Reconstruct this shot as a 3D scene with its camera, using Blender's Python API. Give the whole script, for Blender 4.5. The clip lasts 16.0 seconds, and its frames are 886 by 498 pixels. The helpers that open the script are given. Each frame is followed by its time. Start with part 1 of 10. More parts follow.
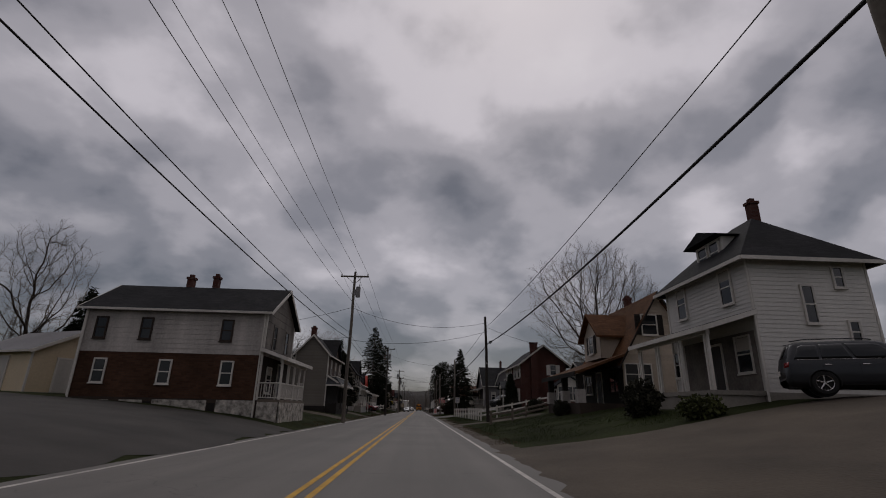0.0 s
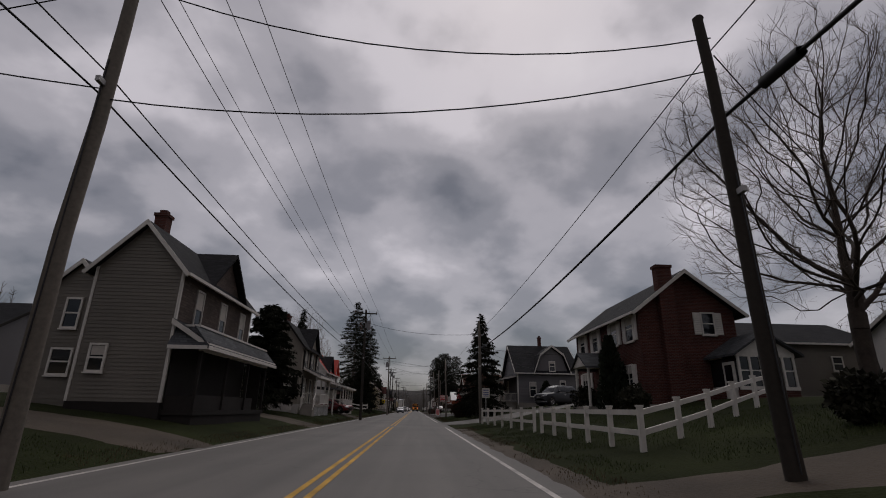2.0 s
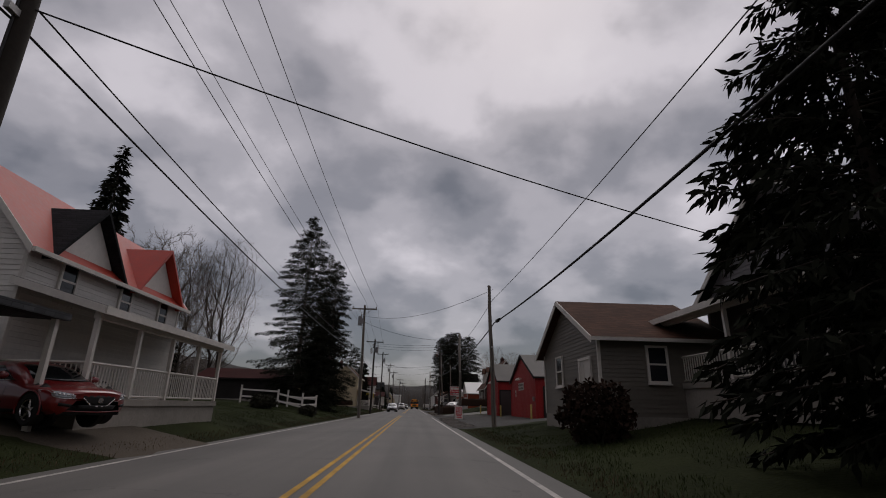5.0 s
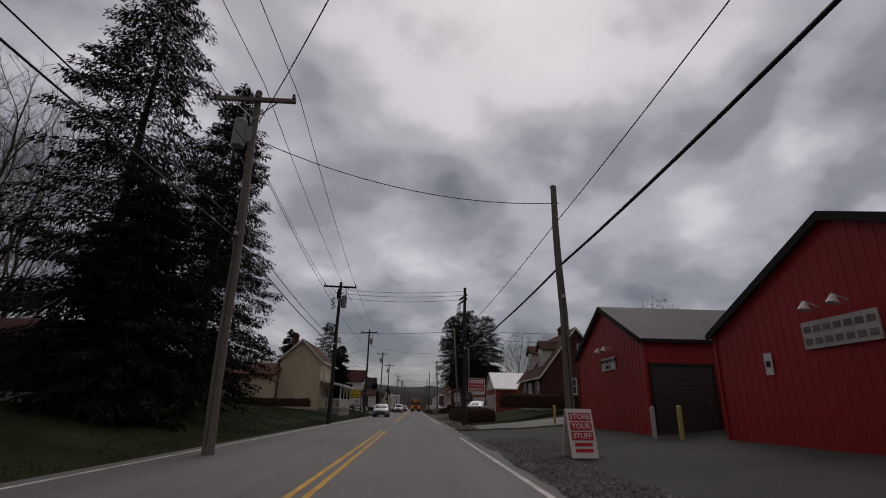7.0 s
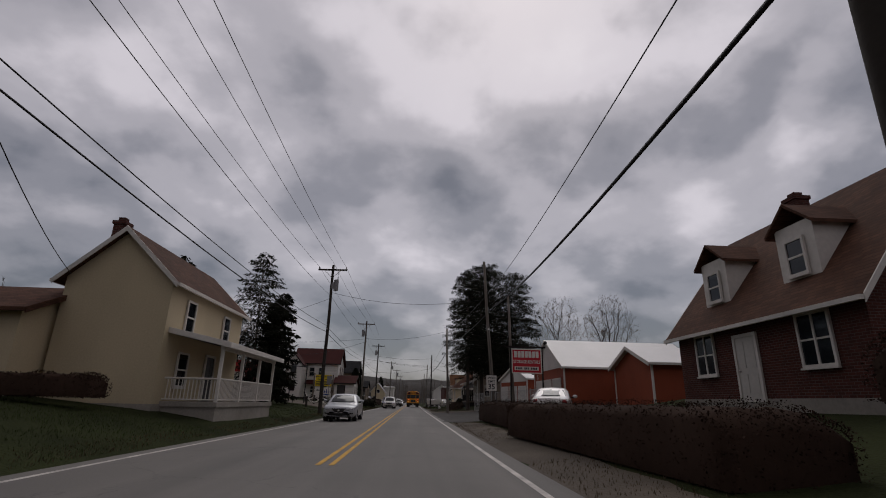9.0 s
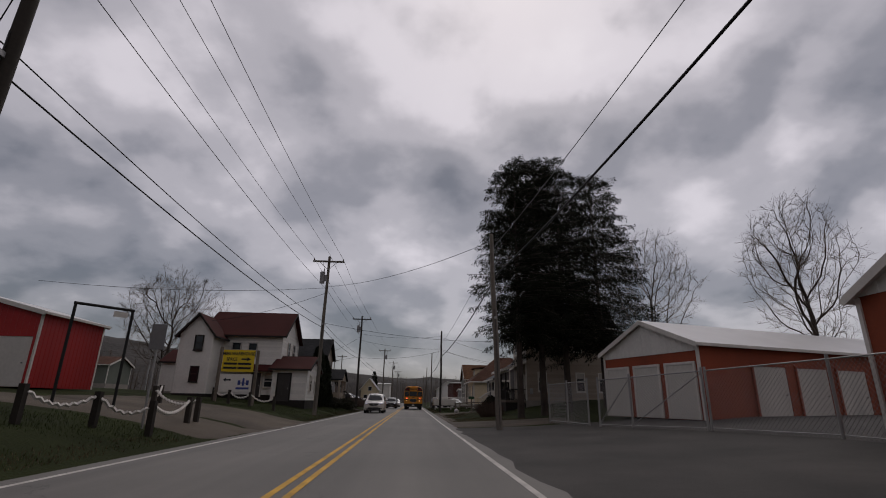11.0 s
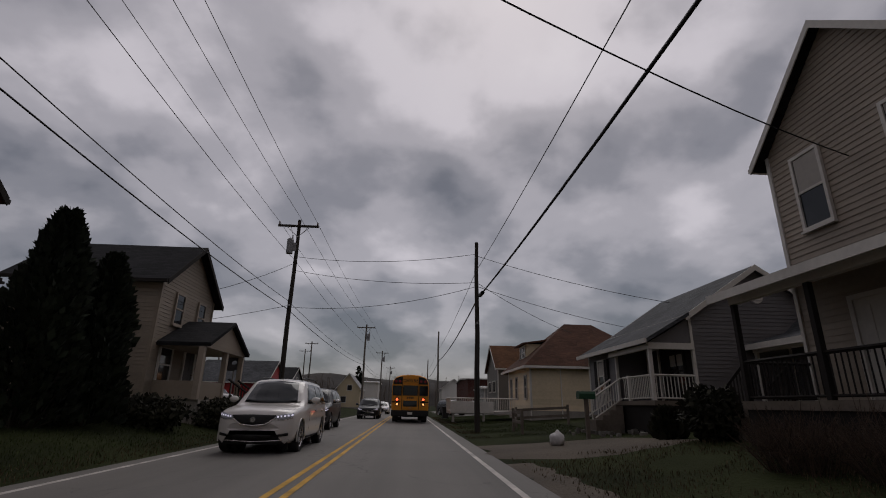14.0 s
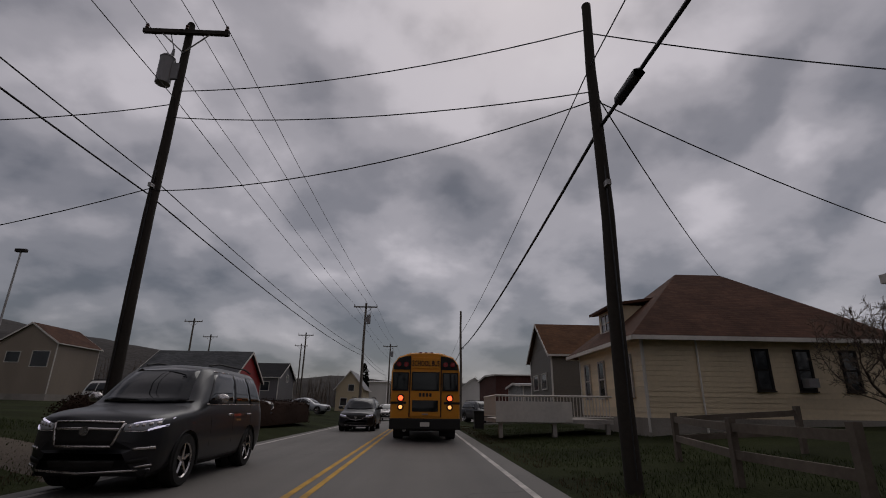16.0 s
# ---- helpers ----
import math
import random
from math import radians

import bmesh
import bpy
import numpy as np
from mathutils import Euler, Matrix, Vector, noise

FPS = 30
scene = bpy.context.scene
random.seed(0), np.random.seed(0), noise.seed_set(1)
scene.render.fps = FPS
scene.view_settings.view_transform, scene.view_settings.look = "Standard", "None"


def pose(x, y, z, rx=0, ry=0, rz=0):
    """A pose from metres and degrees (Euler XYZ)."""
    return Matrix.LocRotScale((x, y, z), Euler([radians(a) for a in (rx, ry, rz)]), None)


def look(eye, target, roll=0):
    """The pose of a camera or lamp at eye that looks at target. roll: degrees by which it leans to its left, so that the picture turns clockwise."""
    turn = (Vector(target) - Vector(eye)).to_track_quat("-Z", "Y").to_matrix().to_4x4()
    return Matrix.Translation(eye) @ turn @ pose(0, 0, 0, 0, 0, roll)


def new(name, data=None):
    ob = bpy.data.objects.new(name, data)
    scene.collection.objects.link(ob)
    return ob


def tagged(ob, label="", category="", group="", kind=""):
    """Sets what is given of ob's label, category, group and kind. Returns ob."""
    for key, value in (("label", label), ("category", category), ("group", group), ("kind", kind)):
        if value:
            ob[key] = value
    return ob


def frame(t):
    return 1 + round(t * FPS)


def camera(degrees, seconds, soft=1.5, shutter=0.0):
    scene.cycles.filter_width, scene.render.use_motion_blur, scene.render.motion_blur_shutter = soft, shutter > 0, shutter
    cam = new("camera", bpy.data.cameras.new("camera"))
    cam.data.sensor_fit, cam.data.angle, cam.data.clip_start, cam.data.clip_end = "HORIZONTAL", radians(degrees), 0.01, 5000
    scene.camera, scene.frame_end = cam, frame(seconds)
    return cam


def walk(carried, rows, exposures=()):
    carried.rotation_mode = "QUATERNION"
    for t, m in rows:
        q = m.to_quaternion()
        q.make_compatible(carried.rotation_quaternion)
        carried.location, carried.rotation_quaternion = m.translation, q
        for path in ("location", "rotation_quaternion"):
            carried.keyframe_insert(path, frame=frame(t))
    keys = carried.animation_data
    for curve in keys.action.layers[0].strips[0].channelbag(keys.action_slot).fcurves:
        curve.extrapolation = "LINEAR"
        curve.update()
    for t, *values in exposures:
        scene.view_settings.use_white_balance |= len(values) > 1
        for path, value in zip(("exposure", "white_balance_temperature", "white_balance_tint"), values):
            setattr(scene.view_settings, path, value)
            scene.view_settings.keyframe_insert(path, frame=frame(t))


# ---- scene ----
cam = camera(85.0, 16.0, soft=1.0)
PATH = [
    (0.0, pose(0, 0.0, 1.3, 108.33, -1.24, -2.75)),
    (0.5, pose(0, 8.05, 1.3, 108.28, -1.26, -2.87)),
    (1.0, pose(0, 16.31, 1.3, 108.5, -1.05, -2.99)),
    (1.5, pose(0, 24.28, 1.3, 108.38, -0.69, -2.99)),
    (2.0, pose(0, 31.61, 1.3, 108.33, -1.0, -3.14)),
    (2.5, pose(0, 38.91, 1.3, 108.46, -1.03, -3.23)),
    (3.0, pose(0, 46.63, 1.3, 108.61, -1.03, -3.3)),
    (3.5, pose(0, 54.49, 1.3, 108.46, -1.11, -3.43)),
    (4.0, pose(0, 61.73, 1.3, 108.02, -1.46, -3.32)),
    (6.5, pose(0, 99.92, 1.3, 108.12, -0.7, -3.14)),
    (7.0, pose(0, 108.79, 1.3, 108.19, -0.96, -3.15)),
    (7.5, pose(0, 116.54, 1.3, 107.86, -1.2, -3.11)),
    (8.0, pose(0, 124.01, 1.3, 107.58, -1.3, -3.26)),
    (10.5, pose(0, 163.11, 1.3, 107.53, -1.06, -3.63)),
    (11.0, pose(0, 170.59, 1.3, 107.5, -0.99, -3.45)),
    (11.5, pose(0, 177.61, 1.3, 107.57, -1.53, -3.64)),
    (12.0, pose(0, 184.12, 1.3, 107.82, -1.57, -3.65)),
    (12.5, pose(0, 189.86, 1.3, 108.08, -1.02, -3.67)),
    (13.0, pose(0, 195.2, 1.3, 107.82, -0.67, -3.62)),
    (13.5, pose(0, 200.31, 1.3, 107.8, -1.36, -3.81)),
    (14.0, pose(0, 205.19, 1.3, 107.91, -0.96, -3.89)),
    (14.5, pose(0, 209.64, 1.3, 107.72, -0.89, -3.84)),
    (15.0, pose(0, 213.54, 1.3, 107.44, -0.91, -3.6)),
    (15.5, pose(0, 217.52, 1.3, 107.89, -0.78, -3.29)),
    (16.0, pose(0, 220.83, 1.3, 108.21, -0.71, -2.35)),
]
EXPOSURE = [(0.0, -0.24), (1.0, -0.20), (2.0, -0.16), (4.0, -0.08), (7.0, -0.02), (8.0, 0.01), (10.5, 0.05), (11.0, 0.10), (12.0, 0.09), (12.5, 0.20), (13.0, 0.23), (13.5, 0.08),
            (14.0, -0.16), (14.5, -0.23), (15.5, -0.29), (16.0, -0.29)]
walk(cam, PATH, EXPOSURE)

# ---- world, sun, exposure ----
world = bpy.data.worlds.new("overcast_sky")
scene.world = world
world.use_nodes = True
wn, wl = world.node_tree.nodes, world.node_tree.links
wn.clear()


def wnode(kind, **values):
    n = wn.new(kind)
    for k, v in values.items():
        n.inputs[k].default_value = v
    return n


def wmath(op, a, b):
    n = wn.new("ShaderNodeMath")
    n.operation = op
    for i, v in enumerate((a, b)):
        if isinstance(v, (int, float)):
            n.inputs[i].default_value = v
        else:
            wl.new(v, n.inputs[i])
    return n.outputs[0]


w_coord = wn.new("ShaderNodeTexCoord")
w_sep = wn.new("ShaderNodeSeparateXYZ")
wl.new(w_coord.outputs["Generated"], w_sep.inputs[0])
w_up = wmath("ADD", wmath("MAXIMUM", w_sep.outputs[2], 0.0), 0.42)
w_uv = wn.new("ShaderNodeCombineXYZ")
wl.new(wmath("DIVIDE", w_sep.outputs[0], w_up), w_uv.inputs[0])
wl.new(wmath("DIVIDE", w_sep.outputs[1], w_up), w_uv.inputs[1])
w_uv.inputs[2].default_value = 7.3
# broad cloud banks and the finer billows on them
w_big = wnode("ShaderNodeTexNoise", Scale=0.95, Detail=3.0, Roughness=0.5, Distortion=0.1)
w_fine = wnode("ShaderNodeTexNoise", Scale=3.3, Detail=7.0, Roughness=0.47, Distortion=0.08)
for n in (w_big, w_fine):
    wl.new(w_uv.outputs[0], n.inputs["Vector"])
# thinner cloud round the hidden sun
w_dot = wn.new("ShaderNodeVectorMath")
w_dot.operation = "DOT_PRODUCT"
wl.new(w_coord.outputs["Generated"], w_dot.inputs[0])
SUN_DIR = Vector((0.14, 0.62, 0.77)).normalized()
w_dot.inputs[1].default_value = SUN_DIR
w_glow = wmath("POWER", wmath("MAXIMUM", w_dot.outputs["Value"], 0.0), 5.0)
w_sum = wmath("ADD", wmath("MULTIPLY", w_big.outputs[0], 0.30), wmath("MULTIPLY", w_fine.outputs[0], 0.62))
w_sum = wmath("ADD", w_sum, wmath("ADD", wmath("MULTIPLY", w_glow, 0.10), 0.02))
# billows and gaps of the cloud sheet: direction, tightness, lighter or darker
w_warp = wnode("ShaderNodeTexNoise", Scale=5.0, Detail=4.0, Roughness=0.55)
wl.new(w_coord.outputs["Generated"], w_warp.inputs["Vector"])
w_off = wn.new("ShaderNodeVectorMath")
w_off.operation = "MULTIPLY_ADD"
wl.new(w_warp.outputs["Color"], w_off.inputs[0])
w_off.inputs[1].default_value = (0.34, 0.34, 0.34)
wl.new(w_coord.outputs["Generated"], w_off.inputs[2])
w_shift = wn.new("ShaderNodeVectorMath")
w_shift.operation = "SUBTRACT"
wl.new(w_off.outputs[0], w_shift.inputs[0])
w_shift.inputs[1].default_value = (0.17, 0.17, 0.17)
w_dir = wn.new("ShaderNodeVectorMath")
w_dir.operation = "NORMALIZE"
wl.new(w_shift.outputs[0], w_dir.inputs[0])
CLOUDS = [(0.137, 0.705, 0.696, 87, 0.055), (-0.124, 0.748, 0.652, 123, 0.045), (-0.473, 0.724, 0.502, 330, 0.060),
          (-0.459, 0.837, 0.299, 295, 0.050), (-0.050, 0.953, 0.297, 301, 0.060), (0.127, 0.969, 0.211, 422, 0.050),
          (0.620, 0.670, 0.408, 487, 0.090), (0.472, 0.792, 0.386, 380, 0.050), (-0.231, 0.848, 0.477, 349, 0.040),
          (0.630, 0.587, 0.509, 1234, 0.040), (0.561, 0.657, 0.503, 247, -0.100), (0.349, 0.770, 0.534, 148, -0.075),
          (-0.602, 0.713, 0.360, 159, -0.080), (-0.298, 0.790, 0.536, 235, 0.010), (0.175, 0.891, 0.419, 197, -0.050),
          (0.694, 0.649, 0.311, 1040, -0.100), (-0.291, 0.898, 0.329, 216, -0.005), (0.520, 0.829, 0.204, 228, -0.040)]
for cx, cy, cz, tight, gain in CLOUDS:
    w_d = wn.new("ShaderNodeVectorMath")
    w_d.operation = "DOT_PRODUCT"
    wl.new(w_dir.outputs[0], w_d.inputs[0])
    w_d.inputs[1].default_value = (cx, cy, cz)
    w_e = wmath("EXPONENT", wmath("MULTIPLY", wmath("SUBTRACT", w_d.outputs["Value"], 1.0), tight), 0.0)
    w_sum = wmath("ADD", w_sum, wmath("MULTIPLY", w_e, gain))
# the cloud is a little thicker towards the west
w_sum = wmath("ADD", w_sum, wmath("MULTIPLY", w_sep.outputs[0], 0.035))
# overcast sky is darker towards the horizon
w_sum = wmath("ADD", w_sum, wmath("MULTIPLY", wmath("SUBTRACT", wmath("MINIMUM", w_sep.outputs[2], 0.75), 0.42), 0.16))
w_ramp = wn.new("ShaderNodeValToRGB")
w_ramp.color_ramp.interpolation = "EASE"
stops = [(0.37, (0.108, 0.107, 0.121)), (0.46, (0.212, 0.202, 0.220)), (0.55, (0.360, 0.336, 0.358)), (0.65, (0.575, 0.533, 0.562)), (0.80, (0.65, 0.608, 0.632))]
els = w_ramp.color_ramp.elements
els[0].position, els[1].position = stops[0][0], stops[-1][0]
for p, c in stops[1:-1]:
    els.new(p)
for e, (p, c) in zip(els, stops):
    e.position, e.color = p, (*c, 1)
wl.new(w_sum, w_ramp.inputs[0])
# clear sky above the clouds, seen only as a faint tint
w_sky = wn.new("ShaderNodeTexSky")
w_sky.sky_type, w_sky.sun_disc = "NISHITA", False
w_sky.sun_elevation, w_sky.sun_rotation = math.asin(SUN_DIR.z), math.atan2(SUN_DIR.x, SUN_DIR.y)
w_mix = wn.new("ShaderNodeMixRGB")
w_mix.blend_type = "ADD"
w_mix.inputs[0].default_value = 0.012
wl.new(w_ramp.outputs[0], w_mix.inputs[1])
wl.new(w_sky.outputs[0], w_mix.inputs[2])
w_bg = wnode("ShaderNodeBackground", Strength=1.0)
wl.new(w_mix.outputs[0], w_bg.inputs[0])
w_out = wn.new("ShaderNodeOutputWorld")
wl.new(w_bg.outputs[0], w_out.inputs[0])

sun_data = bpy.data.lights.new("sun", "SUN")
sun_data.energy, sun_data.angle, sun_data.color = 0.55, radians(40), (1.0, 0.97, 0.94)
sun = new("sun", sun_data)
sun.matrix_world = look((0, 0, 80), Vector((0, 0, 80)) - SUN_DIR)

# ---- materials ----
def material(name, color, rough=0.7, metal=0.0, vary=0.25, scale=3.0, fine=40.0, bump=0.25, dist=0.01, streak=0.0, spec=0.3, random_tint=0.0, island=0.0):
    """A surface with broad stains, fine grain and relief. streak: rain streaks that run down."""
    color = (min(1, color[0] * 1.08), color[1], color[2] * 0.93)
    m = bpy.data.materials.new(name)
    m.use_nodes = True
    nt = m.node_tree
    n, l = nt.nodes, nt.links
    b = n["Principled BSDF"]
    b.inputs["Metallic"].default_value = metal
    b.inputs["Specular IOR Level"].default_value = spec
    tc = n.new("ShaderNodeTexCoord")
    big, small = n.new("ShaderNodeTexNoise"), n.new("ShaderNodeTexNoise")
    big.inputs["Scale"].default_value, big.inputs["Detail"].default_value = scale * 0.2, 5
    small.inputs["Scale"].default_value, small.inputs["Detail"].default_value = fine * 0.2, 3
    if streak:
        mp = n.new("ShaderNodeMapping")
        mp.inputs["Scale"].default_value = (1, 1, 1 - streak)
        l.new(tc.outputs["Object"], mp.inputs[0])
        l.new(mp.outputs[0], big.inputs["Vector"])
    else:
        l.new(tc.outputs["Object"], big.inputs["Vector"])
    l.new(tc.outputs["Object"], small.inputs["Vector"])
    add = n.new("ShaderNodeMath")
    add.operation = "MULTIPLY_ADD"
    add.inputs[1].default_value = 0.45
    l.new(small.outputs[0], add.inputs[0])
    l.new(big.outputs[0], add.inputs[2])
    ramp = n.new("ShaderNodeMapRange")
    ramp.inputs[1].default_value, ramp.inputs[2].default_value = 0.45, 1.0
    ramp.inputs[3].default_value, ramp.inputs[4].default_value = 1.0 - vary, 1.0 + vary * 0.6
    l.new(add.outputs[0], ramp.inputs[0])
    value = ramp.outputs[0]
    for kind, amount in (("ShaderNodeObjectInfo", random_tint), ("ShaderNodeNewGeometry", island)):
        if amount:
            oi = n.new(kind)
            r2 = n.new("ShaderNodeMapRange")
            r2.inputs[3].default_value, r2.inputs[4].default_value = 1 - amount, 1 + amount
            l.new(oi.outputs["Random" if kind == "ShaderNodeObjectInfo" else "Random Per Island"], r2.inputs[0])
            mu = n.new("ShaderNodeMath")
            mu.operation = "MULTIPLY"
            l.new(value, mu.inputs[0])
            l.new(r2.outputs[0], mu.inputs[1])
            value = mu.outputs[0]
    hsv = n.new("ShaderNodeHueSaturation")
    hsv.inputs["Color"].default_value = (*color, 1)
    l.new(value, hsv.inputs["Value"])
    l.new(hsv.outputs[0], b.inputs["Base Color"])
    rr = n.new("ShaderNodeMapRange")
    rr.inputs[3].default_value, rr.inputs[4].default_value = max(0.03, rough - 0.12), min(1, rough + 0.12)
    l.new(small.outputs[0], rr.inputs[0])
    l.new(rr.outputs[0], b.inputs["Roughness"])
    if bump:
        bp = n.new("ShaderNodeBump")
        bp.inputs["Strength"].default_value, bp.inputs["Distance"].default_value = bump, dist
        l.new(small.outputs[0], bp.inputs["Height"])
        l.new(bp.outputs[0], b.inputs["Normal"])
    return m


def coursed(name, color, mortar, w, h, gap=0.008, rough=0.85, vary=0.35, bump=0.5, axis="XZ", offset=0.5):
    """Brick or shingle courses at real size: w by h metres, joints gap wide."""
    m = material(name, color, rough, vary=vary, bump=0, spec=0.12)
    nt = m.node_tree
    n, l = nt.nodes, nt.links
    b = n["Principled BSDF"]
    hsv = [x for x in n if x.bl_idname == "ShaderNodeHueSaturation"][0]
    tc = n.new("ShaderNodeTexCoord")
    sep, comb = n.new("ShaderNodeSeparateXYZ"), n.new("ShaderNodeCombineXYZ")
    l.new(tc.outputs["Object"], sep.inputs[0])
    add = n.new("ShaderNodeMath")
    l.new(sep.outputs[0], add.inputs[0])
    l.new(sep.outputs[1], add.inputs[1])
    l.new(add.outputs[0], comb.inputs[0])
    l.new(sep.outputs[2], comb.inputs[1])
    br = n.new("ShaderNodeTexBrick")
    br.offset = offset
    br.inputs["Scale"].default_value = 1.0
    br.inputs["Brick Width"].default_value, br.inputs["Row Height"].default_value = w, h
    br.inputs["Mortar Size"].default_value, br.inputs["Mortar Smooth"].default_value = gap, 0.3
    br.inputs["Color1"].default_value = (*color, 1)
    br.inputs["Color2"].default_value = (*[c * (1 - vary) for c in color], 1)
    br.inputs["Mortar"].default_value = (*mortar, 1)
    l.new(comb.outputs[0], br.inputs["Vector"])
    l.new(br.outputs["Color"], hsv.inputs["Color"])
    bp = n.new("ShaderNodeBump")
    bp.invert = True
    bp.inputs["Strength"].default_value, bp.inputs["Distance"].default_value = bump, 0.012
    l.new(br.outputs["Fac"], bp.inputs["Height"])
    l.new(bp.outputs[0], b.inputs["Normal"])
    return m


def glass_material(name, color=(0.012, 0.014, 0.017), rough=0.06):
    m = bpy.data.materials.new(name)
    m.use_nodes = True
    b = m.node_tree.nodes["Principled BSDF"]
    b.inputs["Base Color"].default_value = (*color, 1)
    b.inputs["Roughness"].default_value = rough
    b.inputs["IOR"].default_value = 1.5
    return m


def lamp_material(name, color, strength):
    m = bpy.data.materials.new(name)
    m.use_nodes = True
    b = m.node_tree.nodes["Principled BSDF"]
    b.inputs["Base Color"].default_value = (*color, 1)
    b.inputs["Emission Color"].default_value = (*color, 1)
    b.inputs["Emission Strength"].default_value = strength
    return m


def car_paint(name, color, metal=0.0, rough=0.32, coat=0.8):
    """Lacquered paint: smooth base under a clear coat, with a trace of road film."""
    m = material(name, color, rough, metal, vary=0.04, scale=0.8, fine=2.0, bump=0, spec=0.5)
    b = m.node_tree.nodes["Principled BSDF"]
    b.inputs["Coat Weight"].default_value, b.inputs["Coat Roughness"].default_value = coat, 0.06
    return m


M = {}
M["asphalt"] = material("asphalt", (0.119, 0.116, 0.110), 0.74, vary=0.22, scale=1.2, fine=160, bump=0.35, dist=0.01, spec=0.5)
nt = M["asphalt"].node_tree
an, al = nt.nodes, nt.links
a_co, a_map, a_band, a_crk = an.new("ShaderNodeTexCoord"), an.new("ShaderNodeMapping"), an.new("ShaderNodeTexNoise"), an.new("ShaderNodeTexVoronoi")
# wheel tracks that run with the lanes
a_map.inputs["Scale"].default_value = (1.0, 0.025, 1.0)
al.new(a_co.outputs["Object"], a_map.inputs[0])
al.new(a_map.outputs[0], a_band.inputs["Vector"])
a_band.inputs["Scale"].default_value, a_band.inputs["Detail"].default_value = 1.1, 4
# thin branching cracks
a_crk.feature = "DISTANCE_TO_EDGE"
a_wob = an.new("ShaderNodeTexNoise")
a_wob.inputs["Scale"].default_value, a_wob.inputs["Detail"].default_value = 0.9, 5
al.new(a_co.outputs["Object"], a_wob.inputs["Vector"])
a_add = an.new("ShaderNodeVectorMath")
a_add.operation = "MULTIPLY_ADD"
al.new(a_wob.outputs["Color"], a_add.inputs[0])
a_add.inputs[1].default_value = (2.2, 2.2, 0)
al.new(a_co.outputs["Object"], a_add.inputs[2])
al.new(a_add.outputs[0], a_crk.inputs["Vector"])
a_crk.inputs["Scale"].default_value = 0.16
a_r1, a_r2, a_mul, a_mix = an.new("ShaderNodeMapRange"), an.new("ShaderNodeMapRange"), an.new("ShaderNodeMath"), an.new("ShaderNodeMixRGB")
for r, v in ((a_r1, (0.3, 0.7, 0.78, 1.2)), (a_r2, (0.0, 0.0035, 0.62, 1.0))):
    for i, q in enumerate(v):
        r.inputs[i + 1].default_value = q
al.new(a_band.outputs[0], a_r1.inputs[0])
al.new(a_crk.outputs["Distance"], a_r2.inputs[0])
a_mul.operation = "MULTIPLY"
al.new(a_r1.outputs[0], a_mul.inputs[0])
al.new(a_r2.outputs[0], a_mul.inputs[1])
a_mix.blend_type = "MULTIPLY"
a_mix.inputs[0].default_value = 1.0
a_bsdf = an["Principled BSDF"]
al.new(a_bsdf.inputs["Base Color"].links[0].from_socket, a_mix.inputs[1])
al.new(a_mul.outputs[0], a_mix.inputs[2])
al.new(a_mix.outputs[0], a_bsdf.inputs["Base Color"])
M["patch"] = material("patched_asphalt", (0.048, 0.046, 0.044), 0.9, vary=0.45, scale=2.5, fine=120, bump=0.5, dist=0.02)
M["gravel_lot"] = material("worn_gravel", (0.080, 0.067, 0.052), 0.95, vary=0.5, scale=2.0, fine=90, bump=0.7, dist=0.03)
M["concrete"] = material("concrete", (0.27, 0.26, 0.24), 0.85, vary=0.35, scale=3, fine=60, bump=0.3)
M["soil"] = material("lawn_soil", (0.026, 0.033, 0.013), 1.0, spec=0.05, vary=0.6, scale=1.6, fine=70, bump=0.8, dist=0.05)
M["grass"] = material("grass_blades", (0.044, 0.062, 0.020), 0.95, vary=0.5, scale=1.2, bump=0, island=0.35)
M["dry_grass"] = material("dead_grass", (0.085, 0.066, 0.038), 0.9, vary=0.4, scale=1.2, bump=0, island=0.4)
M["yellow_line"] = material("yellow_paint", (0.52, 0.31, 0.035), 0.7, vary=0.45, scale=9, fine=120, bump=0.2)
M["white_line"] = material("white_road_paint", (0.50, 0.50, 0.49), 0.7, vary=0.5, scale=9, fine=120, bump=0.2)
M["white"] = material("white_paint", (0.60, 0.60, 0.58), 0.55, vary=0.2, scale=4, bump=0.1, streak=0.7)
M["old_white"] = material("weathered_white_paint", (0.45, 0.44, 0.43), 0.75, vary=0.4, scale=6, bump=0.2, streak=0.8)
M["foundation_brown"] = material("dark_brown_foundation", (0.045, 0.034, 0.028), 0.9, vary=0.5, scale=5, fine=50, bump=0.4)
M["stained_white"] = material("stained_whitewash", (0.40, 0.39, 0.365), 0.85, vary=0.9, scale=16, fine=50, bump=0.5, dist=0.03)
M["vinyl_white"] = material("white_vinyl", (0.62, 0.63, 0.62), 0.5, vary=0.18, scale=2, bump=0.05, streak=0.7, random_tint=0.09)
M["vinyl_cream"] = material("cream_vinyl", (0.62, 0.54, 0.385), 0.5, vary=0.2, scale=2, bump=0.05, streak=0.7, random_tint=0.09)
M["vinyl_pale"] = material("pale_beige_vinyl", (0.43, 0.385, 0.325), 0.55, vary=0.22, scale=2, bump=0.05, streak=0.7, random_tint=0.09)
M["vinyl_tan"] = material("tan_vinyl", (0.24, 0.208, 0.168), 0.55, vary=0.2, scale=2, bump=0.05, streak=0.7, random_tint=0.09)
M["vinyl_taupe"] = material("taupe_vinyl", (0.31, 0.272, 0.228), 0.55, vary=0.2, scale=2, bump=0.05, streak=0.7, random_tint=0.09)
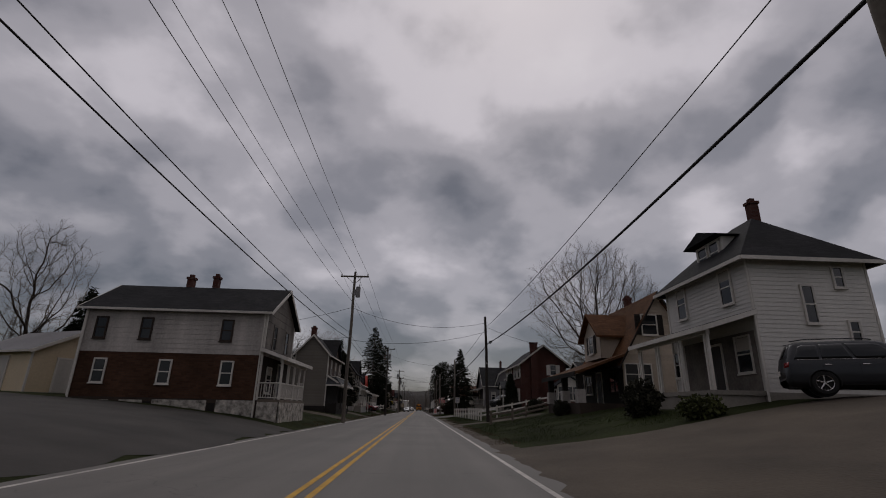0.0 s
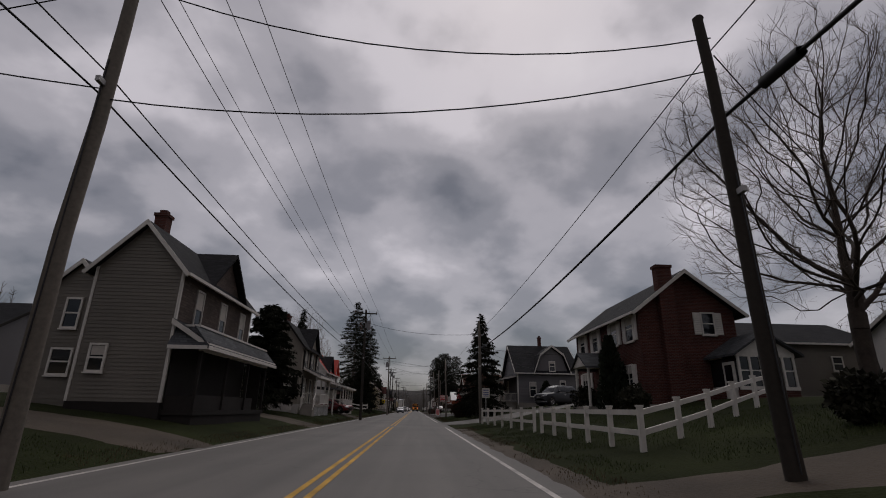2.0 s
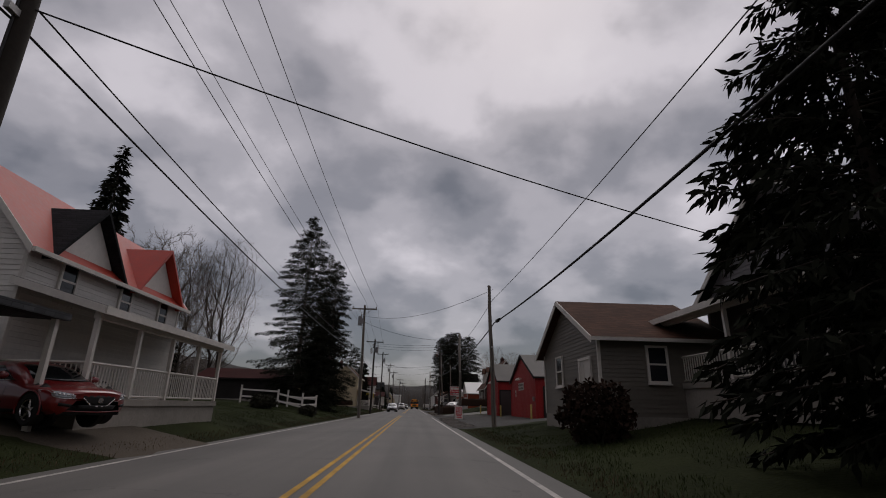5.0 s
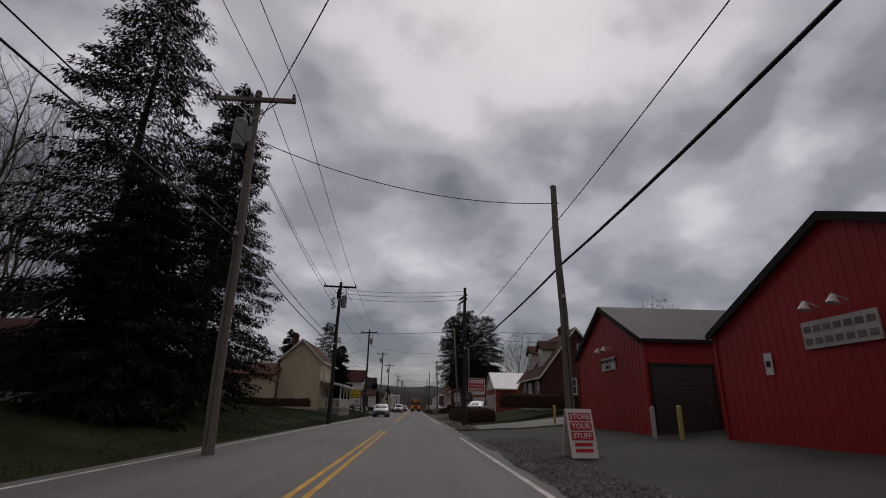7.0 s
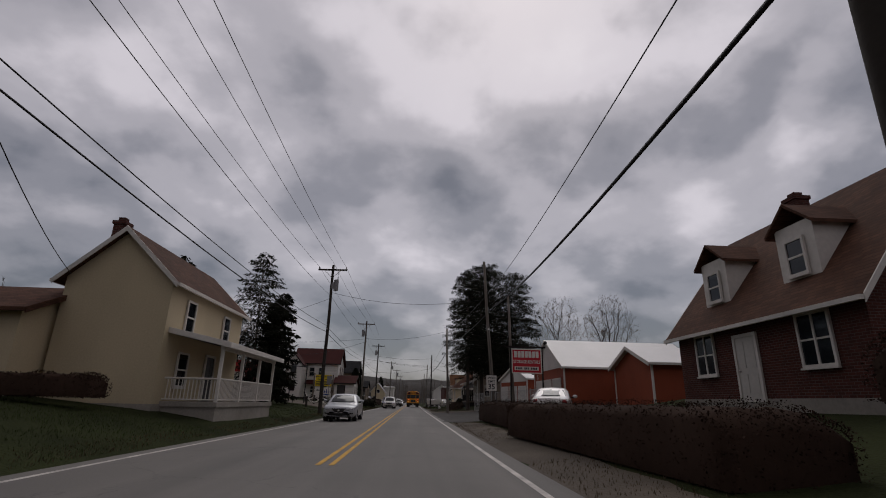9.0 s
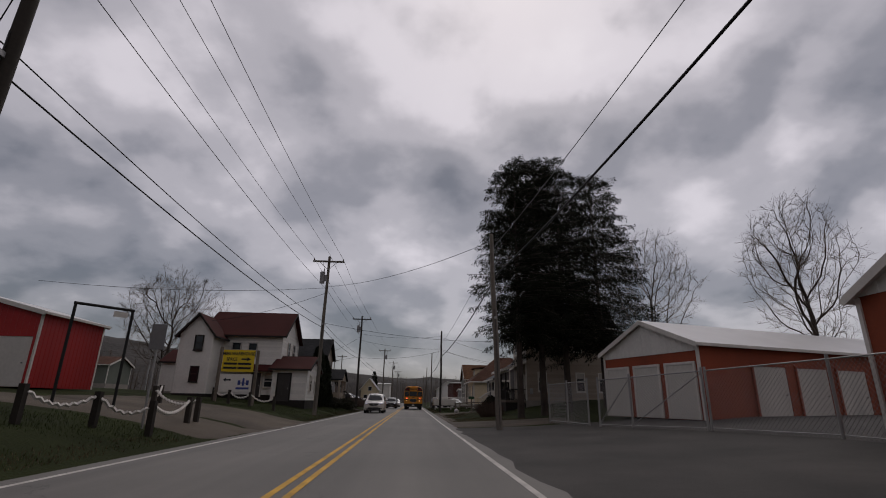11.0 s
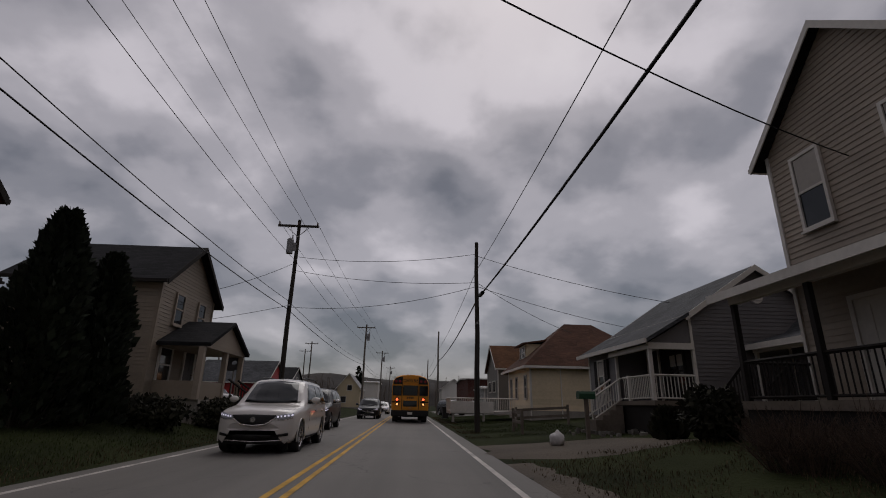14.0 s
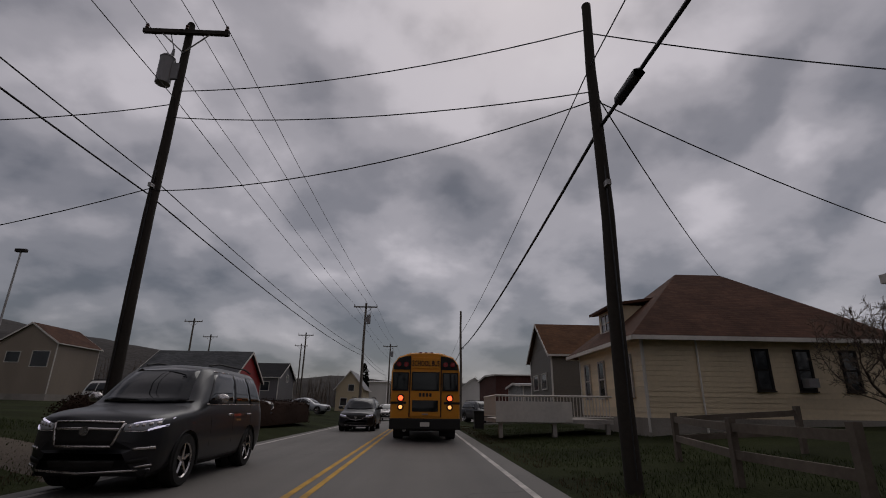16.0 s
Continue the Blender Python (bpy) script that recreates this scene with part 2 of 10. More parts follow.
M["vinyl_grey"] = material("grey_vinyl", (0.15, 0.142, 0.125), 0.55, vary=0.2, scale=2, bump=0.05, streak=0.7, random_tint=0.09)
M["vinyl_slate"] = material("slate_blue_vinyl", (0.140, 0.140, 0.150), 0.55, vary=0.2, scale=2, bump=0.05, streak=0.7, random_tint=0.09)
M["stucco_yellow"] = material("pale_yellow_stucco", (0.50, 0.44, 0.31), 0.85, vary=0.2, scale=2, fine=80, bump=0.3, streak=0.6)
M["stucco_beige"] = material("greige_render", (0.24, 0.225, 0.20), 0.85, vary=0.22, scale=2, fine=80, bump=0.3, streak=0.6)
# bare boards; also the grey of a panel standing for porch shade
M["bare_board_and_shade"] = material("bare_weathered_board_and_shade", (0.17, 0.16, 0.15), 0.85, vary=0.45, scale=5, bump=0.3)
M["brown_brick"] = coursed("brown_brick_cladding", (0.095, 0.047, 0.028), (0.06, 0.04, 0.03), 0.30, 0.10)
M["brown_siding"] = coursed("brown_asphalt_siding", (0.120, 0.092, 0.078), (0.07, 0.055, 0.048), 0.30, 0.10)
M["red_brick"] = coursed("dark_red_brick", (0.105, 0.035, 0.026), (0.13, 0.10, 0.09), 0.21, 0.075)
M["block"] = coursed("painted_block", (0.36, 0.35, 0.33), (0.24, 0.235, 0.22), 0.40, 0.20)
M["shingle_dark"] = coursed("charcoal_shingle", (0.025, 0.024, 0.026), (0.012, 0.012, 0.013), 0.30, 0.10, 0.01, vary=0.45)
M["shingle_grey"] = coursed("grey_shingle", (0.10, 0.102, 0.106), (0.05, 0.05, 0.052), 0.30, 0.10, 0.01, vary=0.4)
M["shingle_brown"] = coursed("rust_brown_shingle", (0.135, 0.060, 0.026), (0.07, 0.032, 0.016), 0.30, 0.10, 0.01, vary=0.35)
M["shingle_rust"] = coursed("russet_shingle", (0.115, 0.055, 0.035), (0.06, 0.03, 0.02), 0.30, 0.10, 0.01, vary=0.35)
M["shingle_maroon"] = material("maroon_metal_roof", (0.050, 0.014, 0.013), 0.85, spec=0.1, vary=0.3, scale=2, bump=0.1)
M["roof_red"] = material("bright_red_metal_roof", (0.42, 0.055, 0.035), 0.45, vary=0.25, scale=2, bump=0.1)
M["roof_white"] = material("white_metal_roof", (0.62, 0.64, 0.66), 0.35, metal=0.0, vary=0.12, scale=2, bump=0.05)
M["roof_brown_grey"] = material("dull_brown_metal_roof", (0.085, 0.078, 0.074), 0.65, vary=0.3, scale=2, bump=0.05)
M["roof_silver"] = material("grey_metal_roof", (0.17, 0.17, 0.175), 0.4, metal=0.3, vary=0.25, scale=2, bump=0.05)
M["barn_red"] = material("red_metal_siding", (0.30, 0.018, 0.018), 0.5, vary=0.25, scale=2, bump=0.05, streak=0.7)
M["orange"] = material("orange_brown_block", (0.25, 0.058, 0.026), 0.75, vary=0.25, scale=3, fine=60, bump=0.25, streak=0.5)
M["door_white"] = material("white_steel_door", (0.52, 0.52, 0.50), 0.5, vary=0.2, scale=3, bump=0.05, streak=0.8)
M["door_dark"] = material("dark_steel_door", (0.045, 0.042, 0.042), 0.5, vary=0.3, scale=3, bump=0.05)
# dark trim, and the near-black of sheets that stand for porch shade
M["trim_shade_dark"] = material("dark_trim_and_shade", (0.026, 0.024, 0.023), 0.75, vary=0.3, bump=0.1, spec=0.12)
M["pole"] = material("weathered_pole_wood", (0.155, 0.143, 0.126), 0.9, vary=0.5, scale=6, fine=70, bump=0.6, streak=0.9)
M["pole_dark"] = material("creosoted_pole_wood", (0.038, 0.033, 0.028), 0.9, vary=0.5, scale=6, fine=70, bump=0.6, streak=0.9)
M["wood_grey"] = material("greyed_timber", (0.15, 0.13, 0.11), 0.9, vary=0.4, scale=5, fine=60, bump=0.5)
M["cable"] = material("black_cable", (0.012, 0.012, 0.013), 0.6, vary=0.2, bump=0)
M["wire"] = material("dark_bare_wire", (0.035, 0.036, 0.04), 0.5, vary=0.2, bump=0)
M["galv"] = material("galvanised_steel", (0.33, 0.34, 0.35), 0.45, metal=0.7, vary=0.25, scale=6, bump=0.05)
M["grey_can"] = material("grey_transformer_paint", (0.22, 0.225, 0.24), 0.45, vary=0.2, bump=0.05)
M["porcelain"] = material("brown_porcelain", (0.10, 0.05, 0.035), 0.2, vary=0.2, bump=0)
M["glass"] = glass_material("window_glass")
M["glass_car"] = glass_material("tinted_car_glass", (0.01, 0.011, 0.012), 0.03)
M["blind"] = material("pale_window_blind", (0.42, 0.41, 0.39), 0.8, vary=0.15, bump=0.05)
M["bark"] = material("dark_bark", (0.055, 0.045, 0.038), 0.95, vary=0.5, scale=8, fine=60, bump=0.8, dist=0.03)
M["twig"] = material("grey_twig", (0.105, 0.085, 0.068), 0.9, vary=0.35, scale=3, bump=0)
M["needle"] = material("dark_spruce_needles", (0.017, 0.020, 0.014), 0.95, vary=0.5, scale=1.5, bump=0, island=0.5, spec=0.05)
M["arbor"] = material("dark_arborvitae_leaf", (0.018, 0.025, 0.014), 0.85, vary=0.5, scale=1.5, bump=0, island=0.5)
M["shrub"] = material("winter_shrub_leaf", (0.026, 0.026, 0.015), 0.85, vary=0.5, scale=2, bump=0, island=0.5)
M["brown_hedge"] = material("brown_hedge_twig", (0.034, 0.022, 0.017), 1.0, vary=0.3, scale=2, bump=0, spec=0.05, island=0.2)
M["brown_scrub"] = material("brown_scrub_twig", (0.075, 0.052, 0.040), 0.95, vary=0.5, scale=2, bump=0, island=0.5)
M["green_shrub"] = material("green_shrub_leaf", (0.050, 0.060, 0.018), 0.85, vary=0.5, scale=2, bump=0, island=0.5)
M["hill"] = material("bare_wooded_hill", (0.045, 0.042, 0.040), 1.0, vary=0.5, scale=0.25, fine=3, bump=0.9, dist=1.0)
M["bus_yellow"] = material("school_bus_yellow", (0.62, 0.255, 0.012), 0.4, vary=0.1, scale=2, bump=0.03, spec=0.5)
M["black"] = material("black_rubber_paint", (0.014, 0.014, 0.014), 0.6, vary=0.2, bump=0.05)
M["tyre"] = material("tyre_rubber", (0.018, 0.018, 0.018), 0.85, vary=0.3, bump=0.2)
M["chrome"] = material("bright_alloy", (0.55, 0.56, 0.58), 0.25, metal=0.9, vary=0.1, bump=0)
M["car_white"] = car_paint("pearl_white_car_paint", (0.60, 0.60, 0.60), 0.0)
M["car_silver"] = car_paint("silver_blue_car_paint", (0.34, 0.37, 0.41), 0.35)
M["car_black"] = car_paint("dark_blue_black_car_paint", (0.008, 0.009, 0.013), 0.0, 0.4, 0.25)
M["car_red"] = car_paint("dark_red_car_paint", (0.17, 0.008, 0.010), 0.0)
M["light_red"] = lamp_material("lit_red_lamp", (1.0, 0.10, 0.03), 2.6)
M["light_amber"] = lamp_material("lit_amber_lamp", (1.0, 0.42, 0.12), 1.6)
M["light_white"] = lamp_material("lit_white_lamp", (0.85, 0.80, 1.0), 0.6)
M["lens_clear"] = glass_material("clear_lamp_lens", (0.35, 0.36, 0.38), 0.1)
M["lens_red"] = glass_material("red_lamp_lens", (0.25, 0.01, 0.01), 0.15)
M["sign_red"] = material("red_sign_face", (0.45, 0.022, 0.035), 0.5, vary=0.15, bump=0)
M["sign_white"] = material("white_sign_face", (0.62, 0.62, 0.60), 0.5, vary=0.15, bump=0)
M["sign_yellow"] = material("yellow_sign_face", (0.62, 0.47, 0.02), 0.5, vary=0.12, bump=0)
M["sign_black"] = material("black_sign_lettering", (0.02, 0.02, 0.025), 0.6, vary=0.1, bump=0)
M["sign_blue"] = material("blue_sign_lettering", (0.05, 0.07, 0.25), 0.6, vary=0.1, bump=0)
M["green_box"] = material("green_plastic", (0.02, 0.07, 0.035), 0.5, vary=0.2, bump=0.05)
M["bag"] = material("white_plastic_bag", (0.55, 0.56, 0.58), 0.35, vary=0.3, scale=12, bump=0.5, dist=0.03)
M["post_yellow"] = material("faded_yellow_post_paint", (0.48, 0.40, 0.13), 0.6, vary=0.3, bump=0.1)
M["stone"] = material("loose_gravel_stones", (0.16, 0.155, 0.145), 0.9, vary=0.4, bump=0.2, island=0.4)
M["gold_grey"] = material("grey_green_far_wall", (0.13, 0.15, 0.13), 0.8, vary=0.2, bump=0)

# ---- building helpers ----
def ground_z(x, y):
    """Height of the ground: the road's bed, and the banks that rise beside it."""
    if x >= 0:
        base = np.interp(x, [0, 2.7, 5.3, 8, 11, 14, 25, 60, 140], [0.12, 0.12, 0.42, 0.85, 1.45, 1.95, 2.4, 3.0, 5.0])
        k = np.interp(y, [100, 114, 136, 148, 164, 174, 204, 210, 217, 224], [1, 0.42, 0.42, 0.9, 0.9, 0.42, 0.42, 0.85, 0.85, 0.38])
    else:
        base = np.interp(-x, [0, 6.0, 8, 10, 14, 22, 60, 140], [0.12, 0.12, 0.55, 0.85, 1.25, 1.7, 3.0, 5.0])
        k = np.interp(y, [224, 236, 250], [1, 0.8, 0.6])
    fade = np.interp(y, [300, 420], [1, 0.3])
    return float(0.12 + (base - 0.12) * k * fade)


def mesh_object(name, bm, mat, smooth=False):
    me = bpy.data.meshes.new(name)
    bm.normal_update()
    bm.to_mesh(me)
    bm.free()
    for m in (mat if isinstance(mat, (list, tuple)) else [mat]):
        me.materials.append(m)
    if smooth:
        me.polygons.foreach_set("use_smooth", [True] * len(me.polygons))
    return new(name, me)


def part(name, bm, mat, parent, label="", smooth=False):
    """Links a bmesh as one mesh object under a thing or a part; the coordinates are the thing's own."""
    ob = mesh_object(name, bm, mat, smooth)
    ob.parent = parent
    if label:
        ob["label"] = label
    return ob


def thing(name, m, label, category, group="", kind=""):
    ob = new(name)
    ob.empty_display_size = 0.3
    ob.matrix_world = m
    return tagged(ob, label, category, group, kind)


def box(bm, x0, x1, y0, y1, z0, z1, m=None, bevel=0.0):
    vs = [bm.verts.new((x, y, z)) for z in (z0, z1) for y in (y0, y1) for x in (x0, x1)]
    fs = [bm.faces.new([vs[i] for i in f]) for f in ((0, 2, 3, 1), (4, 5, 7, 6), (0, 1, 5, 4), (2, 6, 7, 3), (0, 4, 6, 2), (1, 3, 7, 5))]
    if bevel:
        es = {e for f in fs for e in f.edges}
        r = bmesh.ops.bevel(bm, geom=list(es), offset=bevel, segments=2, affect="EDGES", profile=0.6)
        vs = list({v for f in r["faces"] for v in f.verts} | {v for v in vs if v.is_valid})
    if m is not None:
        bmesh.ops.transform(bm, matrix=m, verts=[v for v in vs if v.is_valid])
    return bm


def one_box(*a, **k):
    return box(bmesh.new(), *a, **k)


def bar(bm, a, b, r0, r1=None, sides=6):
    """A tapered round bar from a to b."""
    a, b = Vector(a), Vector(b)
    r1 = r0 if r1 is None else r1
    q = (b - a).to_track_quat("Z", "Y")
    rings = []
    for p, r in ((a, r0), (b, r1)):
        rings.append([bm.verts.new(p + q @ Vector((r * math.cos(2 * math.pi * i / sides), r * math.sin(2 * math.pi * i / sides), 0))) for i in range(sides)])
    for i in range(sides):
        j = (i + 1) % sides
        bm.faces.new((rings[0][i], rings[0][j], rings[1][j], rings[1][i]))
    bm.faces.new(rings[0][::-1])
    bm.faces.new(rings[1])
    return bm


def prism(bm, outline, y0, y1, m=None):
    """Pushes an outline of (x, z) from y0 to y1."""
    a = [bm.verts.new((x, y0, z)) for x, z in outline]
    b = [bm.verts.new((x, y1, z)) for x, z in outline]
    n = len(outline)
    for i in range(n):
        j = (i + 1) % n
        bm.faces.new((a[i], a[j], b[j], b[i]))
    bm.faces.new(a[::-1])
    bm.faces.new(b)
    bmesh.ops.recalc_face_normals(bm, faces=bm.faces[:])
    if m is not None:
        bmesh.ops.transform(bm, matrix=m, verts=a + b)
    return bm


def raw_mesh(name, verts, faces, mat, smooth=False):
    me = bpy.data.meshes.new(name)
    me.from_pydata(verts, [], faces)
    me.materials.append(mat)
    if smooth:
        me.polygons.foreach_set("use_smooth", [True] * len(me.polygons))
    return me


def lettering(name, text, size, mat, parent, m, label=""):
    """Raised letters in the built-in font; m: where the middle of the text stands, its x to the right and y up."""
    cu = bpy.data.curves.new(name, "FONT")
    cu.offset = size * 0.016
    cu.body, cu.size, cu.extrude, cu.align_x, cu.align_y, cu.resolution_u = text, size, 0.006, "CENTER", "CENTER", 2
    tmp = bpy.data.objects.new(name, cu)
    scene.collection.objects.link(tmp)
    me = bpy.data.meshes.new_from_object(tmp.evaluated_get(bpy.context.evaluated_depsgraph_get()))
    bpy.data.objects.remove(tmp)
    me.materials.clear()
    me.materials.append(mat)
    ob = new(name, me)
    ob.parent = parent
    ob.matrix_local = m
    if label:
        ob["label"] = label
    return ob


# The four faces of a house in its own coordinates: S looks to -y, N to +y, E to +x, W to -x.
def face_matrix(face, w, d):
    if face == "S":
        return Matrix(((1, 0, 0, 0), (0, -1, 0, -d / 2), (0, 0, 1, 0), (0, 0, 0, 1)))
    if face == "N":
        return Matrix(((-1, 0, 0, 0), (0, 1, 0, d / 2), (0, 0, 1, 0), (0, 0, 0, 1)))
    if face == "E":
        return Matrix(((0, 1, 0, w / 2), (1, 0, 0, 0), (0, 0, 1, 0), (0, 0, 0, 1)))
    return Matrix(((0, -1, 0, -w / 2), (1, 0, 0, 0), (0, 0, 1, 0), (0, 0, 0, 1)))


def span_at(poly, z):
    us = []
    n = len(poly)
    for i in range(n):
        (u0, z0), (u1, z1) = poly[i], poly[(i + 1) % n]
        if min(z0, z1) - 1e-9 <= z <= max(z0, z1) + 1e-9:
            us += [u0, u1] if abs(z1 - z0) < 1e-9 else [u0 + (u1 - u0) * (z - z0) / (z1 - z0)]
    return (min(us), max(us)) if us else (0, 0)


def loose(name, bm, mat, parent):
    """Each separate piece of the bmesh becomes a part of its own."""
    bmesh.ops.recalc_face_normals(bm, faces=bm.faces[:])
    todo = set(bm.faces)
    while todo:
        stack, group = [min(todo, key=lambda f: f.index)], []
        todo.discard(stack[0])
        while stack:
            f = stack.pop()
            group.append(f)
            for v in f.verts:
                for g in v.link_faces:
                    if g in todo:
                        todo.discard(g)
                        stack.append(g)
        piece, seen = bmesh.new(), {}
        for f in group:
            for v in f.verts:
                if v not in seen:
                    seen[v] = piece.verts.new(v.co)
            piece.faces.new([seen[v] for v in f.verts])
        part(name, piece, mat, parent)
    bm.free()


def clad(bm, poly, fm, z0, z1, course=0.13, lap=0.022, vertical=False, rib=0.3, split=False):
    """Siding on a face: lapped boards, or upright ribbed sheet, within the convex outline poly of (u, z)."""
    def put(u, n, z):
        return bm.verts.new(fm @ Vector((u, n, z)))
    top = max(z for _, z in poly)
    z1 = min(z1, top)
    if course is None:
        inner = sorted({z for _, z in poly if z0 < z < z1})
        levels = [z0, *inner, z1]
        for a, b in zip(levels, levels[1:]):
            (ua, ub), (uc, ud) = span_at(poly, a + 1e-6), span_at(poly, b - 1e-6)
            if not vertical:
                bm.faces.new((put(ua, 0, a), put(ub, 0, a), put(ud, 0, b), put(uc, 0, b)))
                continue
            # one folded skin: flat pans between low trapezoid ribs, cut to the gable's slope
            prof = [(ua, 0.0)] + ([((uc + ud) / 2, 0.0)] if ud - uc < 0.01 else [])
            u = ua + rib / 2
            while u < ub - 0.04:
                prof += [(u - 0.035, 0.0), (u - 0.015, 0.016), (u + 0.015, 0.016), (u + 0.035, 0.0)]
                u += rib
            prof = sorted(prof + [(ub, 0.0)])
            def top_at(u):
                if u < uc:
                    return a + (b - a) * (u - ua) / (uc - ua)
                return a + (b - a) * (ub - u) / (ub - ud) if u > ud else b
            foot = [put(u, n, a) for u, n in prof]
            head = [put(u, n, max(top_at(u), a + 0.001)) for u, n in prof]
            for i in range(len(prof) - 1):
                bm.faces.new((foot[i], foot[i + 1], head[i + 1], head[i]))
        return bm
    z, low = z0, None
    while z < z1 - 0.01:
        zt = min(z + course, z1)
        (a, b), (c, d) = span_at(poly, z), span_at(poly, zt)
        front = (put(a, lap, z), put(b, lap, z))
        if low:
            bm.faces.new((low[0], low[1], front[1], front[0]) if not split else (put(*low[2]), put(*low[3]), front[1], front[0]))
        top_edge = (put(c, 0.004, zt), put(d, 0.004, zt))
        bm.faces.new((front[0], front[1], top_edge[1], top_edge[0]))
        low, z = (*top_edge, (c, 0.004, zt), (d, 0.004, zt)), zt
    return bm


def ring_frame(bm, x0, x1, z0, z1, t, n0, n1):
    """A rectangular frame round an opening, in one piece."""
    loops = []
    for n in (n0, n1):
        for g in (0.0, t):
            loops.append([bm.verts.new(v) for v in ((x0 - g, n, z0 - g), (x1 + g, n, z0 - g), (x1 + g, n, z1 + g), (x0 - g, n, z1 + g))])
    bi, bo, fi, fo = loops
    for i in range(4):
        j = (i + 1) % 4
        for a, b in ((fi, fo), (fo, bo), (bo, bi), (bi, fi)):
            bm.faces.new((a[i], a[j], b[j], b[i]))
    return bm


def window(parent, fm, u, z, w, h, frame="white", blind=0.0, split="sash", shutters=None, sill=True):
    """A window on a face: frame, panes set back in it, sill, and shutters where there are any."""
    t, o = 0.08, 0.05
    fm = fm @ Matrix.Translation((0, 0.042, 0))
    bm = bmesh.new()
    ring_frame(bm, u - w / 2, u + w / 2, z - h / 2, z + h / 2, t, -0.02, o)
    bm.transform(fm)
    bmesh.ops.recalc_face_normals(bm, faces=bm.faces[:])
    win = part("window", bm, M[frame], parent)
    bars = []
    if split == "sash":
        bars.append((u - w / 2, u + w / 2, 0.035, z - 0.03, z + 0.03))
    if split in ("pair", "triple"):
        for k in ([0] if split == "pair" else [-w / 6, w / 6]):
            bars.append((u + k - 0.035, u + k + 0.035, 0.04, z - h / 2, z + h / 2))
        bars.append((u - w / 2, u + w / 2, 0.03, z - 0.025, z + 0.025))
    for x0, x1, n1, z0, z1 in bars:
        bm = one_box(x0, x1, -0.01, n1, z0, z1)
        bm.transform(fm)
        bmesh.ops.recalc_face_normals(bm, faces=bm.faces[:])
        part("glazing_bar", bm, M[frame], win)
    halves = [(-h / 2, 0), (0, h / 2)] if split else [(-h / 2, h / 2)]
    for a, b in halves:
        bm = one_box(u - w / 2, u + w / 2, 0.002, 0.010 if a < 0 else 0.014, z + a, z + b)
        bm.transform(fm)
        bmesh.ops.recalc_face_normals(bm, faces=bm.faces[:])
        part("pane", bm, M["glass"], win)
    if blind:
        bm = one_box(u - w / 2 + 0.02, u + w / 2 - 0.02, 0.016, 0.020, z + h / 2 - h * blind, z + h / 2 - 0.01)
        bm.transform(fm)
        bmesh.ops.recalc_face_normals(bm, faces=bm.faces[:])
        part("blind", bm, M["blind"], win, "pale blind behind the glass")
    if sill:
        bm = one_box(u - w / 2 - t - 0.03, u + w / 2 + t + 0.03, 0.0, 0.09, z - h / 2 - t - 0.05, z - h / 2 - t)
        bm.transform(fm)
        bmesh.ops.recalc_face_normals(bm, faces=bm.faces[:])
        part("sill", bm, M[frame], win)
    if shutters:
        for s in (-1, 1):
            c = u + s * (w / 2 + t + 0.2)
            prof = [(-0.03, z - h / 2 - 0.05), (0.035, z - h / 2 - 0.05)]
            k = int(h / 0.09)
            for i in range(k):
                zz = z - h / 2 + h * i / k
                prof += [(0.05, zz + 0.01), (0.035, zz + h / k - 0.01)]
            prof += [(0.035, z + h / 2 + 0.05), (-0.03, z + h / 2 + 0.05)]
            bm = prism(bmesh.new(), prof, c - 0.18, c + 0.18, Matrix(((0, 1, 0, 0), (1, 0, 0, 0), (0, 0, 1, 0), (0, 0, 0, 1))))
            bm.transform(fm)
            bmesh.ops.recalc_face_normals(bm, faces=bm.faces[:])
            part("shutter", bm, M[shutters], parent)
    return win


def door(parent, fm, u, z0, w, h, mat="door_dark", frame="white", name="door", panels=True, slats=0):
    fm = fm @ Matrix.Translation((0, 0.042, 0))
    bm = bmesh.new()
    for a, b, c, d in ((-w / 2 - 0.1, -w / 2, 0, h + 0.1), (w / 2, w / 2 + 0.1, 0, h + 0.1), (-w / 2, w / 2, h, h + 0.1)):
        box(bm, u + a, u + b, -0.02, 0.05, z0 + c, z0 + d)
    bm.transform(fm)
    bmesh.ops.recalc_face_normals(bm, faces=bm.faces[:])
    fr = part(name, bm, M[frame], parent)
    bm = bmesh.new()
    if slats:
        for i in range(slats):
            box(bm, u - w / 2, u + w / 2, 0.0, 0.022, z0 + h * i / slats + 0.006, z0 + h * (i + 1) / slats - 0.006)
        box(bm, u - w / 2, u + w / 2, -0.01, 0.008, z0, z0 + h)
    else:
        box(bm, u - w / 2, u + w / 2, -0.01, 0.012, z0, z0 + h)
        if panels:
            for a in (-1, 1):
                for b, c in ((0.12, 0.42), (0.52, 0.92)):
                    box(bm, u + a * w / 4 - w * 0.16, u + a * w / 4 + w * 0.16, 0.012, 0.026, z0 + h * b, z0 + h * c)
    bm.transform(fm)
    bmesh.ops.recalc_face_normals(bm, faces=bm.faces[:])
    leaf = part("door_leaf", bm, M[mat], fr)
    bm = bmesh.new()
    bar(bm, (u + w * 0.38, 0.02, z0 + h * 0.47), (u + w * 0.38, 0.075, z0 + h * 0.47), 0.03, 0.035, 8)
    bm.transform(fm)
    bmesh.ops.recalc_face_normals(bm, faces=bm.faces[:])
    part("handle", bm, M["chrome"], fr)
    return fr


